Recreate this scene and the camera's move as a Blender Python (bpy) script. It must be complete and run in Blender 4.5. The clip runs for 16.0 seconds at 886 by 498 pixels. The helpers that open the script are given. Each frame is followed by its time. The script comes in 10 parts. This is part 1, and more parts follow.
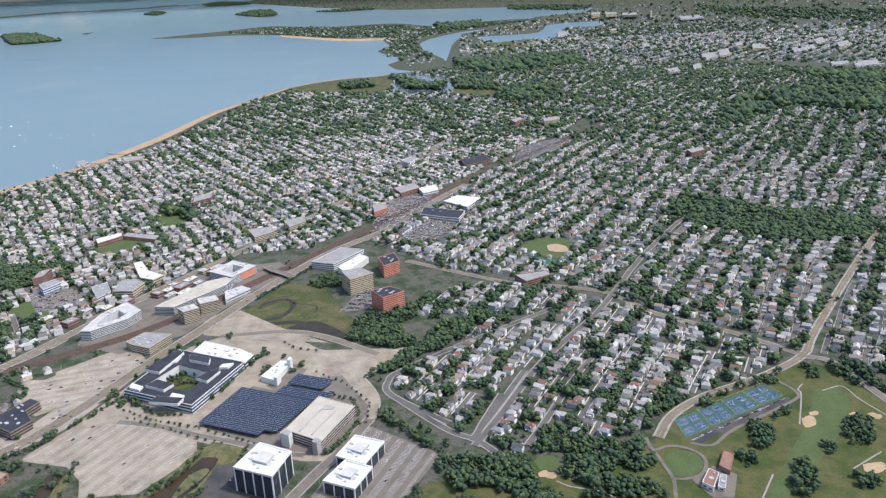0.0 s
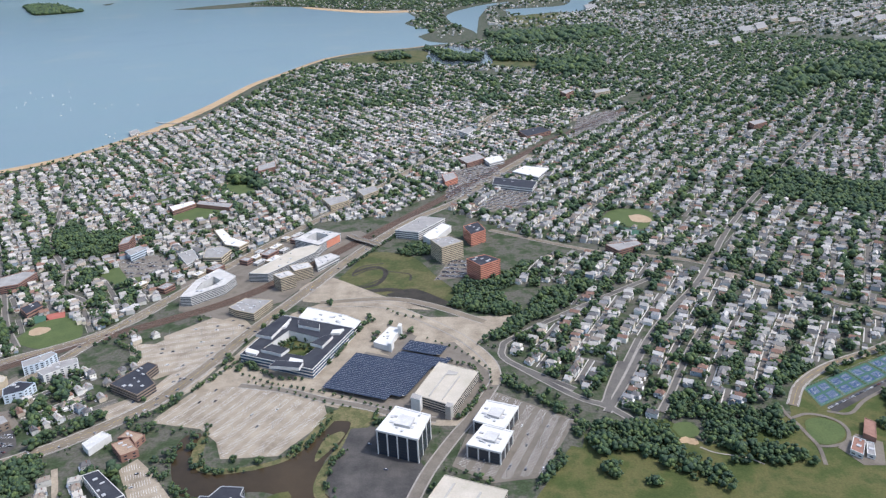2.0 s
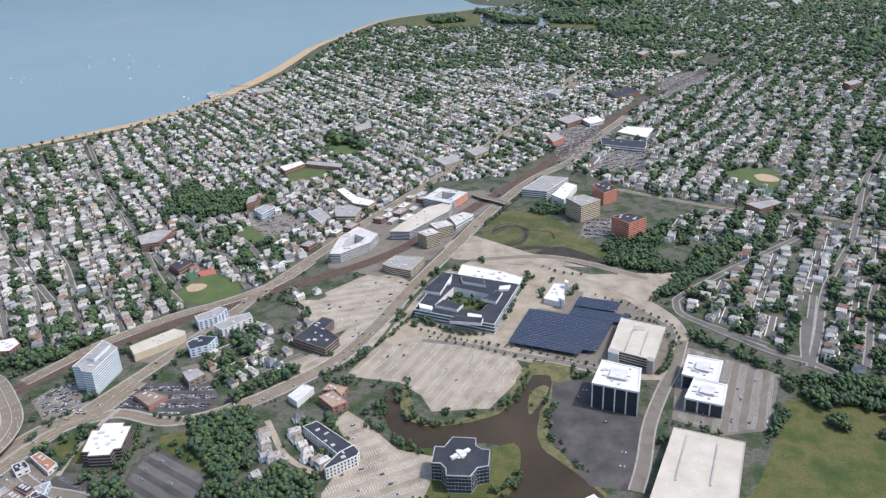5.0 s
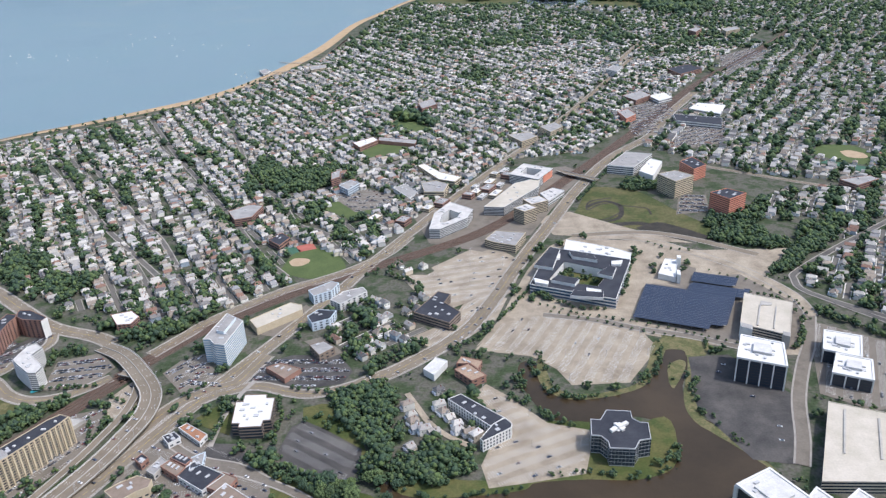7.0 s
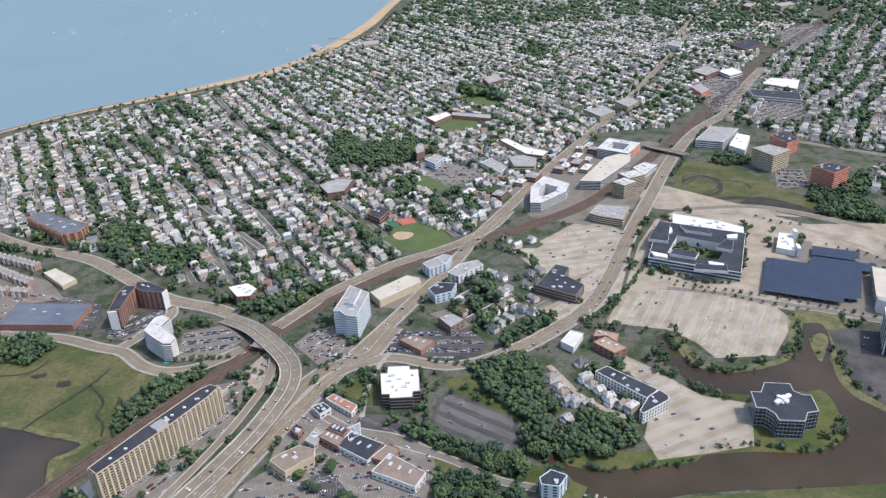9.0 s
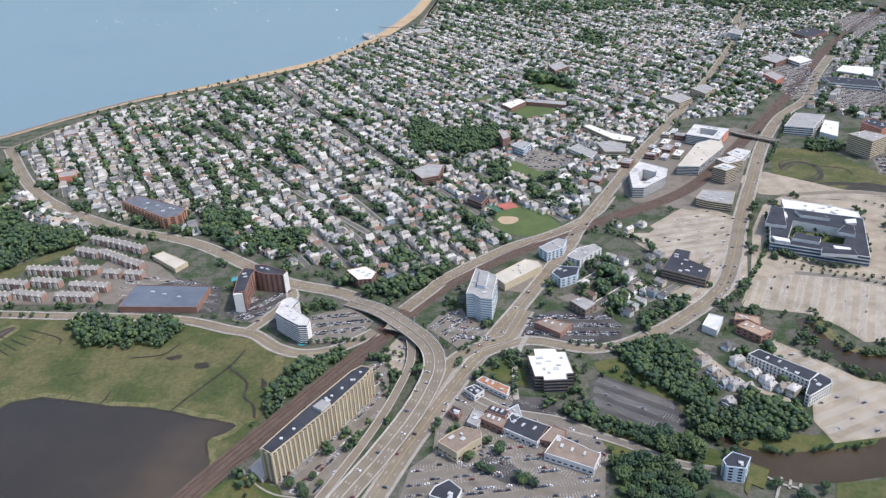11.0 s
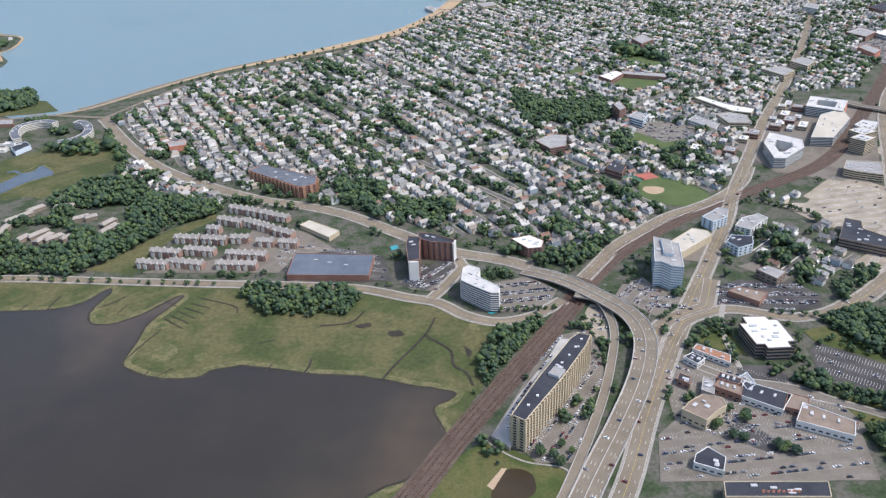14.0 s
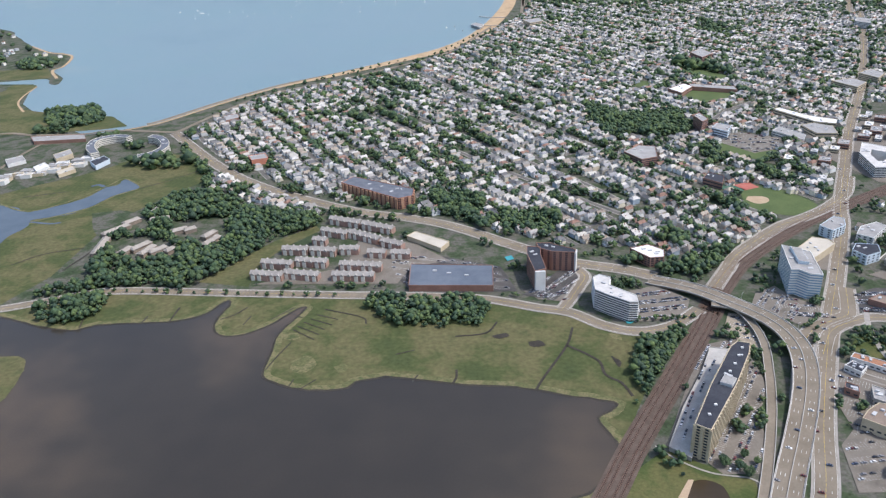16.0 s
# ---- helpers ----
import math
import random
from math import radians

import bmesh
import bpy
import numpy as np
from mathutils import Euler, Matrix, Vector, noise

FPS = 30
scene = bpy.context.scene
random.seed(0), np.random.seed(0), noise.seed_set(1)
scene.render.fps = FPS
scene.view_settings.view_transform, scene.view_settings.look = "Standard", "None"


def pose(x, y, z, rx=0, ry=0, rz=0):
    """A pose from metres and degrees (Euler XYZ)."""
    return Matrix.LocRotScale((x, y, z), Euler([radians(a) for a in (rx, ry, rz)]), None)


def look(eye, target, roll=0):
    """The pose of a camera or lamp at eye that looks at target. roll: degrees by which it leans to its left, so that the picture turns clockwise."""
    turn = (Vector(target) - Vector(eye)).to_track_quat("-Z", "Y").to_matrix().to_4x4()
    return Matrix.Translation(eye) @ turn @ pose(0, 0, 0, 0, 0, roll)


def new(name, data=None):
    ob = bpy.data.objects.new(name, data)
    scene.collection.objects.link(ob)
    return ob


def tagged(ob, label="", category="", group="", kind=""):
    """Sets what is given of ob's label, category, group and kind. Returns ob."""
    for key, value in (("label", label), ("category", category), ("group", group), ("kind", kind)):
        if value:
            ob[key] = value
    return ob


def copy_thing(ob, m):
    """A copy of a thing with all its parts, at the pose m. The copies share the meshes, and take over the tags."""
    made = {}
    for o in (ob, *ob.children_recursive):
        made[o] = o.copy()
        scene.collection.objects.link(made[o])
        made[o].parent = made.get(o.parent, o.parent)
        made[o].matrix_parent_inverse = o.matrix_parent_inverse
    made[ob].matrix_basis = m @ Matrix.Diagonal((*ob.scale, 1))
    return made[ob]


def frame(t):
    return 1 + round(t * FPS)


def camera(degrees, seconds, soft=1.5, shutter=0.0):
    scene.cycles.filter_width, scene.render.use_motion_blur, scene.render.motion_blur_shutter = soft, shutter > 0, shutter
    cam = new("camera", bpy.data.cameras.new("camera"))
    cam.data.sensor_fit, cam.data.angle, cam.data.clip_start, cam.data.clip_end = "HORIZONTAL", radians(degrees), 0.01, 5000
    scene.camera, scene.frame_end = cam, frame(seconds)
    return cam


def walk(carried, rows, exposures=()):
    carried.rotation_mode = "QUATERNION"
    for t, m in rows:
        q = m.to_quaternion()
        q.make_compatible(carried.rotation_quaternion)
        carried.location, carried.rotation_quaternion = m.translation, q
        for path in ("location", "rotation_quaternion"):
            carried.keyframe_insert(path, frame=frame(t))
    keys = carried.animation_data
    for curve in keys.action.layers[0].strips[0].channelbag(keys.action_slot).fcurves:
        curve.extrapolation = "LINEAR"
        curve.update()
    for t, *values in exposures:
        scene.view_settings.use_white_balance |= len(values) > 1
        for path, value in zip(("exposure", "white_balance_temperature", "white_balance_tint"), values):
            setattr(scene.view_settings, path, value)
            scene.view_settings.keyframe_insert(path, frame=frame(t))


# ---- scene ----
cam = camera(60.142, 16.0, soft=1.3)
# seconds, eye in metres, turn in degrees; the whole place is laid out at half of its real size
PATH = [
    (0.0, -0.00, -0.00, 264.29, 70.763, 2.316, -0.000),
    (0.5, -19.03, 0.42, 263.07, 70.736, 2.322, 0.136),
    (1.0, -38.04, 0.83, 261.83, 70.533, 2.319, 0.311),
    (1.5, -57.05, 1.21, 260.56, 69.762, 2.161, 0.521),
    (2.0, -76.02, 1.50, 259.26, 68.999, 2.109, 0.675),
    (2.5, -94.96, 1.70, 257.93, 68.401, 2.122, 0.811),
    (3.0, -113.85, 1.80, 256.58, 67.954, 2.165, 0.955),
    (3.5, -132.69, 1.85, 255.26, 67.706, 2.193, 1.115),
    (4.0, -151.47, 1.87, 253.98, 67.551, 2.279, 1.247),
    (6.5, -243.61, 1.23, 249.59, 65.545, 2.427, 2.052),
    (7.0, -262.09, 1.20, 248.55, 65.418, 2.490, 2.199),
    (7.5, -280.59, 1.18, 247.47, 64.934, 2.432, 2.373),
    (8.0, -299.11, 1.14, 246.36, 64.484, 2.436, 2.548),
    (8.5, -317.67, 1.04, 245.20, 64.175, 2.510, 2.673),
    (9.0, -336.28, 0.91, 244.02, 64.039, 2.581, 2.799),
    (11.5, -430.85, -1.09, 236.98, 63.296, 2.515, 3.428),
    (12.0, -449.55, -1.09, 235.53, 62.847, 2.471, 3.587),
    (12.5, -468.21, -1.05, 234.07, 62.479, 2.438, 3.445),
    (13.0, -486.84, -0.97, 232.61, 62.344, 2.298, 3.092),
    (13.5, -505.42, -0.88, 231.13, 62.325, 2.219, 2.887),
    (14.0, -523.95, -0.80, 229.63, 62.314, 2.186, 2.870),
    (14.5, -542.45, -0.73, 228.10, 62.382, 2.195, 2.882),
    (15.0, -560.93, -0.65, 226.57, 62.609, 2.181, 2.819),
    (15.5, -579.41, -0.57, 225.03, 63.215, 2.318, 2.751),
    (16.0, -597.90, -0.49, 223.49, 63.821, 2.443, 2.826),
]
walk(cam, [(t, pose(x, y, z, rx, ry, rz)) for t, x, y, z, rx, ry, rz in PATH], ((0, 0.46, 6150, 13), (16, 0.50, 6200, 13)))

# ---- daylight: hazy afternoon sun from the right of the flight line ----
SUN_ELEVATION, SUN_FROM = radians(57), radians(-10)
world = bpy.data.worlds.new("sky")
scene.world = world
world.use_nodes = True
wn = world.node_tree.nodes
sky = wn.new("ShaderNodeTexSky")
sky.sky_type, sky.sun_disc = "NISHITA", False
sky.sun_elevation, sky.sun_rotation = SUN_ELEVATION, radians(90) - SUN_FROM
sky.air_density, sky.dust_density, sky.ozone_density = 1.2, 2.5, 1.5
wn["Background"].inputs["Strength"].default_value = 0.15
world.node_tree.links.new(sky.outputs[0], wn["Background"].inputs["Color"])
sun = new("sun", bpy.data.lights.new("sun", "SUN"))
sun.data.energy, sun.data.angle, sun.data.color = 2.15, radians(3.0), (1.0, 0.96, 0.9)
sun_way = Vector((math.cos(SUN_ELEVATION) * math.cos(SUN_FROM), math.cos(SUN_ELEVATION) * math.sin(SUN_FROM), math.sin(SUN_ELEVATION)))
sun.matrix_world = look(sun_way * 900, (0, 0, 0))

# ---- materials ----
HALF = 0.5  # metres here for each real metre


def principled(name, rough=0.9, metal=0.0, spec=0.3):
    m = bpy.data.materials.new(name)
    m.use_nodes = True
    n = m.node_tree.nodes
    b = n["Principled BSDF"]
    b.inputs["Roughness"].default_value = rough
    b.inputs["Metallic"].default_value = metal
    b.inputs["Specular IOR Level"].default_value = spec
    return m, n, m.node_tree.links, b


def ramp_of(n, colours):
    r = n.new("ShaderNodeValToRGB")
    e = r.color_ramp.elements
    while len(e) < len(colours):
        e.new(0.5)
    for k, c in enumerate(colours):
        e[k].position = k / max(1, len(colours) - 1)
        e[k].color = (*c, 1)
    return r


def ground_mat(name, colours, scale, fine, rough=0.95, bump=0.0, spec=0.2, vary=0.25, detail=6.0, spread=(0.33, 0.67)):
    """Broad patches between the colours, with fine grain over them; scales are in metres."""
    m, n, l, b = principled(name, rough, 0, spec)
    tc = n.new("ShaderNodeNewGeometry")
    big = n.new("ShaderNodeTexNoise")
    big.inputs["Scale"].default_value, big.inputs["Detail"].default_value = 1 / scale, detail
    big.inputs["Roughness"].default_value = 0.62
    l.new(tc.outputs["Position"], big.inputs["Vector"])
    st = n.new("ShaderNodeMapRange")
    st.inputs["From Min"].default_value, st.inputs["From Max"].default_value = spread
    l.new(big.outputs["Fac"], st.inputs["Value"])
    r = ramp_of(n, colours)
    l.new(st.outputs[0], r.inputs[0])
    small = n.new("ShaderNodeTexNoise")
    small.inputs["Scale"].default_value, small.inputs["Detail"].default_value = 1 / fine, 4
    l.new(tc.outputs["Position"], small.inputs["Vector"])
    mr = n.new("ShaderNodeMapRange")
    mr.inputs["To Min"].default_value, mr.inputs["To Max"].default_value = 1 - vary * 2, 1 + vary * 2
    l.new(small.outputs["Fac"], mr.inputs["Value"])
    mx = n.new("ShaderNodeMix")
    mx.data_type, mx.blend_type = "RGBA", "MULTIPLY"
    mx.inputs[0].default_value = 1
    l.new(r.outputs[0], mx.inputs[6])
    l.new(mr.outputs[0], mx.inputs[7])
    l.new(mx.outputs[2], b.inputs["Base Color"])
    if bump:
        bp = n.new("ShaderNodeBump")
        bp.inputs["Strength"].default_value, bp.inputs["Distance"].default_value = bump, fine * 0.5
        l.new(small.outputs["Fac"], bp.inputs["Height"])
        l.new(bp.outputs[0], b.inputs["Normal"])
    return m


def picked(name, colours, island, rough=0.85, grain=0.8, vary=0.15, spec=0.3):
    """One colour out of several for each object, or for each loose piece of a joined mesh, with grain."""
    m, n, l, b = principled(name, rough, 0, spec)
    if island:
        src = n.new("ShaderNodeNewGeometry").outputs["Random Per Island"]
    else:
        src = n.new("ShaderNodeObjectInfo").outputs["Random"]
    r = ramp_of(n, colours)
    r.color_ramp.interpolation = "CONSTANT"
    for k in range(len(colours)):
        r.color_ramp.elements[k].position = k / len(colours)
    l.new(src, r.inputs[0])
    g = n.new("ShaderNodeNewGeometry")
    t = n.new("ShaderNodeTexNoise")
    t.inputs["Scale"].default_value, t.inputs["Detail"].default_value = 1 / grain, 3
    l.new(g.outputs["Position"], t.inputs["Vector"])
    mr = n.new("ShaderNodeMapRange")
    mr.inputs["To Min"].default_value, mr.inputs["To Max"].default_value = 1 - vary * 2, 1 + vary * 2
    l.new(t.outputs["Fac"], mr.inputs["Value"])
    mx = n.new("ShaderNodeMix")
    mx.data_type, mx.blend_type = "RGBA", "MULTIPLY"
    mx.inputs[0].default_value = 1
    l.new(r.outputs[0], mx.inputs[6])
    l.new(mr.outputs[0], mx.inputs[7])
    l.new(mx.outputs[2], b.inputs["Base Color"])
    return m


def water_mat(name, colours, scale, wave, rough, bump, spec=0.25):
    m = ground_mat(name, colours, scale, wave, rough, 0, spec, 0.04, 4.0)
    n, l = m.node_tree.nodes, m.node_tree.links
    g = n.new("ShaderNodeNewGeometry")
    t = n.new("ShaderNodeTexNoise")
    t.inputs["Scale"].default_value, t.inputs["Detail"].default_value = 1 / wave, 5
    l.new(g.outputs["Position"], t.inputs["Vector"])
    bp = n.new("ShaderNodeBump")
    bp.inputs["Strength"].default_value, bp.inputs["Distance"].default_value = bump, wave * 0.3
    l.new(t.outputs["Fac"], bp.inputs["Height"])
    l.new(bp.outputs[0], n["Principled BSDF"].inputs["Normal"])
    return m


M_LAND = ground_mat("yards", [(0.030, 0.046, 0.022), (0.050, 0.070, 0.034), (0.115, 0.108, 0.09), (0.055, 0.074, 0.034)], 14, 1.6, vary=0.3, spread=(0.3, 0.7))
M_GRASS = ground_mat("mown_grass", [(0.045, 0.066, 0.02), (0.068, 0.086, 0.027), (0.112, 0.108, 0.042), (0.058, 0.078, 0.025)], 26, 1.2, vary=0.2)
M_FIELD = ground_mat("playing_field", [(0.075, 0.105, 0.04), (0.10, 0.13, 0.05)], 12, 1.0, vary=0.15)
M_MARSH = ground_mat("salt_marsh", [(0.052, 0.068, 0.026), (0.068, 0.082, 0.03), (0.122, 0.112, 0.052), (0.062, 0.076, 0.03)], 30, 2.5, vary=0.25, spread=(0.3, 0.72))
M_REED = ground_mat("dry_reed_edge", [(0.075, 0.09, 0.036), (0.17, 0.15, 0.075), (0.09, 0.10, 0.042), (0.14, 0.13, 0.06)], 9, 1.0, vary=0.25)
M_MUD = ground_mat("creek_mud", [(0.032, 0.028, 0.02), (0.055, 0.046, 0.034)], 8, 1.0, rough=0.6)
M_SAND = ground_mat("beach_sand", [(0.38, 0.265, 0.155), (0.46, 0.335, 0.205), (0.33, 0.235, 0.14)], 25, 2.0, vary=0.12)
M_DIRT = ground_mat("infield_clay", [(0.38, 0.28, 0.18), (0.45, 0.34, 0.23)], 6, 0.8, vary=0.1)
M_ASPHALT = ground_mat("worn_asphalt", [(0.134, 0.117, 0.095), (0.195, 0.172, 0.142), (0.158, 0.139, 0.115)], 18, 0.9, vary=0.12)
M_DARK = ground_mat("fresh_asphalt", [(0.05, 0.048, 0.048), (0.078, 0.074, 0.07), (0.11, 0.102, 0.094)], 16, 0.9, vary=0.15)
M_STREET = ground_mat("street_asphalt", [(0.095, 0.09, 0.085), (0.15, 0.14, 0.125), (0.12, 0.113, 0.105)], 22, 0.9, vary=0.14)
M_LOT = ground_mat("bleached_lot", [(0.235, 0.196, 0.146), (0.32, 0.272, 0.207), (0.395, 0.338, 0.258)], 14, 1.2, vary=0.16)
M_ROAD = ground_mat("road_surface", [(0.175, 0.146, 0.108), (0.24, 0.203, 0.155)], 15, 1.0, vary=0.1)
M_WALKWAY = ground_mat("concrete_walk", [(0.27, 0.25, 0.22), (0.36, 0.335, 0.295)], 6, 0.6, vary=0.08)
M_PAINT = ground_mat("road_paint", [(0.62, 0.61, 0.58), (0.75, 0.74, 0.7)], 4, 0.5, vary=0.08)
M_YELLOW = ground_mat("yellow_paint", [(0.55, 0.38, 0.06), (0.62, 0.45, 0.1)], 4, 0.5, vary=0.1)
M_BALLAST = ground_mat("track_ballast", [(0.085, 0.062, 0.048), (0.135, 0.102, 0.08)], 6, 0.7, vary=0.2)
M_RAIL = ground_mat("rusty_steel_rail", [(0.12, 0.07, 0.05), (0.18, 0.11, 0.08)], 4, 0.5, 0.5)
M_SEA = water_mat("bay_water", [(0.135, 0.203, 0.230), (0.160, 0.228, 0.252), (0.150, 0.226, 0.246), (0.196, 0.250, 0.255)], 300, 2.4, 0.3, 0.3, spec=0.5)
M_RIVER = water_mat("brown_river_water", [(0.04, 0.029, 0.016), (0.066, 0.047, 0.026)], 40, 1.2, 0.2, 0.10)
# the lighter warm brown puts broad cloud reflections into the water's colour
M_COVE = water_mat("dark_cove_water", [(0.036, 0.032, 0.027), (0.046, 0.04, 0.032), (0.095, 0.072, 0.05)], 170, 1.0, 0.12, 0.06)
M_CREEK = water_mat("tidal_creek_water", [(0.07, 0.09, 0.11), (0.10, 0.12, 0.14)], 30, 1.2, 0.15, 0.1)
M_COURT_B = ground_mat("blue_court", [(0.036, 0.072, 0.145), (0.046, 0.084, 0.165)], 8, 0.5, vary=0.06)
M_COURT_G = ground_mat("green_court", [(0.055, 0.125, 0.085), (0.07, 0.145, 0.1)], 8, 0.5, vary=0.06)
M_COURT_R = ground_mat("red_court", [(0.36, 0.12, 0.09), (0.42, 0.15, 0.12)], 6, 0.5, vary=0.08)

WALLS = [(0.763, 0.745, 0.694), (0.636, 0.609, 0.541), (0.827, 0.809, 0.765), (0.53, 0.525, 0.49), (0.7, 0.63, 0.49), (0.424, 0.441, 0.449), (0.784, 0.756, 0.673), (0.583, 0.504, 0.388), (0.318, 0.378, 0.428), (0.742, 0.724, 0.683), (0.445, 0.389, 0.316), (0.657, 0.662, 0.632)]
ROOFS = [(0.509, 0.486, 0.453), (0.134, 0.131, 0.13), (0.242, 0.232, 0.216), (0.34, 0.32, 0.295), (0.169, 0.166, 0.164), (0.4, 0.38, 0.34), (0.266, 0.226, 0.187), (0.485, 0.458, 0.408), (0.206, 0.196, 0.187), (0.351, 0.297, 0.238), (0.437, 0.415, 0.385), (0.29, 0.285, 0.284), (0.242, 0.149, 0.113), (0.364, 0.344, 0.318)]
M_HWALL = picked("painted_clapboard", WALLS, False)
M_HROOF = picked("asphalt_shingle", ROOFS, False, 0.9, 0.6, 0.2)
M_HWALL_J = picked("painted_clapboard_joined", WALLS, True)
M_HROOF_J = picked("asphalt_shingle_joined", ROOFS, True, 0.9, 0.6, 0.2)
LEAVES = [(0.053, 0.083, 0.038), (0.051, 0.087, 0.045), (0.057, 0.095, 0.047), (0.088, 0.127, 0.046), (0.042, 0.069, 0.045), (0.092, 0.131, 0.053), (0.061, 0.091, 0.043), (0.046, 0.077, 0.045)]
M_LEAF = picked("leaves", LEAVES, False, 0.8, 0.7, 0.35, 0.25)
M_LEAF_J = picked("leaves_joined", LEAVES, True, 0.8, 0.7, 0.35, 0.25)
M_BARK = ground_mat("bark", [(0.10, 0.075, 0.055), (0.16, 0.125, 0.095)], 1, 0.2)
M_GLASS, _n, _l, _b = principled("window_glass", 0.08, 0, 0.6)
_b.inputs["Base Color"].default_value = (0.03, 0.04, 0.055, 1)
M_BLUEGLASS, _n, _l, _b = principled("blue_window_glass", 0.08, 0, 0.7)
_b.inputs["Base Color"].default_value = (0.05, 0.09, 0.15, 1)
M_WHITE = ground_mat("white_panel", [(0.6, 0.59, 0.56), (0.7, 0.69, 0.66)], 6, 1.0, 0.6, vary=0.06)
M_WROOF = ground_mat("white_membrane_roof", [(0.62, 0.61, 0.58), (0.72, 0.71, 0.685)], 7, 1.0, 0.7, vary=0.06)
M_TROOF = ground_mat("tan_deck", [(0.44, 0.40, 0.32), (0.55, 0.50, 0.42)], 12, 1.0, 0.85, vary=0.08)
M_BROOF = ground_mat("black_membrane_roof", [(0.032, 0.035, 0.045), (0.055, 0.058, 0.068)], 9, 0.8, 0.8, vary=0.15)
M_GROOF = ground_mat("grey_gravel_roof", [(0.26, 0.25, 0.24), (0.36, 0.35, 0.33)], 8, 0.8, 0.9, vary=0.12)
M_BRICK = ground_mat("red_brick", [(0.25, 0.14, 0.105), (0.33, 0.19, 0.145)], 5, 0.4, 0.85, vary=0.15)
M_ORANGE = ground_mat("orange_brick", [(0.56, 0.22, 0.14), (0.64, 0.28, 0.19)], 5, 0.4, 0.85, vary=0.1)
M_TAN = ground_mat("tan_precast", [(0.46, 0.38, 0.26), (0.54, 0.46, 0.33)], 5, 0.6, 0.8, vary=0.1)
M_CONC = ground_mat("concrete", [(0.36, 0.34, 0.31), (0.46, 0.44, 0.40)], 6, 0.6, 0.85, vary=0.1)
M_BROWN = ground_mat("brown_precast", [(0.20, 0.155, 0.12), (0.27, 0.21, 0.165)], 5, 0.6, 0.8, vary=0.1)
M_STEEL = ground_mat("galvanised_metal", [(0.42, 0.42, 0.42), (0.52, 0.52, 0.52)], 3, 0.4, 0.5, vary=0.08)
M_SOLAR = ground_mat("solar_panel", [(0.026, 0.036, 0.06), (0.036, 0.046, 0.072)], 10, 1.0, 0.22, spec=0.5, vary=0.1)
M_POOL = water_mat("pool_water", [(0.05, 0.27, 0.30), (0.07, 0.32, 0.34)], 4, 0.4, 0.1, 0.05)
CARS = [(0.70, 0.70, 0.70), (0.03, 0.03, 0.035), (0.35, 0.36, 0.38), (0.75, 0.75, 0.74), (0.10, 0.11, 0.13), (0.045, 0.045, 0.05), (0.62, 0.62, 0.62), (0.22, 0.22, 0.23), (0.16, 0.035, 0.03), (0.05, 0.07, 0.12), (0.5, 0.5, 0.49)]
M_CAR = picked("car_paint", CARS, False, 0.3, 1, 0.02, 0.5)
M_CAR_J = picked("car_paint_joined", CARS, True, 0.3, 1, 0.02, 0.5)
M_KERB = ground_mat("pale_kerb", [(0.46, 0.44, 0.40), (0.58, 0.56, 0.52)], 5, 0.6, vary=0.1)
M_BLACK = ground_mat("black_panel", [(0.02, 0.022, 0.027), (0.035, 0.037, 0.043)], 5, 0.6, 0.35, vary=0.1)

# ---- geometry helpers ----
rng = np.random.default_rng(7)


def part(name, bm, material, parent=None, label=""):
    me = bpy.data.meshes.new(name)
    bm.to_mesh(me)
    bm.free()
    for m in material if isinstance(material, (list, tuple)) else [material]:
        me.materials.append(m)
    ob = new(name, me)
    if parent:
        ob.parent = parent
    if label:
        ob["label"] = label
    return ob


def joined(name, verts, faces, material, slots=None, parent=None):
    me = bpy.data.meshes.new(name)
    me.from_pydata(verts, [], faces)
    for m in material if isinstance(material, (list, tuple)) else [material]:
        me.materials.append(m)
    if slots is not None:
        me.polygons.foreach_set("material_index", slots)
    me.update()
    ob = new(name, me)
    if parent:
        ob.parent = parent
    return ob


def spline(pts, n=6):
    """A smooth line through the corners given."""
    p = np.array(pts, float)
    p = np.vstack([2 * p[0] - p[1], p, 2 * p[-1] - p[-2]])
    out = []
    for k in range(1, len(p) - 2):
        for u in np.arange(n) / n:
            out.append(0.5 * (2 * p[k] + (p[k + 1] - p[k - 1]) * u + (2 * p[k - 1] - 5 * p[k] + 4 * p[k + 1] - p[k + 2]) * u * u + (3 * p[k] - p[k - 1] - 3 * p[k + 1] + p[k + 2]) * u ** 3))
    out.append(p[-2])
    return np.array(out)


def normals(line):
    d = np.gradient(line[:, :2], axis=0)
    d /= np.linalg.norm(d, axis=1)[:, None] + 1e-9
    return np.c_[-d[:, 1], d[:, 0]]


# where nothing may be strewn
X0, Y0, CELL = -1800.0, 150.0, 2.0
NX, NY = 2100, 1700
gx, gy = np.meshgrid(X0 + CELL * (np.arange(NX) + 0.5), Y0 + CELL * (np.arange(NY) + 0.5), indexing="ij")
NOHOUSE = np.zeros((NX, NY), bool)
NOTREE = np.zeros((NX, NY), bool)
NOWOOD = np.zeros((NX, NY), bool)


def window_of(pts, pad=0):
    p = np.array(pts)[:, :2]
    a = np.clip(((p.min(0) - pad - [X0, Y0]) / CELL).astype(int), 0, [NX, NY])
    b = np.clip(((p.max(0) + pad - [X0, Y0]) / CELL).astype(int) + 1, 0, [NX, NY])
    return slice(a[0], b[0]), slice(a[1], b[1])


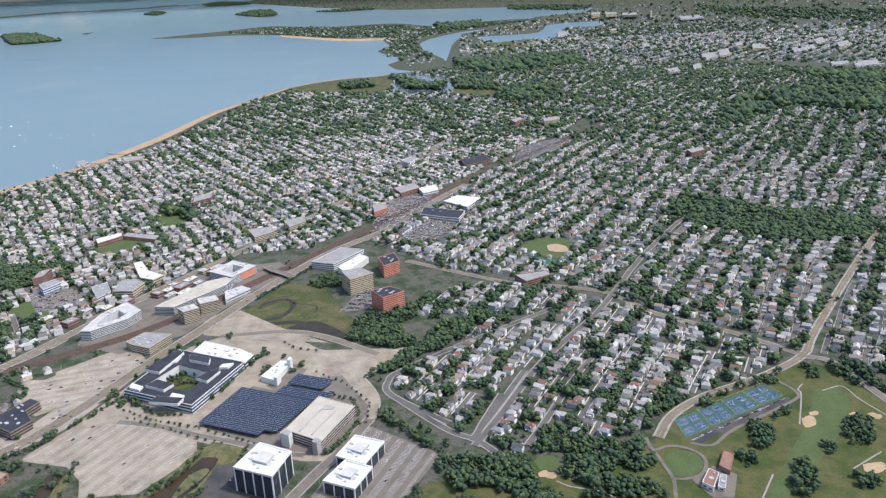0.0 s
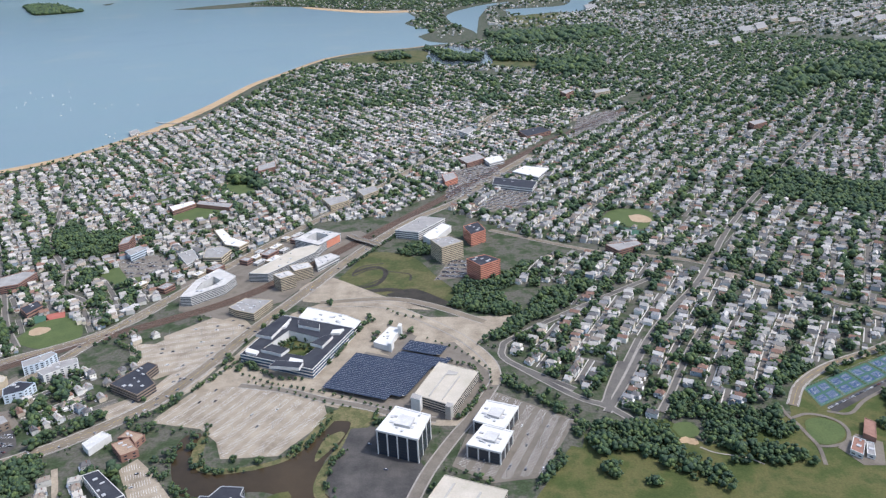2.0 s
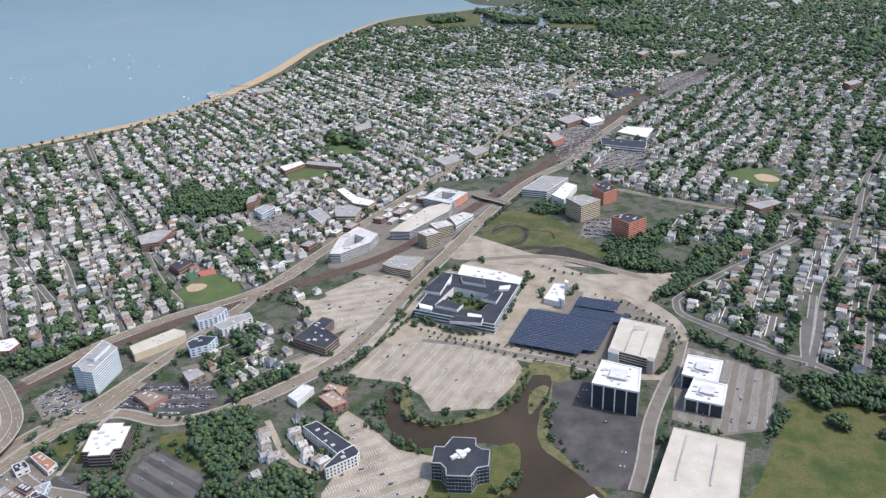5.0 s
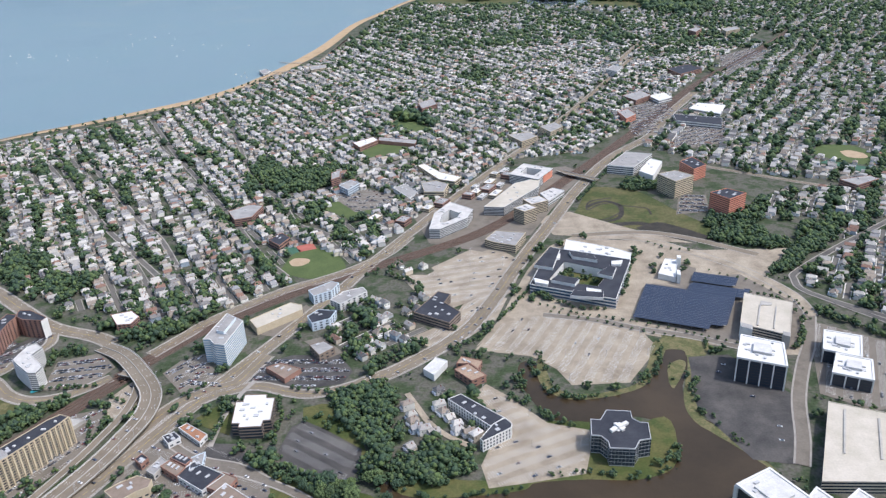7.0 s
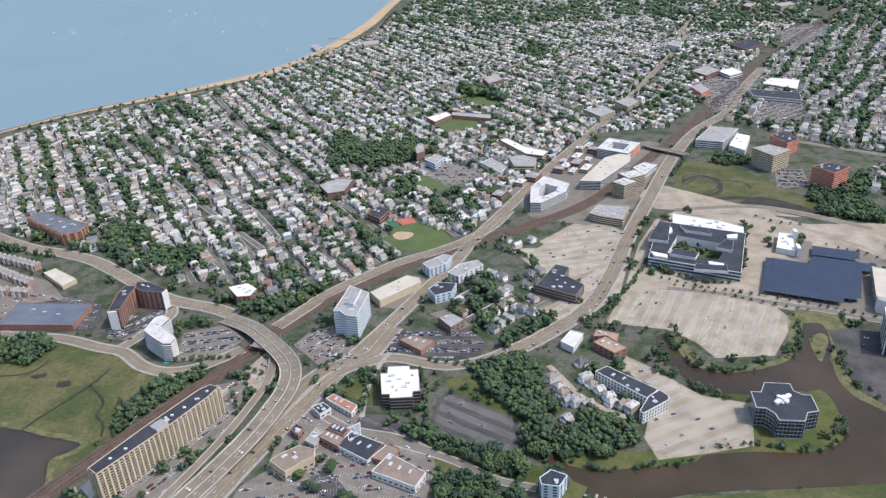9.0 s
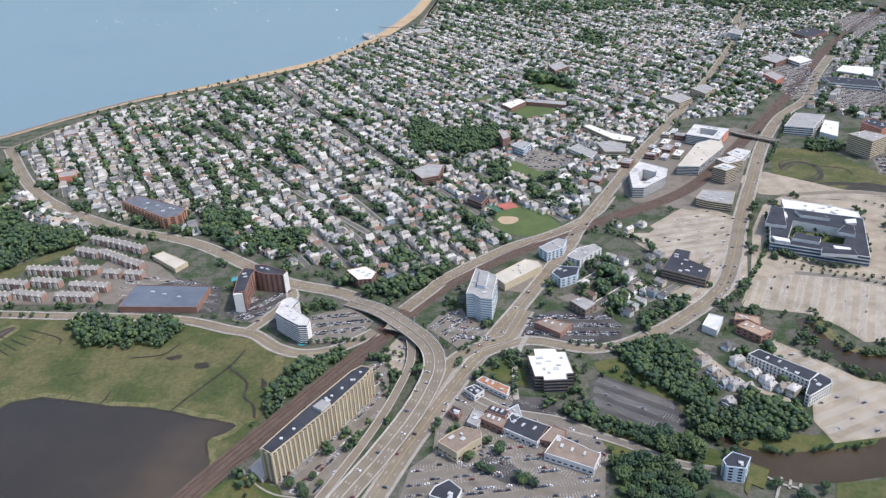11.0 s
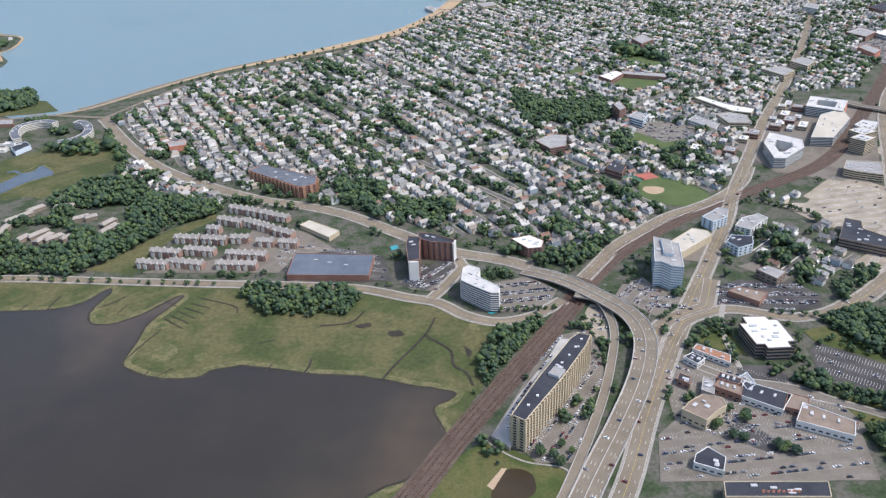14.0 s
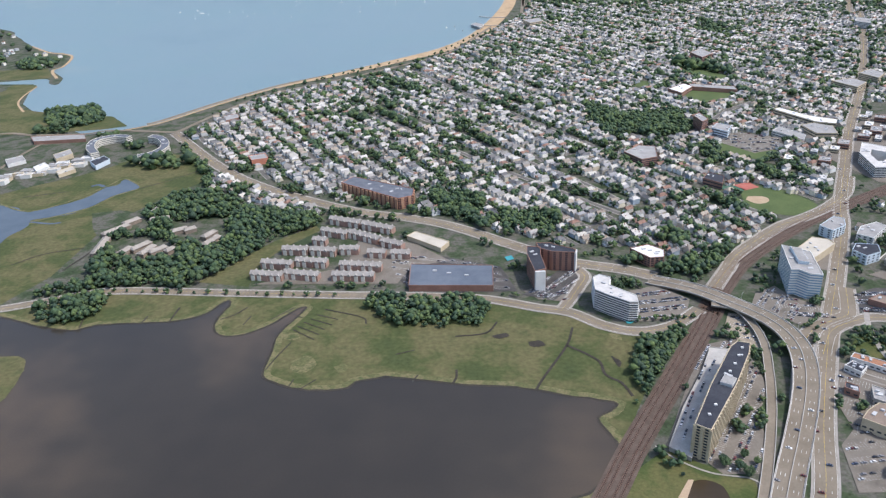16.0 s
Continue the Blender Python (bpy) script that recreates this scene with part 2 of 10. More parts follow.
def inside(pts, x, y):
    p = np.array(pts)[:, :2]
    hit = np.zeros(np.shape(x), bool)
    for (ax, ay), (bx, by) in zip(p, np.roll(p, -1, 0)):
        if ay != by:
            hit ^= ((ay > y) != (by > y)) & (x < (bx - ax) * (y - ay) / (by - ay) + ax)
    return hit


def within(pts, x, y):
    """Whether one point lies inside an outline."""
    hit, (ax, ay) = False, pts[-1]
    for bx, by in pts:
        if (ay > y) != (by > y) and x < (bx - ax) * (y - ay) / (by - ay) + ax:
            hit = not hit
        ax, ay = bx, by
    return hit


def keep_clear(pts, houses=True, trees=True, woods=False):
    w = window_of(pts)
    h = inside(pts, gx[w], gy[w])
    if houses:
        NOHOUSE[w] |= h
    if trees:
        NOTREE[w] |= h
    if woods:
        NOWOOD[w] |= h


def keep_line_clear(line, half, houses=True, trees=True):
    for a, b in zip(line[:-1, :2], line[1:, :2]):
        w = window_of([a, b], half + 4)
        d = b - a
        u = np.clip(((gx[w] - a[0]) * d[0] + (gy[w] - a[1]) * d[1]) / (d @ d + 1e-9), 0, 1)
        near = np.hypot(gx[w] - a[0] - u * d[0], gy[w] - a[1] - u * d[1])
        if houses:
            NOHOUSE[w] |= near < half + 3.5
        if trees:
            NOTREE[w] |= near < half + 0.8
            NOWOOD[w] |= near < half + 1.2


def is_free(grid, x, y):
    i, j = int((x - X0) / CELL), int((y - Y0) / CELL)
    return 0 <= i < NX and 0 <= j < NY and not grid[i, j]


def ragged(pts, rough=0.0, n=5):
    """A closed natural outline through the corners given, with small bays of about `rough` metres."""
    p = spline(list(pts) + [pts[0]], n)[:-1]
    if rough:
        out = []
        for q in p:
            v = noise.noise_vector((q[0] / (rough * 5), q[1] / (rough * 5), 0.3))
            out.append((q[0] + v.x * rough, q[1] + v.y * rough))
        p = np.array(out)
    return p


def sheet(name, pts, z, mat, label, category, kind="structure", thick=0.0, clear=(True, True), group=""):
    bm = bmesh.new()
    vs = [bm.verts.new((x, y, z)) for x, y in pts]
    f = bm.faces.new(vs)
    if f.normal.z < 0:
        f.normal_flip()
    bmesh.ops.triangulate(bm, faces=[f])
    if thick:
        e = bmesh.ops.extrude_face_region(bm, geom=bm.faces[:])
        bmesh.ops.translate(bm, vec=(0, 0, -thick), verts=[v for v in e["geom"] if isinstance(v, bmesh.types.BMVert)])
        bmesh.ops.recalc_face_normals(bm, faces=bm.faces)
    ob = part(name, bm, mat)
    tagged(ob, label, category, group, kind)
    if any(clear):
        keep_clear(pts, *clear, name == "car_park")
    return ob


def ribbon(name, line, half, z, mat, label="", category="", parent=None, kind="structure", lift=None, offset=0.0, thick=0.0, clear=True):
    """A strip along a line; half may vary along it."""
    line = np.array(line, float)
    nn = normals(line)
    zz = np.full(len(line), float(z)) if lift is None else np.array(lift, float)
    hw = np.full(len(line), half) if np.isscalar(half) else np.array(half)
    left = line[:, :2] + nn * (offset + hw)[:, None]
    right = line[:, :2] + nn * (offset - hw)[:, None]
    k = len(line)
    verts = [(x, y, h) for (x, y), h in zip(left, zz)] + [(x, y, h) for (x, y), h in zip(right, zz)]
    faces = [(i + k, i + k + 1, i + 1, i) for i in range(k - 1)]
    if thick:
        verts += [(x, y, h - thick) for x, y, h in verts]
        m = 2 * k
        faces += [(i + m, i + 1 + m, i + k + 1 + m, i + k + m) for i in range(k - 1)]
        faces += [(i, i + 1, i + 1 + m, i + m) for i in range(k - 1)]
        faces += [(i + k + m, i + k + 1 + m, i + k + 1, i + k) for i in range(k - 1)]
        faces += [(0, m, k + m, k), (k - 1, 2 * k - 1, 2 * k - 1 + m, k - 1 + m)]
    ob = joined(name, verts, faces, mat, parent=parent)
    if label:
        tagged(ob, label, category, "", kind)
    if clear:
        keep_line_clear(line, float(np.max(hw)) + abs(offset))
    return ob


def dashes(verts, faces, line, offset, step, length, width, z, lift=None):
    """Adds painted dashes along a line to a list of corners and faces."""
    line = np.array(line, float)
    seg = np.linalg.norm(np.diff(line[:, :2], axis=0), axis=1)
    s = np.r_[0, np.cumsum(seg)]
    nn = normals(line)
    for a in np.arange(0, s[-1] - length, step):
        k0 = len(verts)
        for q in (a, a + length):
            x, y = np.interp(q, s, line[:, 0]), np.interp(q, s, line[:, 1])
            m = np.array([np.interp(q, s, nn[:, 0]), np.interp(q, s, nn[:, 1])])
            h = z if lift is None else np.interp(q, s, lift) + z
            for o in (offset - width / 2, offset + width / 2):
                verts.append((x + m[0] * o, y + m[1] * o, h))
        faces.append((k0, k0 + 2, k0 + 3, k0 + 1))


# the far country beyond NEAR metres is drawn in towards a rim and rises to the level of the horizon there
NEAR, RIM, LEVEL = 3000.0, 4850.0, 262.0


def drawn_in(x, y):
    """The place of a far point of the flat land, with its height and its scale."""
    d = math.hypot(x, y)
    if d <= NEAR:
        return x, y, 0.0, 1.0
    k = (NEAR + (RIM - NEAR) * (1 - math.exp(-(d - NEAR) / (RIM - NEAR)))) / d
    return x * k, y * k, LEVEL * (1 - k), k


def ears(pts):
    """Triangles of a simple outline, cut ear by ear."""
    p = [(float(x), float(y)) for x, y in pts]
    idx = list(range(len(p)))
    if sum(p[i - 1][0] * p[i][1] - p[i][0] * p[i - 1][1] for i in idx) < 0:
        idx.reverse()

    def turn(a, b, c):
        return (b[0] - a[0]) * (c[1] - a[1]) - (b[1] - a[1]) * (c[0] - a[0])

    out = []
    while len(idx) > 3:
        best = None
        for k in range(len(idx)):
            i, j, m = idx[k - 1], idx[k], idx[(k + 1) % len(idx)]
            a, b, c = p[i], p[j], p[m]
            if turn(a, b, c) <= 0 or any(turn(a, b, p[q]) >= 0 and turn(b, c, p[q]) >= 0 and turn(c, a, p[q]) >= 0 for q in idx if q not in (i, j, m)):
                continue
            size = max(math.dist(a, b), math.dist(b, c), math.dist(c, a))
            if best is None or size < best[0]:
                best = (size, k, (i, j, m))
        if best is None:
            break
        out.append(best[2])
        idx.pop(best[1])
    out.append(tuple(idx[:3]))
    return out


def far_sheet(name, pts, z, mat, label, category, clear=(False, False)):
    """A sheet that may reach beyond NEAR; its triangles are cut small enough to follow the rise."""
    bm = bmesh.new()
    vs = [bm.verts.new((x, y, 0)) for x, y in pts]
    for tri in ears(pts):
        bm.faces.new([vs[i] for i in tri])
    for _ in range(16):
        long = [e for e in bm.edges if e.calc_length() > 0.06 * max(2200, min(v.co.length for v in e.verts)) and max(v.co.length for v in e.verts) > NEAR * 0.9]
        if not long:
            break
        bmesh.ops.subdivide_edges(bm, edges=long, cuts=1)
        bmesh.ops.triangulate(bm, faces=[q for q in bm.faces if len(q.verts) > 3])
    bm.normal_update()
    for f in bm.faces:
        if f.normal.z < 0:
            f.normal_flip()
    for v in bm.verts:
        x, y, h, k = drawn_in(v.co.x, v.co.y)
        v.co = (x, y, h + z + 22 * (1 - k) ** 1.5 * z / 0.1 * 0.1)
    ob = part(name, bm, mat)
    tagged(ob, label, category, "", "structure")
    if any(clear):
        keep_clear(pts, *clear)
    return ob


# ---- ground, sea and shores ----
FAR_BAY = [(-300, 5200), (250, 6100), (850, 6700), (1000, 7200), (700, 7700), (200, 8000), (-800, 8600), (-2000, 11200), (-5000, 18000), (-12600, 60000), (-60000, 250000), (-250000, 250000), (-250000, 2000), (-6000, 2600), (-2500, 6300), (-900, 6300)]
radii = [0, 400, 900, 1500, 2200] + list(np.geomspace(3000, 190000, 80))
verts, faces = [(0, 0, -0.05)], []
for d in radii[1:]:
    for a in np.linspace(0, 2 * math.pi, 241)[:-1]:
        x, y, h, k = drawn_in(d * math.cos(a), d * math.sin(a))
        verts.append((x, y, h - 0.05 - (90 if d > 5000 and within(FAR_BAY, x / k, y / k) else 3) * (1 - k)))
for i in range(240):
    faces.append((0, 1 + i, 1 + (i + 1) % 240))
    for r in range(len(radii) - 2):
        a, b = 1 + r * 240, 1 + (r + 1) * 240
        faces.append((a + i, b + i, b + (i + 1) % 240, a + (i + 1) % 240))
tagged(joined("ground", verts, faces, M_LAND), "mixed lawns, yards and paved ground reaching the horizon", "ground", "", "structure")

SHORE = spline([(-1007.9, 728.2), (-981.1, 740.9), (-954.0, 758.0), (-938.1, 776.8), (-897.4, 844.0), (-847.7, 909.9), (-787.5, 962.7), (-722.0, 1027.7), (-649.4, 1112.0), (-602, 1244), (-562, 1471), (-542, 1758), (-501, 1943), (-436, 2208), (-324, 2344), (-225, 2382), (-166, 2437)], 5)
OUTER = [(-81, 2485), (1, 2783), (29, 3490), (98, 4227), (389, 4845), (668, 5773), (1085, 6176), (1300, 6988), (909, 7859), (426, 8154), (-524, 8653), (-1760, 11073), (-4454, 17832)] + [(-12000, 60000), (-45000, 190000), (-80000, 172000), (-110000, 152000), (-137000, 130000), (-160000, 100000), (-177000, 60000), (-185000, 15000), (-180000, -20000), (-30000, -4000), (-2500, 200)]
BAY = [tuple(p) for p in SHORE] + OUTER + [(-1231, 601), (-1199, 744), (-1285, 968), (-1186, 956), (-1146, 858), (-1083, 790)]
keep_clear(BAY, True, True)
far_sheet("water", [tuple(p) for p in SHORE] + [(-1650, 2437), (-1650, 500)] + BAY[len(SHORE) + len(OUTER):], 0.10, M_SEA, "calm blue-grey bay water off the town beach", "sea")
far_sheet("water", [tuple(SHORE[-1])] + OUTER + [(-1650, 500), (-1650, 2437)], 0.10, M_SEA, "open blue-grey bay water under a hazy sky", "sea")
ribbon("beach", SHORE[6:], np.interp(np.arange(len(SHORE) - 6), [0, 18, 24, 34, 44, 56, 82], [1.4, 2.4, 7, 12, 12, 6.5, 4]), 0.20, M_SAND, "pale sandy beach along the bay", "beach", offset=-3)
ribbon("wet_sand", SHORE[10:], 3.0, 0.16, ground_mat("wet_sand", [(0.20, 0.16, 0.11), (0.26, 0.21, 0.15)], 12, 1), "dark wet sand at the water line", "beach", offset=4.0)

COVE = [(-909.1, 373.9), (-887.2, 372.1), (-861.1, 362.3), (-836.3, 356.4), (-822.5, 362.1), (-798.1, 363.5), (-779.1, 365.6), (-763.5, 373.3), (-756.8, 387.5), (-752.6, 384.7), (-754.5, 369.4), (-753.5, 356.1), (-742.5, 348.4), (-724.5, 357.9), (-710.2, 377.3), (-705.9, 375.9), (-715.6, 350.8), (-714.6, 334.2), (-714.7, 312.9), (-704.3, 304.7), (-688.3, 300.0), (-671.7, 300.7), (-662.9, 307.1), (-646.4, 310.3), (-618.1, 304.4), (-590.7, 301.9), (-577.3, 299.1), (-554.1, 292.4), (-541.2, 288.1), (-551.3, 277.5), (-547.3, 266.7), (-545.1, 255.8), (-555.9, 235.8)] + [(-580, 215), (-600, 150), (-700, -300), (-1600, -300), (-1700, 330)]
sheet("water", ragged(COVE, 1.2, 4), 0.12, M_COVE, "still dark tidal cove water with cloud reflections tinted into its colour", "cove")
MARSH = [(-948.2, 384.6), (-891.0, 378.7), (-848.8, 399.4), (-812.3, 397.7), (-758.0, 393.6), (-688.5, 389.8), (-647.9, 387.5), (-601.5, 383.1), (-573.0, 371.7), (-554.7, 365.3), (-539.3, 353.3), (-517.9, 347.3), (-518.3, 322.3), (-527.6, 294.8), (-540.0, 266.7), (-556.7, 229.6)] + [(-580, 210), (-700, 190), (-1000, 200), (-1250, 330)]
sheet("marsh", MARSH, 0.04, M_MARSH, "green salt marsh grass cut by drainage ditches", "marsh", clear=(True, True))
sheet("marsh", ragged([(-862.8, 330.9), (-850.1, 330.7), (-843.2, 321.2), (-839.6, 301.6), (-839.6, 291.6), (-854.8, 288.1), (-879.3, 326.9)], 1.0), 0.2, M_MARSH, "small green marsh islet in the cove", "marsh")
sheet("marsh", [(-1132.1, 576.1), (-1024.9, 605.3), (-958.6, 626.4), (-895.5, 664.4), (-842.2, 640.5), (-833.5, 593.6), (-856.3, 560.9), (-881.0, 501.6), (-882.6, 422.4), (-895.8, 386.7), (-957.8, 350.2)], 0.04, M_MARSH, "broad green salt marsh beside a tidal creek", "marsh")
sheet("water", ragged([(-1015.2, 556.1), (-989.5, 545.3), (-974.6, 541.5), (-958.9, 530.2), (-949.6, 535.7), (-937.0, 544.2), (-923.9, 559.3), (-917.4, 579.7), (-910.1, 585.3), (-910.1, 596.8), (-903.3, 596.4), (-895.0, 587.0), (-888.6, 577.2), (-895.1, 565.9), (-902.6, 561.4), (-911.1, 539.0), (-922.1, 524.0), (-937.2, 518.2), (-946.7, 513.7), (-943.1, 504.5), (-944.8, 494.4), (-947.9, 484.8), (-950.3, 451.4)], 0.8), 0.12, M_CREEK, "blue tidal creek winding through the marsh", "creek")
ribbon("creek", spline([(-932.1, 583.1), (-926.3, 586.3), (-914.5, 577.0), (-907.8, 576.6)]), 1.6, 0.125, M_CREEK, "narrow arm of the tidal creek", "creek", clear=False)
ribbon("creek", spline([(-947.1, 511.6), (-928.4, 507.3), (-920.4, 509.0)]), 1.2, 0.125, M_CREEK, "narrow creek in the marsh", "creek", clear=False)
for bank in ([(-991.4, 548.6), (-960.2, 532.5), (-938.2, 546.6), (-918.6, 582.4), (-911.3, 599.6), (-894.7, 587.9)], [(-887.6, 575.4), (-901.9, 559.7), (-910.4, 537.5), (-936.4, 516.7), (-945.9, 512.2)]):
    ribbon("mud_edge", spline(bank), 1.0, 0.14, M_REED, "pale reedy bank of the tidal creek", "bank", clear=False)
sheet("marsh", [(-781.8, 412.0), (-766.9, 434.5), (-749.2, 467.6), (-723.0, 494.6), (-718.2, 486.7), (-739.0, 458.4), (-748.0, 433.9), (-747.4, 405.2)], 0.06, M_MARSH, "strip of tall marsh grass", "marsh")
sheet("marsh", ragged([(-1258.8, 933.1), (-1209.6, 918.2), (-1213.6, 950.9), (-1196.4, 956.7), (-1174.3, 942.3), (-1166.1, 895.4), (-1152.8, 859.9), (-1126.9, 825.4), (-1123.9, 814.5), (-1131.6, 786.1), (-1160.9, 777.5)], 1), 0.33, M_MARSH, "yellow-green marsh flat in the bay", "marsh")
ribbon("mud_edge", spline([(-1174.3, 942.3), (-1166.1, 895.4), (-1152.8, 859.9), (-1126.0, 823.8)]), 1.2, 0.35, M_SAND, "pale sandy rim of the marsh flat", "bank", clear=False)
sheet("ground", ragged([(-1939.1, 1704.5), (-1495.0, 1401.5), (-1423.3, 1327.0), (-1336.3, 1225.2), (-1278.2, 1169.6), (-1245.5, 1153.6), (-1216.9, 1122.6), (-1199.5, 1063.0), (-1200.6, 1033.1), (-1162.3, 984.9), (-1152.8, 951.4), (-1167.0, 957.1), (-1186.3, 983.7), (-1242.7, 974.3), (-1381.3, 947.2)], 2), 0.22, M_LAND, "wooded point with waterside houses", "headland", clear=(False, False))
ribbon("beach", spline([(-1332.7, 1218.6), (-1275.0, 1163.5), (-1242.6, 1147.7), (-1218.1, 1122.8), (-1199.4, 1060.6), (-1201.8, 1033.3), (-1170.7, 985.9)]), 2.0, 0.3, M_SAND, "sandy rim of the wooded point", "beach", clear=False)
sheet("marsh", [(-1463, 1061), (-1284, 1044), (-1216, 1049), (-1181, 992), (-1200, 982), (-1249, 985), (-1411, 989)], 0.3, M_MARSH, "marsh edge of the wooded point", "marsh")
sheet("marsh", [(-1262, 834), (-1206, 843), (-1158, 831), (-1132, 833), (-1097, 818), (-1007.9, 793.9), (-975.0, 755.9), (-998.5, 746.3), (-1032.4, 741.5), (-1102, 736), (-1172, 705)], 0.27, M_MARSH, "marsh round a small wooded islet", "marsh")
far_sheet("ground", ragged([(-1870, 5015), (-1730, 5309), (-1577, 5512), (-1312, 6025), (-884, 5483), (-663, 5599), (-348, 5651), (-62, 5132), (282, 5434), (622, 5544), (598, 4874), (365, 4559), (135, 4451), (-78, 3906), (-107, 3436), (1, 2742), (-81, 2485), (-168, 2586), (-201, 2747), (-163, 2940), (-285, 3293), (-251, 3574), (-367, 4161), (-556, 4146), (-890, 4667), (-1304, 4981), (-1601, 4904)], 8), 0.22, M_LAND, "low built-up peninsula across the bay", "headland", clear=(False, False))
far_sheet("beach", ragged([(-944, 4603), (-545, 4059), (-278, 3984), (-287, 4112), (-568, 4238), (-978, 4774)], 3), 0.3, M_SAND, "pale beach of the far peninsula", "beach")
sheet("water", ragged([(-159, 2169), (-123, 2346), (-78, 2389), (-1, 2247), (17, 2088), (12, 1966), (-45, 1952), (-125, 1976)], 5), 0.12, M_CREEK, "pond behind the far marsh", "pond")
sheet("marsh", ragged([(-426, 2157), (-315, 2272), (-168, 2305), (-163, 1998), (-267, 2018), (-394, 2067)], 6), 0.06, M_MARSH, "far green marsh behind the beach", "marsh")
sheet("marsh", ragged([(15, 2241), (138, 2122), (162, 1871), (92, 1852), (12, 1935)], 6), 0.06, M_MARSH, "far green marsh by the pond", "marsh")
far_sheet("marsh", ragged([(154, 3487), (338, 3588), (549, 3465), (512, 3088), (325, 2999), (154, 3006)], 8), 0.3, M_MARSH, "distant green meadow", "meadow")
INLET = [(160, 3923), (471, 4073), (629, 4718), (941, 4861), (856, 4418), (657, 4344), (511, 3631), (369, 3642), (202, 3460)]
far_sheet("water", ragged(INLET, 8), 0.3, M_SEA, "distant inlet of the bay", "inlet")
for pts, what in (([(-3429.2, 6131.6), (-3464.3, 6422.5), (-3174.8, 6169.1), (-2749.1, 5482.8), (-2519.3, 5190.0), (-2596.7, 4989.4), (-2729.6, 4969.0), (-3095.2, 5574.7)], "small green island in the bay"), ([(-2773.4, 6044.7), (-2765.7, 6246.6), (-2677.8, 5917.3)], "tiny distant sandy island"), ([(-4266.5, 11375.9), (-4658.2, 12925.9), (-4095.5, 11820.2), (-3737.1, 10449.8)], "small dark wooded island"), ([(-5628.0, 18723.8), (-6084.2, 21634.3), (-4653.2, 19180.9), (-3916.8, 16511.0), (-4141.8, 15265.4), (-4513.8, 15430.6)], "long dark wooded island"), ([(-2433.4, 9281.6), (-2597.3, 10968.7), (-2284.3, 10592.7), (-1790.4, 8616.2), (-1878.6, 8142.7)], "distant dark wooded island"), ([(-1456.4, 9053.8), (-1250.0, 9541.4), (-955.4, 9996.5), (-779.2, 9151.3), (-1141.3, 8696.9)], "low dark island"), ([(-7741.1, 12052.4), (-7355.6, 13228.8), (-7327.3, 15132.6), (-7022.1, 15655.8), (-6279.1, 16032.8), (-5968.2, 17461.9), (-5955.2, 19227.4), (-5202.9, 16782.5), (-5487.4, 16045.0), (-5810.9, 14828.5), (-6509.4, 14504.3), (-6808.6, 14053.3), (-6895.5, 12394.3), (-7093.1, 11034.4)], "long thin built-up spit across the bay")):
    far_sheet("ground", ragged(pts, 6), 0.5, M_LAND, what, "island")

# river inlet by the offices
RIVER = [(-215.0, 322.6), (-230.0, 329.9), (-241.8, 355.6), (-243.5, 378.4), (-234.2, 384.2), (-231.4, 375.2), (-227.2, 359.8), (-216.8, 347.3), (-198.4, 349.6), (-184.8, 354.7), (-171.2, 368.2), (-155.4, 394.8), (-139.8, 397.6), (-146.6, 376.3), (-152.7, 362.3), (-155.9, 348.9), (-154.9, 333.8), (-144.4, 319.5), (-134.6, 306.2), (-129.6, 286.0), (-138.1, 260.8), (-170.9, 260.7), (-209.4, 259.0), (-245.9, 256.6), (-270.7, 252.2), (-294.5, 253.8), (-305.2, 269.5), (-314.7, 278.1), (-310.2, 286.7), (-302.1, 275.1), (-284.6, 272.1), (-266.5, 274.3), (-247.0, 276.8), (-236.2, 284.4), (-217.9, 285.5), (-198.2, 291.0), (-187.2, 286.2), (-174.7, 292.1), (-174.1, 306.6), (-175.3, 324.5), (-190.4, 329.4)]
sheet("water", ragged(RIVER, 0.6, 4), 0.10, M_RIVER, "muddy brown tidal river with a still surface", "river")
sheet("marsh", ragged([(-154.5, 411.0), (-129.3, 403.7), (-136.5, 382.0), (-143.5, 376.3), (-150.9, 354.1), (-151.3, 328.9), (-143.3, 317.3), (-133.6, 297.9), (-126.7, 282.1), (-128.0, 254.2), (-134.9, 254.2), (-129.1, 282.2), (-140.9, 304.2), (-156.0, 324.3), (-157.1, 343.8), (-148.8, 370.6), (-145.4, 391.4), (-157.0, 394.8)], 0.6), 0.14, M_REED, "reedy green river bank", "bank")
sheet("marsh", ragged([(-158.3, 376.6), (-150.5, 382.3), (-148.1, 376.4), (-159.7, 354.2), (-161.1, 362.4)], 0.4), 0.2, M_REED, "narrow reed islet in the river", "islet")
sheet("marsh", ragged([(-230.6, 393.5), (-227.4, 372.2), (-223.7, 355.3), (-207.2, 349.7), (-181.0, 357.3), (-170.7, 373.9), (-161.2, 401.3), (-153.1, 401.1), (-169.1, 365.3), (-182.8, 352.0), (-208.7, 344.5), (-225.3, 349.0), (-233.3, 366.6)], 0.5), 0.16, M_REED, "green bank between car park and river", "bank")
sheet("grass", ragged([(-271.1, 325.6), (-205.9, 324.8), (-208.7, 306.8), (-170.8, 329.2), (-172.6, 294.1), (-191.1, 282.4), (-216.3, 282.4), (-239.7, 280.6), (-248.7, 275.0), (-284.8, 270.6), (-302.3, 273.2), (-306.5, 282.7), (-293.0, 286.6), (-272.7, 282.6), (-251.2, 286.5)], 0.4), 0.13, M_GRASS, "overgrown grass on the river bank", "lawn", clear=(True, False))
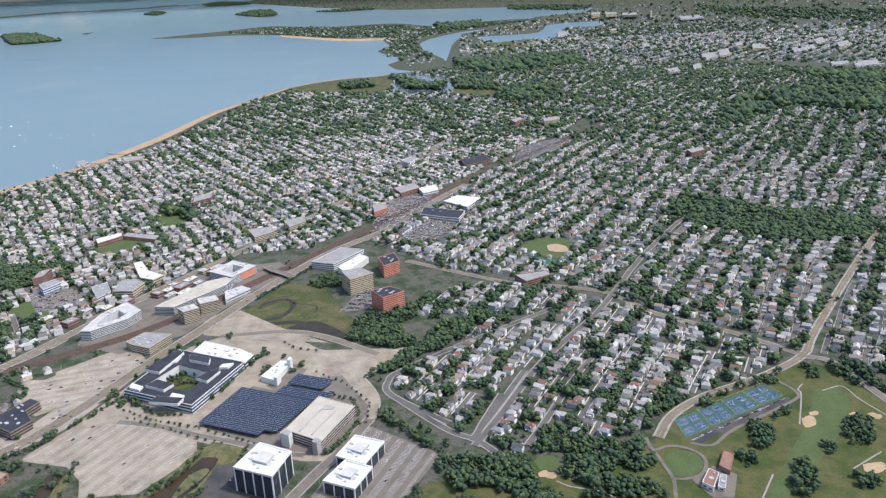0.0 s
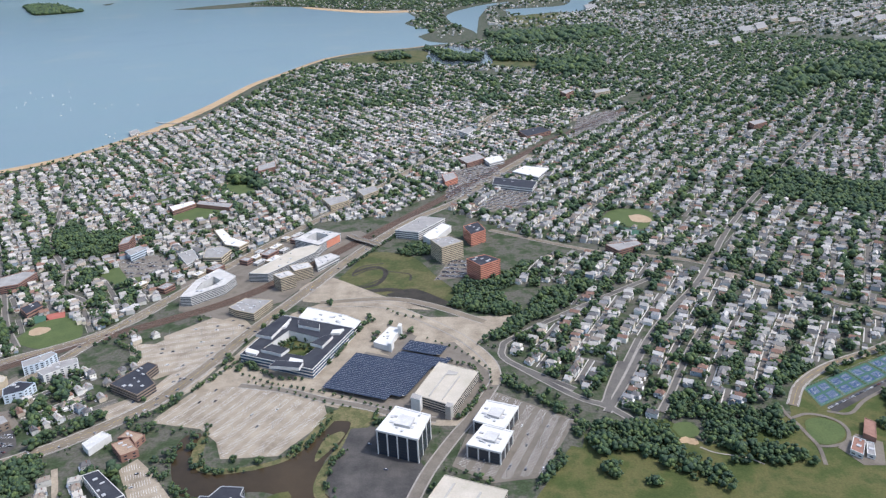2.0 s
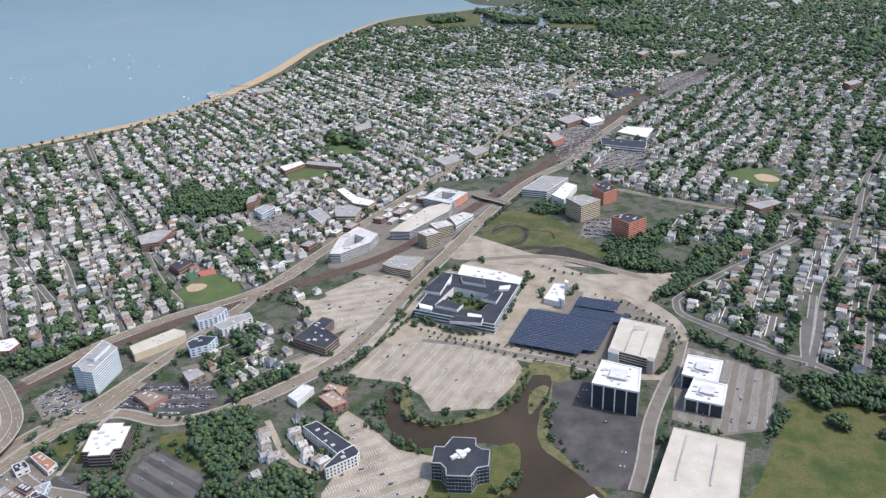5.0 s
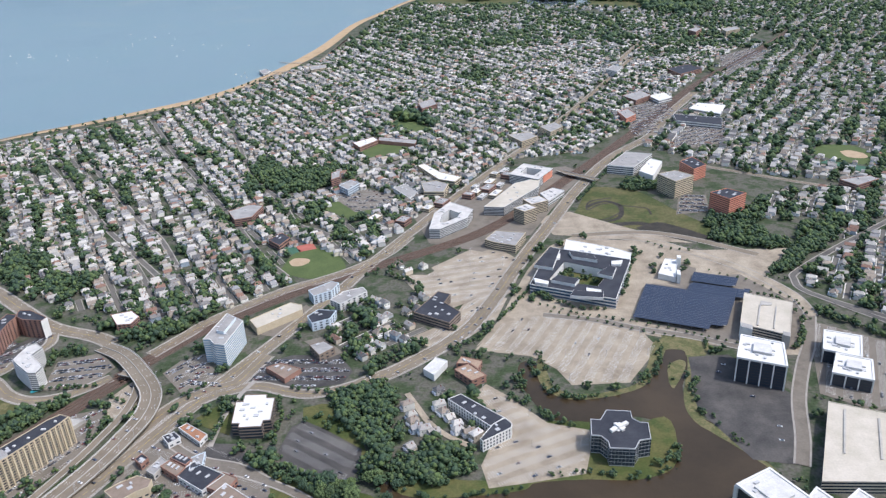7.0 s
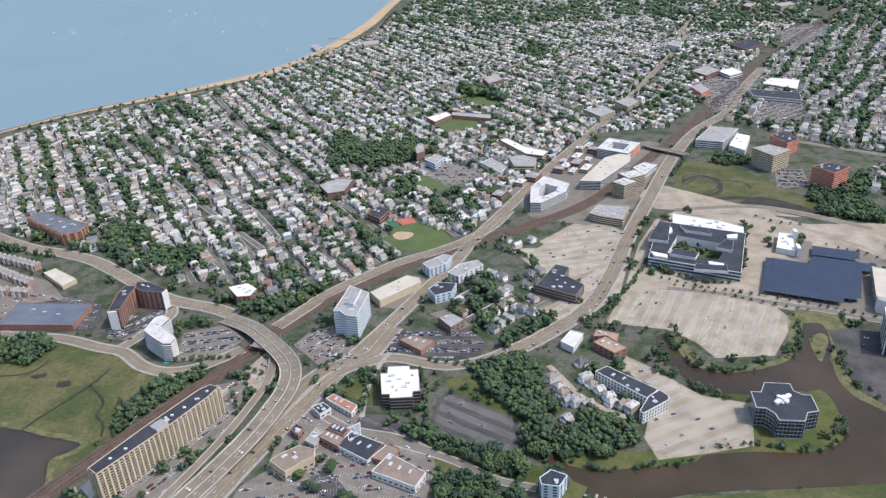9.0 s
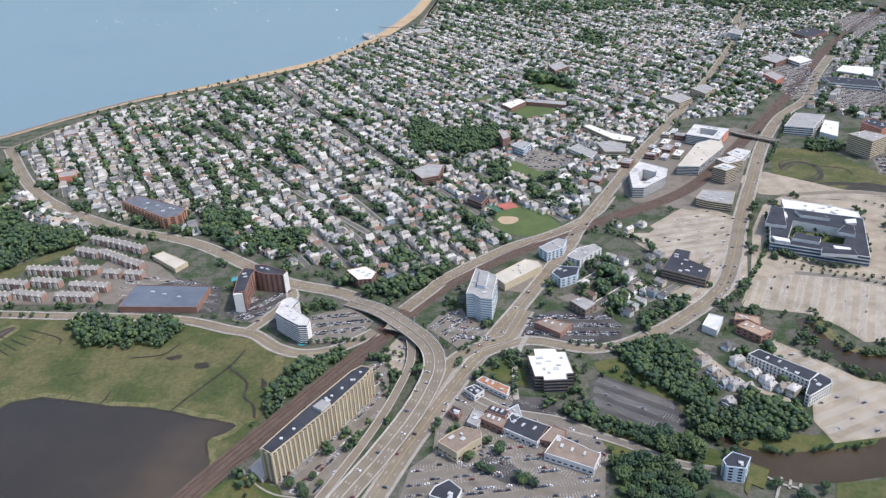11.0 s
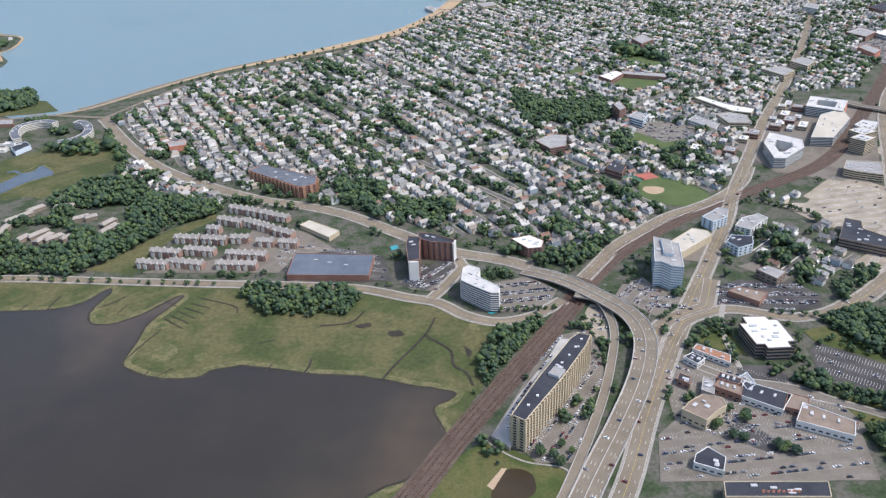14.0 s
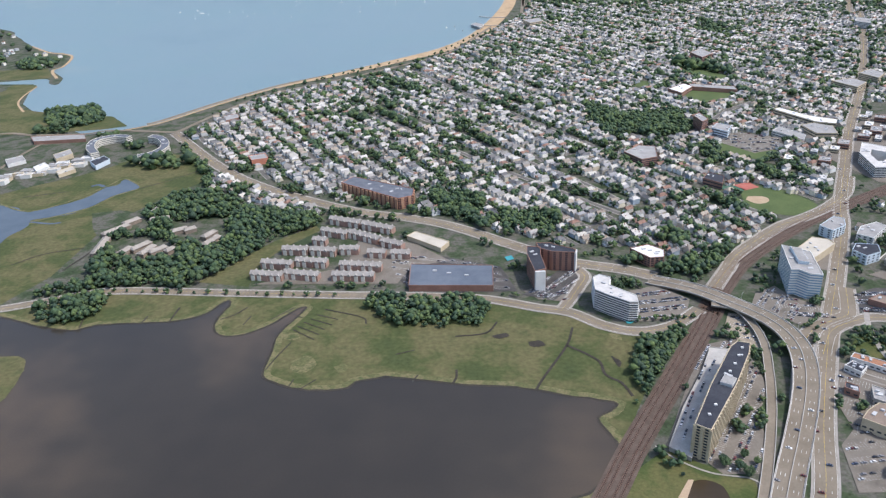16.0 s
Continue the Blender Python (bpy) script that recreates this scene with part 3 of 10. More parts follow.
sheet("marsh", [(-270.7, 252.2), (-209.7, 258.0), (-168.4, 262.1), (-136.3, 264.2)] + [(-100, 200), (-300, 190)], 0.13, M_MARSH, "far bank of the river with marsh grass", "marsh")
# round meadow with a winding creek by the railway
sheet("marsh", ragged([(-196.7, 573.5), (-177.3, 631.3), (-161.3, 672.4), (-130.9, 666.9), (-116.1, 651.2), (-98.9, 612.3), (-75.7, 565.4), (-84.5, 547.6), (-108.2, 554.4), (-129.9, 569.1), (-157.4, 580.0), (-185.0, 570.5)], 0.8), 0.05, M_MARSH, "green wetland meadow ringed by a creek", "wetland")
sheet("water", ragged([(-138.8, 576.5), (-119.8, 586.8), (-104.2, 576.4), (-83.9, 552.8), (-89.1, 545.8), (-112.8, 552.6), (-130.2, 562.4)], 0.6), 0.12, M_MUD, "dark muddy pool at the wetland's edge", "pool")
ribbon("creek", spline([(-176.3, 590.8), (-157.3, 597.9), (-142.6, 615.6), (-144.7, 631.5), (-159.7, 629.9), (-172.0, 617.8), (-167.3, 637.3), (-147.0, 645.3)]), 0.9, 0.12, M_MUD, "dark winding creek in the wetland", "creek")
ribbon("creek", spline([(-171.9, 624.2), (-164.4, 631.8), (-153.1, 636.9), (-144.4, 627.0), (-144.2, 610.0), (-150.3, 596.4), (-163.2, 590.8), (-171.9, 588.2), (-176.0, 580.3)]), 2.0, 0.13, M_MUD, "dark winding creek in the wetland", "creek", clear=False)
ribbon("creek", spline([(-176.0, 580.3), (-164.8, 581.7), (-148.6, 584.8), (-132.9, 584.9), (-116.7, 571.8), (-101.6, 557.4), (-87.7, 551.0)]), 3.6, 0.135, M_MUD, "muddy channel along the wetland", "creek", clear=False)
ribbon("creek", spline([(-144.4, 627.0), (-132.9, 622.8), (-121.7, 617.5), (-120.7, 604.1)]), 0.9, 0.13, M_MUD, "narrow ditch in the wetland", "creek", clear=False)
# golf course
sheet("grass", [(-15.0, 347.7), (-8.7, 374.0), (41.5, 387.8), (57.3, 359.7), (115.2, 389.1), (133.8, 432.6), (244.5, 486.3), (259.9, 476.7), (271.1, 426.7)] + [(420, 330), (300, 200), (-20, 240)], 0.03, M_GRASS, "golf course grass with mown and rough stretches", "golf course", clear=(True, False))
for pts in ([(43.0, 366.7), (48.4, 368.6), (49.1, 364.3), (43.9, 363.0)], [(214.0, 412.5), (219.9, 414.7), (217.3, 405.8), (211.1, 404.4)], [(224.9, 364.8), (235.8, 366.3), (234.8, 361.1), (223.9, 358.6)], [(241.1, 415.2), (248.9, 416.7), (247.6, 412.9), (240.2, 412.0)], [(219.5, 420.0), (224.9, 421.0), (223.8, 417.1), (218.5, 416.1)], [(257.0, 415.5), (261.4, 413.9), (258.3, 409.6), (254.7, 411.1)], [(48.9, 367.5), (53.2, 366.2), (51.3, 361.6), (47.0, 362.9)]):
    sheet("bunker", ragged(pts, 0.3), 0.18, M_SAND, "pale sand bunker on the golf course", "bunker", group="golf bunkers")
sheet("grass", ragged([(-18.0, 363.3), (12.3, 349.1), (27.7, 329.3), (29.0, 307.3), (45.1, 302.8), (30.1, 273.0), (-66.2, 275.1), (-55.5, 296.5), (-34.9, 331.2)], 0.6), 0.10, M_GRASS, "open sunlit grass slope", "meadow", clear=(True, False))

# playing fields
sheet("grass", [(-405.3, 637.0), (-372.1, 605.7), (-353.4, 630.6), (-390.1, 671.8)], 0.16, M_FIELD, "green football field with faint white lines", "playing field")
sheet("grass", ragged([(-415.8, 509.1), (-410.9, 542.3), (-398.5, 552.5), (-380.0, 542.9), (-365.5, 511.7), (-387.5, 496.5)], 0.4), 0.16, M_FIELD, "green ball field", "playing field")
sheet("infield", ragged([(-411.8, 526.7), (-407.7, 532.7), (-397.5, 531.2), (-395.7, 524.9), (-400.8, 519.2), (-407.6, 519.5)], 0.2), 0.24, M_DIRT, "tan clay baseball infield", "infield")
sheet("court", [(-425.3, 550.6), (-417.1, 557.9), (-406.0, 546.4), (-414.0, 538.2)], 0.24, M_COURT_G, "faded green ball court", "court")
sheet("court", [(-412.3, 555.4), (-400.1, 561.5), (-394.7, 550.1), (-407.5, 544.3)], 0.24, M_COURT_R, "dusty red ball court", "court")
sheet("grass", [(-406.8, 811.8), (-378.3, 846.0), (-341.2, 835.3), (-340.0, 805.1), (-375.7, 776.3)], 0.16, M_FIELD, "school playing field", "playing field")
sheet("grass", ragged([(-377.4, 932.2), (-357.4, 943.3), (-326.4, 900.0), (-328.1, 875.5), (-346.5, 877.6)], 1), 0.16, M_FIELD, "green park lawn with a path", "park")
sheet("grass", [(-434.8, 863.6), (-419.7, 881.0), (-410.6, 865.6), (-422.8, 839.4)], 0.16, M_FIELD, "school lawn", "lawn")
sheet("grass", ragged([(70.1, 754.7), (86.2, 777.6), (113.4, 778.7), (125.4, 754.8), (110.3, 716.0), (87.5, 726.6)], 1), 0.16, M_FIELD, "green ball field with trees round it", "playing field")
sheet("infield", ragged([(98.1, 757.5), (109.2, 760.1), (118.0, 748.3), (114.7, 734.4), (98.8, 739.4)], 0.4), 0.24, M_DIRT, "tan clay baseball infield", "infield")
sheet("court", [(66.4, 725.1), (74.4, 731.2), (107.6, 704.7), (98.6, 689.6)], 0.24, M_COURT_G, "row of blue-green tennis courts", "court")
sheet("grass", [(114.3, 388.0), (117.2, 396.9), (200.0, 446.9), (218.5, 445.9), (192.9, 412.3), (135.5, 384.1)], 0.10, M_GRASS, "dry grass round the tennis courts", "lawn")

# ---- railway, roads and paved places ----
paint_v, paint_f = [], []
yellow_v, yellow_f = [], []


road_count = 0


def road(line, half, label, mat=M_ROAD, walks=True, lanes=0, z=0.26, n=6):
    global road_count
    road_count += 1
    z += 0.006 * road_count
    line = spline(line, n)
    ob = ribbon("road", line, half, z, mat, label, "road")
    if walks:
        for side in (-1, 1):
            ribbon("pavement", line, 0.5, 0.235 + 0.0006 * road_count, M_WALKWAY, "pale concrete pavement beside the road", "pavement", offset=side * (half + 0.5), clear=False)
    if lanes:
        dashes(yellow_v, yellow_f, line, 0.0, 3.0, 2.6, 0.13, z + 0.02)
        for k in range(1, lanes):
            for side in (-1, 1):
                dashes(paint_v, paint_f, line, side * half * k / lanes, 8.0, 1.8, 0.13, z + 0.02)
        for side in (-1, 1):
            dashes(paint_v, paint_f, line, side * half * 0.94, 4.0, 3.9, 0.12, z + 0.02)
    return line


RAILWAY = spline([(-565.9, 206.8), (-553.2, 229.6), (-537.1, 261.2), (-506.9, 314.9), (-475.7, 372.0), (-477.9, 372.2), (-462.2, 399.6), (-442.9, 428.5), (-406.1, 466.1), (-369.9, 496.5), (-317.3, 532.5), (-271.3, 567.2), (-234.6, 611.2), (-181.5, 696.4), (-146.9, 752.0), (-71.7, 879.5), (39.6, 1076.3), (183.2, 1280.4), (323, 1493)], 5)
ribbon("railway_bed", RAILWAY, 6.2, 0.22, M_BALLAST, "brown ballasted bed of a four-track railway", "railway")
M_TRACK = ground_mat("oily_track", [(0.036, 0.024, 0.020), (0.06, 0.042, 0.034)], 5, 0.6, vary=0.2)
for k, off in enumerate((-4.2, -1.7, 1.7, 4.2)):
    ribbon("track", RAILWAY, 0.62, 0.25, M_TRACK, "dark oily railway track with sleepers", "track", offset=off, clear=False)
    for g in (-0.36, 0.36):
        ribbon("rail", RAILWAY, 0.09, 0.36, M_RAIL, "rusty steel rail on the track bed", "rail", offset=off + g, thick=0.12, clear=False)
sv, sf = [], []
for off in (-4.2, -1.7, 1.7, 4.2):
    dashes(sv, sf, RAILWAY[:110], off, 1.1, 0.3, 1.4, 0.28)
tagged(joined("sleepers", sv, sf, ground_mat("old_timber", [(0.10, 0.075, 0.06), (0.16, 0.13, 0.1)], 4, 0.4)), "dark timber sleepers across the tracks", "sleepers", "", "stuff")

road([(-913.6, 727.6), (-842.4, 633.1), (-792.1, 580.7), (-736.8, 541.6), (-693.6, 517.6), (-658.7, 505.6), (-625.2, 489.3), (-586.4, 459.6), (-551.5, 433.6), (-516.5, 420.3), (-499.5, 411.0)], 5.0, "grey four-lane boulevard through the town", lanes=2)
road([(-949.7, 362.1), (-892.6, 381.3), (-863.1, 392.1), (-831.9, 401.8), (-759.3, 397.8), (-689.1, 393.2), (-655.0, 391.7), (-604.8, 387.1), (-572.7, 376.1), (-554.2, 370.1), (-537.4, 356.1), (-520.4, 350.1), (-501.5, 355.4), (-483.1, 372.2)], 3.6, "sunlit two-lane road along the marsh", lanes=1)
road([(-558.6, 373.9), (-552.7, 385.2), (-546.3, 399.7), (-541.5, 412.2), (-545.4, 423.4)], 3.2, "short link road between two roads", lanes=1)
road([(-913.6, 727.6), (-885.6, 806.0), (-851.8, 870.9), (-781.8, 929.7), (-704.7, 1005.1), (-648.2, 1081.0), (-593, 1252)], 2.6, "shore road beside the beach", walks=False)
SHORE_ROAD = spline([(-539, 1375), (-524, 1621), (-531, 1441), (-503, 1605), (-473, 1826), (-415, 2095)], 5)
ribbon("road", SHORE_ROAD, 2.6, 0.26, M_ROAD, "shore road beside the beach, farther on", "road")
HANCOCK = road([(-478.9, 210.3), (-467.5, 236.2), (-453.8, 274.1), (-434.2, 321.3), (-415.7, 363.5), (-391.6, 414.9), (-363.2, 478.7), (-349.0, 516.2), (-313.4, 595.8), (-276.2, 678.5), (-225.2, 781.8), (-138.7, 968.9), (-18.1, 1263.0), (-35.3, 1256.1), (48, 1466)], 4.4, "main street with parked cars and yellow centre line", lanes=2)
road([(-468.9, 396.3), (-455.5, 418.4), (-442.8, 439.2), (-405.1, 478.3), (-380.0, 494.9), (-360.0, 510.6), (-337.4, 536.4), (-322.0, 569.4)], 4.2, "broad pale road beside the railway", lanes=2)
NEWPORT = road([(-331.1, 363.9), (-311.2, 378.6), (-277.8, 413.8), (-258.0, 454.6), (-236.0, 515.4), (-206.2, 590.2), (-169.2, 681.6), (-126.6, 764.3), (-74.6, 833.2), (-36.9, 916.3), (22.9, 1025.8)], 5.0, "wide sunlit avenue with a double yellow line", lanes=2)
road([(-433.5, 327.4), (-421.9, 347.8), (-407.5, 357.3), (-391.9, 361.6), (-365.8, 353.4), (-347.0, 356.3), (-331.1, 365.0)], 3.6, "curving road past the crossing", lanes=1)
road([(-458.6, 287.3), (-446.5, 317.9), (-434.1, 345.3), (-417.3, 358.6), (-406.8, 364.1), (-401.7, 375.7), (-395.3, 394.2)], 4.2, "frontage road beside the highway", lanes=1)
road([(-406.3, 360.7), (-416.4, 353.1), (-426.9, 332.3)], 2.0, "slip lane at the crossing", walks=False)
road([(-224.5, 437.3), (-190.5, 428.7), (-164.9, 417.2), (-137.0, 407.5), (-113.8, 395.8), (-94.0, 391.9)], 2.2, "drive along the tree-lined car park", mat=M_ASPHALT)
road([(-55.4, 436.7), (-71.4, 397.1), (-83.5, 373.9), (-97.5, 342.7), (-107.5, 311.0), (-115.3, 290.9)], 3.0, "office park drive with crossings", mat=M_ASPHALT)
road([(-191.4, 559.9), (-139.5, 554.3), (-102.1, 523.3), (-76.5, 493.9), (-58.5, 459.5), (-56.0, 429.6)], 3.2, "curving drive round the office park", mat=M_LOT)
road([(-191.6, 563.2), (-139.1, 567.4), (-103.8, 554.1), (-60.2, 520.8)], 3.0, "street on the edge of the wetland", mat=M_ROAD)
road([(-395.7, 366.8), (-400.5, 352.8), (-403.9, 332.0), (-403.5, 308.4)], 1.4, "path", walks=False, mat=M_WALKWAY)
road([(-401.7, 295.3), (-378.6, 287.0), (-356.6, 277.1), (-335.8, 264.1), (-318.5, 258.9)], 1.6, "narrow street by the river", mat=M_ASPHALT)
road([(-427.6, 313.1), (-407.9, 299.6), (-384.7, 293.1), (-367.5, 282.9)], 1.8, "back lane behind the shops", mat=M_ASPHALT)
LANE = [(-306.3, 352.5), (-299.7, 339.7), (-293.5, 327.5), (-286.6, 318.8), (-279.2, 312.5), (-269.8, 306.1)]
road(LANE, 1.7, "pale lane between the old houses", mat=M_LOT, walks=False)
road([(29.3, 456.1), (15.0, 420.9), (8.6, 401.8)], 2.0, "short residential street", mat=M_STREET)
road([(-503.9, 503.4), (-550.5, 557.1), (-598.7, 614.4), (-675.4, 716.7), (-749.9, 828.4)], 1.7, "residential street with parked cars", mat=M_STREET, n=4)
road([(-494.5, 517.5), (-533.3, 579.3), (-571.8, 626.0), (-642.5, 722.6), (-735.0, 849.0)], 1.6, "residential street", mat=M_STREET, n=4)
road([(-406.4, 499.2), (-437.3, 540.4), (-476.4, 606.9), (-541.9, 714.6), (-604.4, 814.3), (-693.6, 970.9)], 1.8, "residential street", mat=M_STREET, n=4)
road([(-530.1, 623.4), (-487.7, 614.1), (-462.0, 639.5), (-435.4, 674.2), (-405.2, 695.5), (-363.2, 752.4), (-315.9, 796.5), (-247.0, 890.7)], 1.9, "cross street through the neighbourhood", mat=M_STREET, n=4)
road([(-367.1, 553.0), (-396.4, 583.4), (-422.2, 603.5), (-449.5, 660.2), (-493.2, 727.8), (-553.7, 876.5), (-631.8, 1054.7)], 1.8, "residential street", mat=M_STREET, n=4)
road([(472.3, 797.4), (352.9, 640.4), (272.5, 530.2), (248.2, 494.7), (204.2, 464.7), (163.2, 444.8), (134.5, 422.3), (119.1, 397.8)], 2.6, "avenue along the golf course", lanes=1, n=4)
road([(248.2, 494.7), (263.7, 484.8), (270.7, 452.1), (276.6, 416.2)], 2.2, "street beside the golf course", n=4)
road([(-47.3, 725.9), (-1.9, 692.3), (49.9, 657.5), (99.7, 641.4), (136.4, 621.9), (164.3, 576.9), (214.1, 535.1), (249.0, 496.4)], 2.4, "long cross street between the blocks", n=4)
road([(8.4, 395.6), (28.1, 432.7), (62.0, 500.4), (113.0, 575.9), (138.8, 621.7), (210.0, 752.0), (387.2, 1018.3), (629, 1358)], 2.0, "long straight avenue", n=4, mat=M_STREET)
road([(-6.9, 422.0), (-46.4, 460.1), (-49.0, 480.3), (-42.1, 492.7), (-3.2, 527.1), (31.8, 555.4), (99.0, 608.4)], 1.8, "street curving round the houses", mat=M_STREET, n=4)
road([(-46.4, 460.1), (-8.9, 415.4), (9.6, 401.8), (24.2, 383.2)], 1.8, "street with pale kerbs", mat=M_STREET, n=4)
road([(8.5, 405.0), (26.2, 441.3), (47.7, 487.4)], 1.7, "street with pale kerbs", mat=M_STREET, n=4)
road([(40.1, 394.3), (53.4, 419.1), (78.3, 469.1), (102.7, 510.9)], 1.7, "street with pale kerbs", mat=M_STREET, n=4)

# the flyover with its ramp
fly_pts = [(-503.9, 407.0), (-484.1, 392.6), (-464.7, 371.0), (-450.1, 350.8), (-445.8, 331.9), (-448.5, 312.4), (-456.0, 290.3), (-468.6, 263.0), (-478.8, 242.4), (-487.4, 224.0), (-495.4, 204.7)]
fly = spline(fly_pts, 6)
rise = np.interp(np.arange(len(fly)), [0, 8, 14, 30, 42, len(fly)], [0.4, 3.4, 4.6, 4.6, 1.2, 0.4])
flyover = tagged(ribbon("flyover", fly, 5.9, 0, M_ROAD, lift=rise, thick=0.7), "concrete flyover curving over the railway", "flyover", "", "structure")
for side in (-1, 1):
    ribbon("barrier", fly, 0.18, 0, M_CONC, lift=rise + 0.5, offset=side * 5.8, thick=0.55, parent=flyover, clear=False)
ribbon("median_barrier", fly, 0.16, 0, M_CONC, lift=rise + 0.4, thick=0.45, parent=flyover, clear=False)
for side in (-1, 1):
    for lane in (2.0, 3.8):
        dashes(paint_v, paint_f, fly, side * lane, 8.5, 1.8, 0.13, 0.03, lift=rise)
    dashes(paint_v, paint_f, fly, side * 5.4, 4.0, 3.95, 0.14, 0.03, lift=rise)
for k in range(8, 32, 3):
    bm = bmesh.new()
    bmesh.ops.create_cone(bm, cap_ends=True, segments=12, radius1=0.6, radius2=0.55, depth=rise[k] - 0.6)
    ob = part("pier", bm, M_CONC, flyover)
    ob.location = (fly[k][0], fly[k][1], (rise[k] - 0.6) / 2)
ramp_line = spline([(-477.0, 372.2), (-465.4, 367.7), (-460.5, 354.2), (-460.0, 335.2), (-465.2, 310.7), (-472.6, 284.7), (-483.4, 254.7), (-494.1, 228.3), (-502.6, 209.1)], 5)
ramp_rise = np.interp(np.arange(len(ramp_line)), [0, 8, 22, len(ramp_line)], [3.6, 2.6, 0.5, 0.4])
ramp = tagged(ribbon("ramp", ramp_line, 2.1, 0, M_ROAD, lift=ramp_rise, thick=0.6), "single-lane concrete slip ramp beside the flyover", "ramp", "", "structure")
for side in (-1, 1):
    ribbon("barrier", ramp_line, 0.15, 0, M_CONC, lift=ramp_rise + 0.45, offset=side * 2.1, thick=0.5, parent=ramp, clear=False)

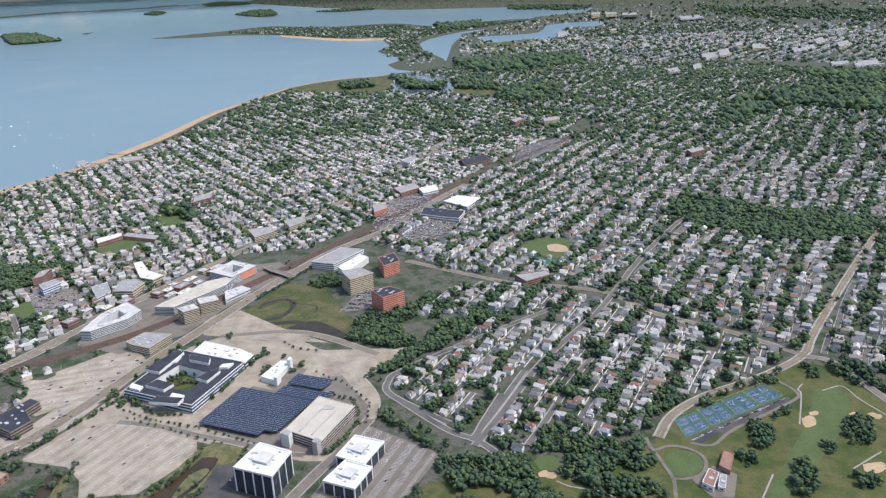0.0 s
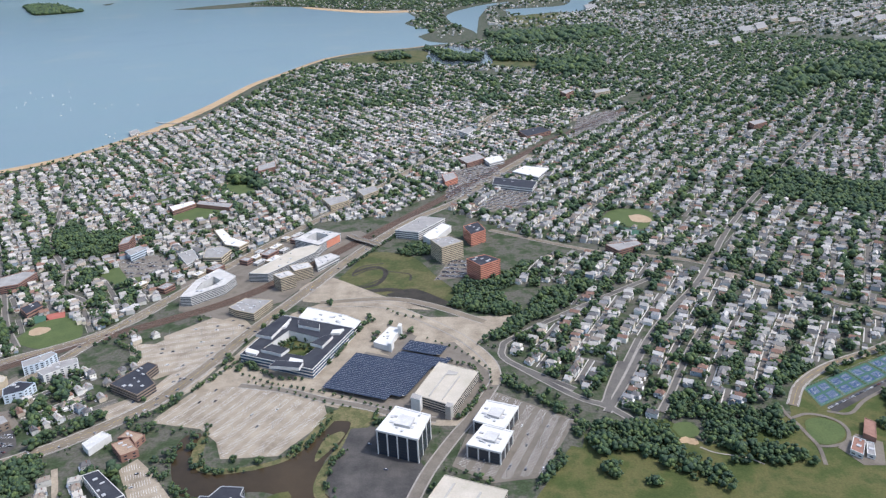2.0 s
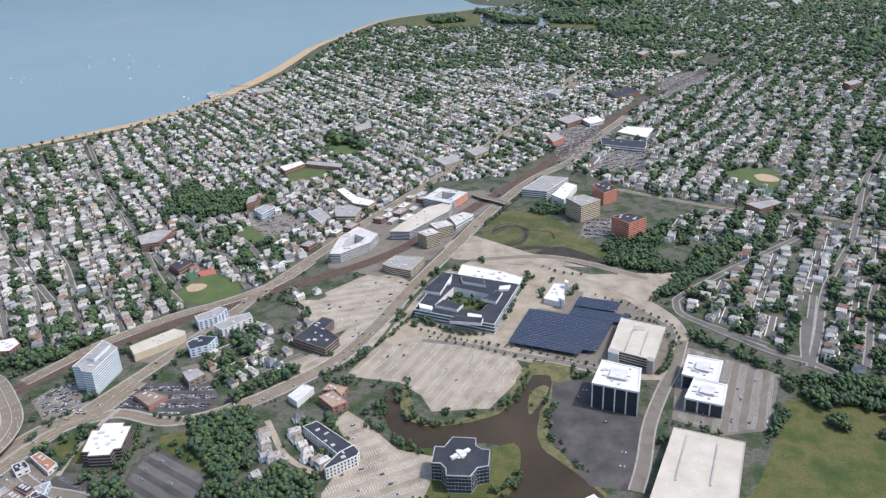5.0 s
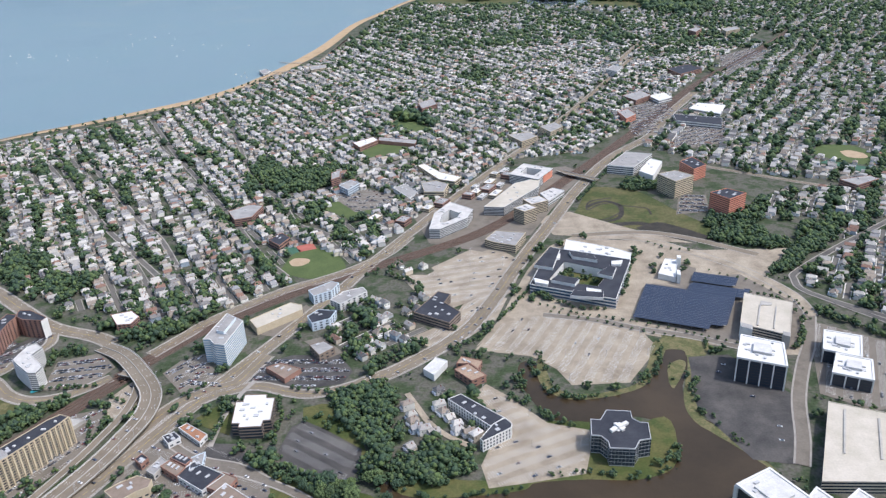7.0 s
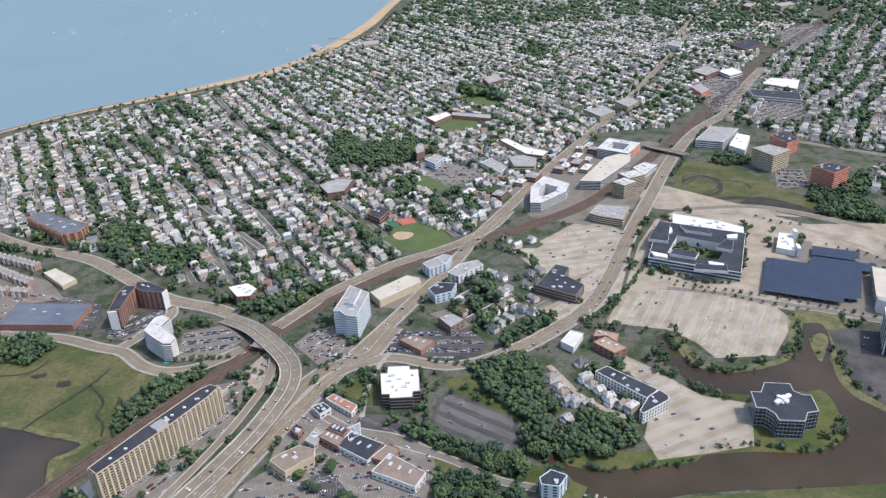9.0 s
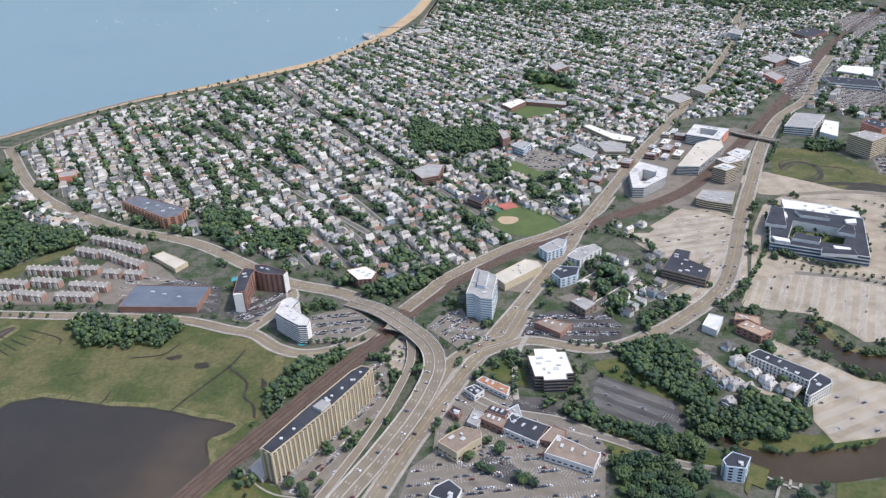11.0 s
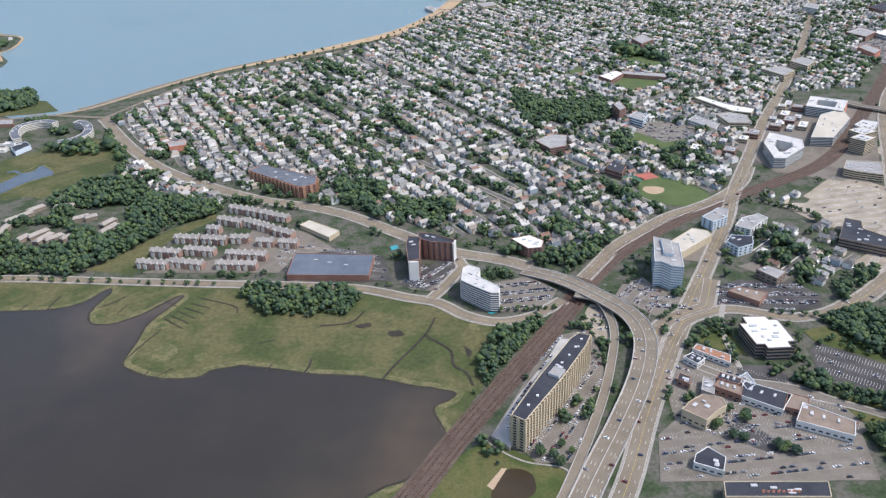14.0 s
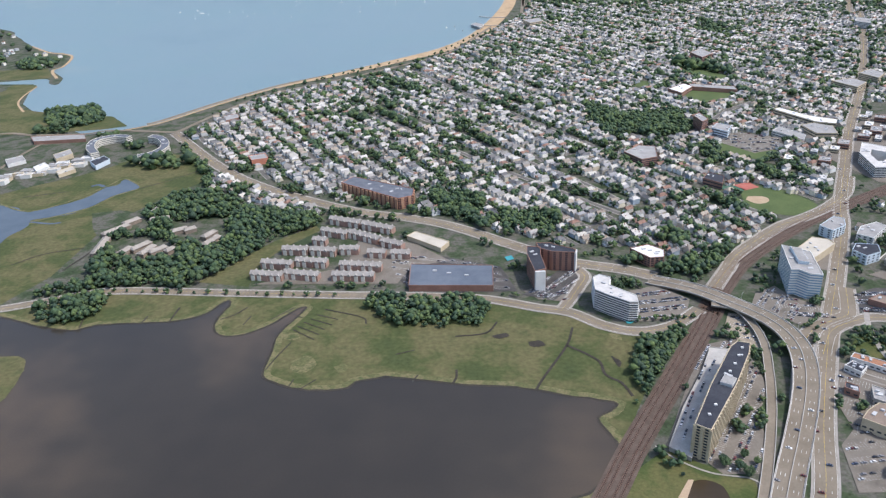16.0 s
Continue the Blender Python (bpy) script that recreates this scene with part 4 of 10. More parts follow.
LOTS = [
    ([(-268.6, 396.3), (-252.7, 427.9), (-224.6, 438.8), (-194.2, 428.8), (-164.9, 412.6), (-159.6, 395.7), (-182.7, 359.9), (-214.9, 358.3), (-221.8, 374.4), (-235.5, 388.4)], M_LOT, "pale empty car park with bay lines"),
    ([(-301.3, 511.1), (-272.7, 541.7), (-250.5, 542.4), (-231.9, 516.5), (-244.1, 468.9), (-257.9, 457.7), (-277.4, 477.2), (-293.9, 497.0)], M_LOT, "pale empty car park by the station"),
    ([(-277.7, 478.9), (-246.8, 461.1), (-255.1, 431.5), (-276.9, 405.5), (-296.6, 399.9), (-307.5, 413.3), (-283.2, 432.8), (-276.7, 454.7)], M_LOT, "pale car park and forecourt"),
    ([(-192.7, 557.8), (-139.6, 551.1), (-101.4, 531.2), (-29.6, 530.7), (-47.4, 510.5), (-65.9, 484.6), (-84.0, 498.8), (-110.6, 523.8), (-144.4, 535.8)], M_LOT, "broad pale unused car park"),
    ([(-165.0, 427.5), (-143.6, 484.5), (-83.1, 489.9), (-55.4, 436.7), (-80.7, 391.4), (-110.7, 392.6)], M_ASPHALT, "car park beneath the solar roofs"),
    ([(-144.6, 384.9), (-121.2, 386.9), (-99.8, 347.8), (-115.3, 290.9), (-136.5, 295.3), (-152.1, 334.7)], M_DARK, "dark asphalt car park by the river"),
    ([(-69.7, 397.1), (-58.1, 422.7), (-11.9, 388.6), (-36.5, 335.9), (-63.8, 332.1), (-84.7, 347.3)], M_ASPHALT, "office car park with many bays"),
    ([(-131.8, 525.1), (-110.6, 523.8), (-108.3, 500.2), (-126.4, 471.0), (-149.7, 480.6)], M_LOT, "forecourt of the white building"),
    ([(-269.5, 350.7), (-262.4, 360.4), (-252.0, 350.4), (-231.2, 325.1), (-208.0, 317.9), (-216.4, 286.3), (-242.3, 280.6), (-262.2, 276.9), (-265.7, 292.5), (-259.4, 311.6), (-249.7, 318.3)], M_LOT, "pale car park with long rows of bays"),
    ([(-364.9, 324.2), (-358.6, 329.0), (-343.7, 319.3), (-325.4, 305.6), (-324.0, 292.8), (-329.0, 279.7), (-343.5, 282.9), (-362.7, 293.0), (-367.6, 305.9)], M_DARK, "dark car park with rows of white bay lines"),
    ([(-399.0, 366.8), (-397.7, 384.8), (-379.8, 393.8), (-350.8, 393.1), (-340.0, 375.6), (-343.9, 363.0), (-366.0, 357.8), (-385.5, 362.6)], M_DARK, "dark car park full of parked cars"),
    ([(-525.5, 390.8), (-501.9, 400.0), (-485.7, 383.6), (-491.6, 366.8), (-512.8, 360.3), (-519.5, 360.4)], M_ASPHALT, "round car park with parked cars"),
    ([(-475.5, 351.3), (-468.6, 368.1), (-461.4, 366.2), (-455.4, 348.3), (-459.3, 332.7), (-468.6, 332.8)], M_LOT, "fan of bays under the flyover"),
    ([(-443.2, 382.7), (-432.4, 388.7), (-420.1, 376.1), (-405.5, 367.0), (-422.8, 353.2), (-436.8, 359.0)], M_ASPHALT, "office forecourt with parked cars"),
    ([(-571.2, 385.4), (-579.3, 395.2), (-569.5, 401.7), (-551.5, 397.9), (-553.8, 381.9)], M_ASPHALT, "apartment car park"),
    ([(-667.4, 432.9), (-643.8, 447.7), (-592.1, 426.9), (-583.0, 395.3), (-644.1, 393.4)], M_DARK, "dark paved yard of the sports hall"),
    ([(-524.6, 259.4), (-497.6, 322.1), (-488.3, 337.2), (-472.6, 342.2), (-468.9, 321.7), (-469.5, 298.7), (-481.1, 278.1), (-481.0, 263.0), (-489.9, 242.4), (-505.6, 242.4), (-512.1, 252.4)], M_ASPHALT, "apartment forecourt with parked cars"),
    ([(-442.1, 299.8), (-429.0, 320.1), (-404.2, 312.9), (-367.8, 286.9), (-361.2, 264.1), (-380.5, 253.0), (-415.6, 252.9), (-443.1, 260.5)], M_ASPHALT, "paved yards between the shops"),
    ([(-452.0, 259.9), (-430.9, 283.1), (-392.0, 300.3), (-365.1, 264.8), (-369.8, 234.1), (-456.6, 232.3)], M_ASPHALT, "busy asphalt car park"),
    ([(-303.9, 499.4), (-271.5, 537.3), (-241.4, 525.6), (-255.6, 470.9), (-284.8, 447.7), (-306.0, 464.5), (-324.1, 500.3)], M_LOT, "station car park with bay lines"),
    ([(-406.0, 672.0), (-372.2, 684.9), (-340.2, 667.1), (-345.3, 638.5), (-374.9, 626.7)], M_ASPHALT, "school car park"),
    ([(-87.6, 648.4), (-64.1, 646.6), (-71.8, 606.6), (-100.6, 602.2)], M_ASPHALT, "car park full of cars beside the towers"),
    ([(-691.1, 429.4), (-687.7, 480.0), (-648.0, 461.3), (-624.2, 436.1), (-648.5, 428.7), (-655.4, 406.6), (-745.7, 407.7)], M_ASPHALT, "drives between the terraced homes"),
    ([(-91.8, 949.4), (-28.9, 999.2), (-21.7, 940.5), (-66.2, 846.5), (-93.3, 827.4)], M_ASPHALT, "shop car park"),
    ([(-25.2, 864.9), (23.9, 883.1), (-4.2, 797.0), (-48.6, 781.6), (-72.4, 784.0)], M_ASPHALT, "shop car park with cars"),
    ([(87.6, 1100.0), (140.8, 1168.7), (205.1, 1268.3), (187, 1321), (119.8, 1259.4)], M_ASPHALT, "station car park"),
    ([(-217.7, 603.4), (-187.5, 614.3), (-142.8, 574.4), (-101.2, 544.2), (-149.1, 552.2), (-206.3, 566.6)], M_LOT, "pale paved verge"),
    ([(-321.1, 610.0), (-288.8, 663.3), (-240.7, 723.7), (-178.4, 735.8), (-161.3, 713.5), (-188.7, 655.9), (-223.8, 567.6), (-263.1, 536.9), (-304.9, 555.2)], M_ASPHALT, "paved grounds of the station blocks"),
    ([(-375.7, 409.6), (-365.4, 414.8), (-349.2, 396.3), (-355.8, 390.1)], M_ASPHALT, "back lots behind the houses"),
    ([(-404.4, 311.2), (-387.8, 310.3), (-382.8, 301.4), (-386.9, 293.7), (-397.3, 297.0), (-406.5, 301.3)], M_DARK, "dark car park behind the white-roofed office"),
    ([(-421.4, 265.8), (-412.4, 269.6), (-401.0, 255.3), (-406.4, 248.4), (-418.1, 255.1)], M_DARK, "small dark car park between shops"),
    ([(-135.5, 478.1), (-122.1, 510.2), (-110.4, 500.3), (-122.0, 466.7)], M_ASPHALT, "paved court beside the white plant building"),
    ([(-453.8, 376.0), (-447.7, 388.9), (-434.0, 397.7), (-428.3, 381.9), (-419.3, 370.3), (-434.8, 354.5), (-442.4, 363.4)], M_ASPHALT, "car park beside the office tower"),
    ([(-580.0, 391.0), (-573.4, 398.7), (-568.8, 418.0), (-562.6, 412.9), (-549.6, 430.3), (-542.6, 422.3), (-546.9, 402.8), (-562.8, 383.4)], M_DARK, "dark car park between the brick apartment slabs"),
    ([(-415.8, 421.3), (-393.4, 414.7), (-379.6, 452.0), (-384.1, 457.8), (-406.8, 421.0)], M_ASPHALT, "paved yard beside the warehouse"),
]
sheet("forecourt", [(-268.4, 398.8), (-253.3, 431.5), (-230.5, 504.3), (-210.7, 545.1), (-191.5, 562.0), (-139.7, 547.9), (-83.4, 503.3), (-56.2, 451.6), (-57.4, 422.7), (-78.4, 385.3), (-93.2, 385.9), (-157.8, 408.3), (-201.4, 427.7), (-224.3, 435.9), (-252.0, 424.4)], 0.12, M_LOT, "pale paved grounds of the office park", "forecourt", clear=(True, False))
for k, (pts, mat, label) in enumerate(LOTS):
    sheet("car_park", pts, 0.135 + 0.003 * k, mat, label, "car park")

# ---- houses: one shape with its parts for each kind, then many ----
def box_bm(bm, x0, x1, y0, y1, z0, z1):
    v = [bm.verts.new(p) for p in ((x0, y0, z0), (x1, y0, z0), (x1, y1, z0), (x0, y1, z0), (x0, y0, z1), (x1, y0, z1), (x1, y1, z1), (x0, y1, z1))]
    for f in ((3, 2, 1, 0), (4, 5, 6, 7), (0, 1, 5, 4), (1, 2, 6, 5), (2, 3, 7, 6), (3, 0, 4, 7)):
        bm.faces.new([v[i] for i in f])


def gable_arrays(w, d, h, r, hip=0.0, eave=0.18):
    """Corners and faces of walls with gables, and of a pitched roof slab, ridge along y."""
    a, b = w / 2, d / 2
    walls = [(-a, -b, 0), (a, -b, 0), (a, b, 0), (-a, b, 0), (-a, -b, h), (a, -b, h), (a, b, h), (-a, b, h), (0, -b + hip, h + r), (0, b - hip, h + r)]
    wf = [(0, 1, 5, 8, 4), (1, 2, 6, 5), (2, 3, 7, 9, 6), (3, 0, 4, 7)] if not hip else [(0, 1, 5, 4), (1, 2, 6, 5), (2, 3, 7, 6), (3, 0, 4, 7)]
    e = eave
    drop = e * r / a
    a2, b2 = a + e, b + e
    t = 0.12
    roof = [(-a2, -b2, h - drop + t), (a2, -b2, h - drop + t), (a2, b2, h - drop + t), (-a2, b2, h - drop + t), (0, -b2 + hip * 1.08, h + r + t), (0, b2 - hip * 1.08, h + r + t),
            (-a2, -b2, h - drop), (a2, -b2, h - drop), (a2, b2, h - drop), (-a2, b2, h - drop)]
    rf = [(0, 4, 5, 3), (1, 2, 5, 4), (6, 7, 1, 0), (7, 8, 2, 1), (8, 9, 3, 2), (9, 6, 0, 3), (0, 1, 4), (2, 3, 5)]
    return walls, wf, roof, rf


def bm_from(verts, faces):
    bm = bmesh.new()
    v = [bm.verts.new(p) for p in verts]
    for f in faces:
        bm.faces.new([v[i] for i in f])
    return bm


M_TRIM = ground_mat("white_trim", [(0.7, 0.69, 0.66), (0.78, 0.77, 0.75)], 2, 0.3, 0.6, vary=0.05)
M_CHIMNEY = ground_mat("chimney_brick", [(0.25, 0.11, 0.08), (0.33, 0.16, 0.12)], 2, 0.3)


def make_house(kind):
    """A detached house: walls, roof, porch, chimney, windows."""
    w, d, h, r, hip = ((4.9, 7.2, 3.4, 1.9, 0), (5.3, 6.6, 3.5, 2.0, 1.8), (4.5, 7.8, 3.7, 1.8, 0), (5.8, 6.0, 2.9, 2.2, 2.3), (5.2, 8.0, 4.6, 1.4, 2.0), (6.2, 5.4, 2.5, 1.9, 0))[kind]
    house = new("house")
    wv, wf, rv, rf = gable_arrays(w, d, h, r, hip)
    part("wall", bm_from(wv, wf), M_HWALL, house)
    part("roof", bm_from(rv, rf), M_HROOF, house)
    bm = bmesh.new()
    box_bm(bm, -w * 0.36, w * 0.36, -d / 2 - 1.0, -d / 2, 0, 0.35)
    box_bm(bm, -w * 0.40, w * 0.40, -d / 2 - 1.1, -d / 2, 1.5, 1.65)
    for s in (-1, 1):
        box_bm(bm, s * w * 0.33 - 0.07, s * w * 0.33 + 0.07, -d / 2 - 0.95, -d / 2 - 0.8, 0.35, 1.5)
    part("porch", bm, M_TRIM, house, "white front porch")
    bm = bmesh.new()
    box_bm(bm, w * 0.16, w * 0.16 + 0.4, d * 0.12, d * 0.12 + 0.4, h, h + r + 0.55)
    part("chimney", bm, M_CHIMNEY, house, "brick chimney")
    bm = bmesh.new()
    box_bm(bm, -0.28, 0.28, -0.03, 0.03, 0, 0.7)
    win = bm
    me = bpy.data.meshes.new("window")
    win.to_mesh(me)
    win.free()
    me.materials.append(M_GLASS)
    for q in (-1, 1):
        ob = new("window", me)
        ob.parent, ob.location = house, (q * w * 0.26, -d / 2 - 0.01, h * 0.62)
        ob = new("window", me)
        ob.parent, ob.location, ob.rotation_euler = house, (q * (w / 2 + 0.01), -d * 0.28, h * 0.58), (0, 0, math.pi / 2)
    wv, wf, rv, rf = gable_arrays(w * 0.55, d * 0.5, h * 0.72, r * 0.7)
    wing = part("wing", bm_from(wv, wf), M_HWALL, house)
    wing.location, wing.rotation_euler = ((1 if kind % 2 else -1) * w * 0.42, d * 0.2, 0), (0, 0, math.pi / 2)
    part("roof", bm_from(rv, rf), M_HROOF, wing)
    return house


# district: outline, direction of the streets in degrees, distance between streets, lot width, share of lots built on
W_ALL = [(-896.0, 718.8), (-882.8, 797.0), (-848.5, 858.1), (-779.3, 915.4), (-702.9, 985.5), (-647.3, 1058.8), (-583, 1231), (-532, 1363), (-518, 1619), (-516, 1495), (-484, 1873), (-419, 2119), (-303, 2178), (-146, 1961), (10, 1749), (136, 1716), (282, 1549), (213, 1395), (94.7, 1211.7), (-6.0, 1018.4), (-105.6, 851.0), (-159.1, 777.0), (-223.5, 766.3), (-320.9, 616.5), (-335.9, 556.9), (-365.5, 511.7), (-405.4, 490.0), (-433.6, 460.8), (-466.1, 430.7), (-505.9, 451.2), (-547.3, 456.6), (-590.7, 483.8), (-550.2, 447.2), (-586.0, 474.6), (-625.9, 505.0), (-696.1, 534.9), (-740.7, 560.4), (-798.0, 602.0), (-852.5, 664.4)]
E_FAR = [(-101.4, 808.6), (-28.6, 977.5), (92.1, 1178.7), (219, 1366), (278, 1409), (277, 1818), (495, 2210), (799, 2407), (960, 2180), (1269, 1927), (322.5, 433.7), (289.5, 466.3), (256.0, 503.0), (217.6, 545.0), (162.6, 588.6), (101.3, 652.3), (51.1, 671.7), (-1.8, 700.0), (-39.1, 736.7)]
E_NEAR = [(-46.4, 460.1), (-48.2, 493.0), (-34.6, 510.1), (3.1, 541.6), (9.8, 590.7), (-47.0, 588.9), (-8.5, 643.0), (51.5, 666.4), (102.3, 620.9), (151.0, 592.2), (182.8, 555.7), (234.0, 512.0), (242.9, 476.1), (207.8, 461.8), (125.6, 415.6), (65.6, 390.1), (50.0, 393.8), (18.3, 386.3)]
T_MID = [(-313.5, 434.2), (-315.1, 498.2), (-333.1, 517.6), (-305.7, 511.4), (-286.7, 447.6), (-289.6, 399.7), (-308.7, 382.2), (-328.7, 401.2)]
W_MID = [(-384.8, 435.6), (-364.2, 475.1), (-344.5, 474.3), (-323.7, 449.0), (-316.5, 405.4), (-334.0, 386.5), (-361.5, 406.5), (-383.4, 417.4)]
LANE_HOUSES = [(-287.7, 338.5), (-285.5, 333.9), (-281.8, 328.9), (-288.6, 353.0), (-304.9, 338.9), (-301.1, 325.9), (-298.6, 319.4), (-294.2, 317.9), (-289.5, 315.8), (-301.1, 305.5), (-277.5, 318.0), (-271.5, 315.9), (-268.0, 313.2), (-277.7, 322.7), (-302.1, 330.4)]
W_MID2 = [(-310.8, 335.8), (-298.3, 343.3), (-284.8, 330.6), (-275.3, 316.3), (-267.2, 298.7), (-280.7, 298.8), (-300.8, 316.5)]
W_POINT = [(-842.8, 618.7), (-817.1, 617.0), (-778.0, 581.1), (-732.6, 542.5), (-726.0, 509.8), (-754.2, 521.6), (-797.8, 551.7), (-831.7, 578.0)]
FAR_A = [(-443, 2081), (-146, 1961), (136, 1724), (296, 1566), (496, 2076), (420, 2768), (204, 2563), (19, 2548), (-155, 2372), (-253, 2025)]
FAR_B = [(357, 1893), (824, 2487), (1336, 2033), (1954, 3008), (1457, 4003), (792, 4244), (422, 3437), (228, 2855)]
POINT_A = [(-1804.9, 1578.6), (-1480.2, 1376.4), (-1414.0, 1308.3), (-1329.0, 1206.1), (-1267.1, 1148.7), (-1234.0, 1125.1), (-1218.2, 1077.6), (-1220.3, 1049.4), (-1281.1, 1039.3), (-1417.5, 1034.5)]
NECK = [(-1445, 5241), (-1255, 5757), (-711, 5355), (-329, 5340), (-94, 4899), (232, 5175), (579, 5332), (140, 4610), (-125, 4099), (-132, 3449), (-19, 2791), (-133, 2644), (-211, 2961), (-270, 3342), (-229, 3628), (-356, 4241), (-574, 4285), (-990, 4834)]
DISTRICTS = [
    (W_ALL, -57.0, 25.0, 5.3, 0.93, 4.5), (E_FAR, 59.0, 27.0, 5.9, 0.86, 5.0), (E_NEAR, 62.0, 27.0, 5.9, 0.92, 3.0), (T_MID, 40.0, 24.0, 7.0, 0.7, 2.0),
    (W_MID, 45.0, 22.0, 6.8, 0.9, 2.0), (W_MID2, -50.0, 20.0, 6.2, 0.85, 1.5), (W_POINT, -25.0, 17.0, 5.6, 0.97, 1.0),
    (FAR_A, 75.0, 31.0, 7.6, 0.78, 5.0), (FAR_B, 50.0, 46.0, 12.0, 0.6, 5.0), (POINT_A, -40.0, 24.0, 8.0, 0.9, 3.0), (NECK, 20.0, 34.0, 8.0, 0.85, 6.0),
]
house_spots, street_v, street_f, walk_v, walk_f, kerb_v, kerb_f = [], [], [], [], [], [], []
yard_spots = []


def wooded(x, y):
    """How leafy a spot of the town is: groves stand where it is high."""
    return noise.noise((x / 75, y / 75, 4.2)) + 0.6 * noise.noise((x / 28, y / 28, 9.1))


def lay_out(poly, az, gap, lot, share, wobble):
    side_v, side_f, edge = (kerb_v, kerb_f, 0.42) if az in (62.0, 45.0) else (walk_v, walk_f, 0.3)
    c, s = math.cos(radians(az)), math.sin(radians(az))
    p = np.array(poly)
    u, v = p[:, 0] * c + p[:, 1] * s, -p[:, 0] * s + p[:, 1] * c
    for uu in np.arange(u.min() + 60, u.max(), 125.0):
        vs_ = np.arange(v.min(), v.max(), 6.0)
        x, y = uu * c - vs_ * s, uu * s + vs_ * c
        ok = inside(poly, x, y)
        run = []
        for k in range(len(vs_)):
            good = ok[k] and is_free(BASE, x[k], y[k])
            if good:
                run.append(k)
            if run and (not good or k == len(vs_) - 1):
                if len(run) > 4:
                    line = np.c_[x[run], y[run]]
                    nn = normals(line)
                    k0 = len(street_v)
                    for q, m in zip(line, nn):
                        for o in (1.4, -1.4):
                            X, Y, Z, kk = drawn_in(q[0] + m[0] * o, q[1] + m[1] * o)
                            street_v.append((X, Y, Z + 0.07 + (0.4 if kk < 1 else 0)))
                    street_f.extend((k0 + 2 * i + 1, k0 + 2 * i + 3, k0 + 2 * i + 2, k0 + 2 * i) for i in range(len(line) - 1))
                    crossings.append(line)
                    keep_line_clear(line, 0.6, True, True)
                run = []
    cuts = [u.min()] + list(np.arange(u.min() + 60, u.max(), 125.0)) + [u.max()]
    rows = [(vv + phase, lo, hi) for lo, hi, phase in zip(cuts[:-1], cuts[1:], rng.uniform(-0.5, 0.5, len(cuts)) * gap) for vv in np.arange(v.min(), v.max() + gap, gap * rng.uniform(0.92, 1.12))]
    for vv, u_lo, u_hi in rows:
        us = np.arange(u_lo, u_hi + 6, 6.0)
        bend = np.array([noise.noise((q / 160, vv / 90, 1.7)) for q in us]) * wobble * 2.2
        x, y = us * c - (vv + bend) * s, us * s + (vv + bend) * c
        ok = inside(poly, x, y)
        run = []
        for k in range(len(us)):
            good = ok[k] and is_free(BASE, x[k], y[k])
            if good:
                run.append(k)
            if run and (not good or k == len(us) - 1):
                if len(run) > 3:
                    line = np.c_[x[run], y[run]]
                    keep_line_clear(line, 1.2, False, True)
                    nn = normals(line)
                    for half, vs, fs, z, off in ((1.45, street_v, street_f, 0.06, 0), (edge, side_v, side_f, 0.12, 2.1), (edge, side_v, side_f, 0.12, -2.1)):
                        k0 = len(vs)
                        for q, m in zip(line, nn):
                            for o in (off + half, off - half):
                                X, Y, Z, kk = drawn_in(q[0] + m[0] * o, q[1] + m[1] * o)
                                vs.append((X, Y, Z + z + (0.4 if kk < 1 else 0)))
                        fs.extend((k0 + 2 * i + 1, k0 + 2 * i + 3, k0 + 2 * i + 2, k0 + 2 * i) for i in range(len(line) - 1))
                run = []
        for side in (-1, 1):
            uu = u_lo + rng.random() * lot
            while uu < u_hi:
                uu += lot * (0.9 + 0.25 * rng.random())
                b = np.interp(uu, us, bend)
                o = vv + b + side * (gap * 0.25 + 1.1 * rng.standard_normal())
                hx, hy = uu * c - o * s, uu * s + o * c
                yo = vv + b + side * (gap * 0.46)
                yard_spots.append((uu * c - yo * s, uu * s + yo * c)) if within(poly, hx, hy) else None
                if wooded(hx, hy) > 0.58 or rng.random() > share or not is_free(NOHOUSE, hx, hy) or not within(poly, hx, hy):
                    continue
                house_spots.append((hx, hy, az + (0 if side < 0 else 180) + 3 * rng.standard_normal() + (90 if rng.random() < 0.12 else 0), rng.random()))

# ---- larger buildings ----
def ccw(pts):
    p = [tuple(q) for q in pts]
    a = sum(x0 * y1 - x1 * y0 for (x0, y0), (x1, y1) in zip(p, p[1:] + p[:1]))
    return p if a > 0 else p[::-1]


def inset(pts, d):
    """The outline moved inwards by d (outwards where d is negative)."""
    p = np.array(pts)
    out = []
    for k in range(len(p)):
        a, b, c = p[k - 1], p[k], p[(k + 1) % len(p)]
        e1, e2 = (b - a) / np.linalg.norm(b - a), (c - b) / np.linalg.norm(c - b)
        n1, n2 = np.array([-e1[1], e1[0]]), np.array([-e2[1], e2[0]])
        m = n1 + n2
        m /= max(0.35, m @ n1)
        out.append(tuple(b + m * d))
    return out


def prism(bm, pts, z0, z1):
    lo, hi = [bm.verts.new((x, y, z0)) for x, y in pts], [bm.verts.new((x, y, z1)) for x, y in pts]
    k = len(pts)
    f = [bm.faces.new(hi)]
    for i in range(k):
        bm.faces.new((lo[i], lo[(i + 1) % k], hi[(i + 1) % k], hi[i]))
    return f


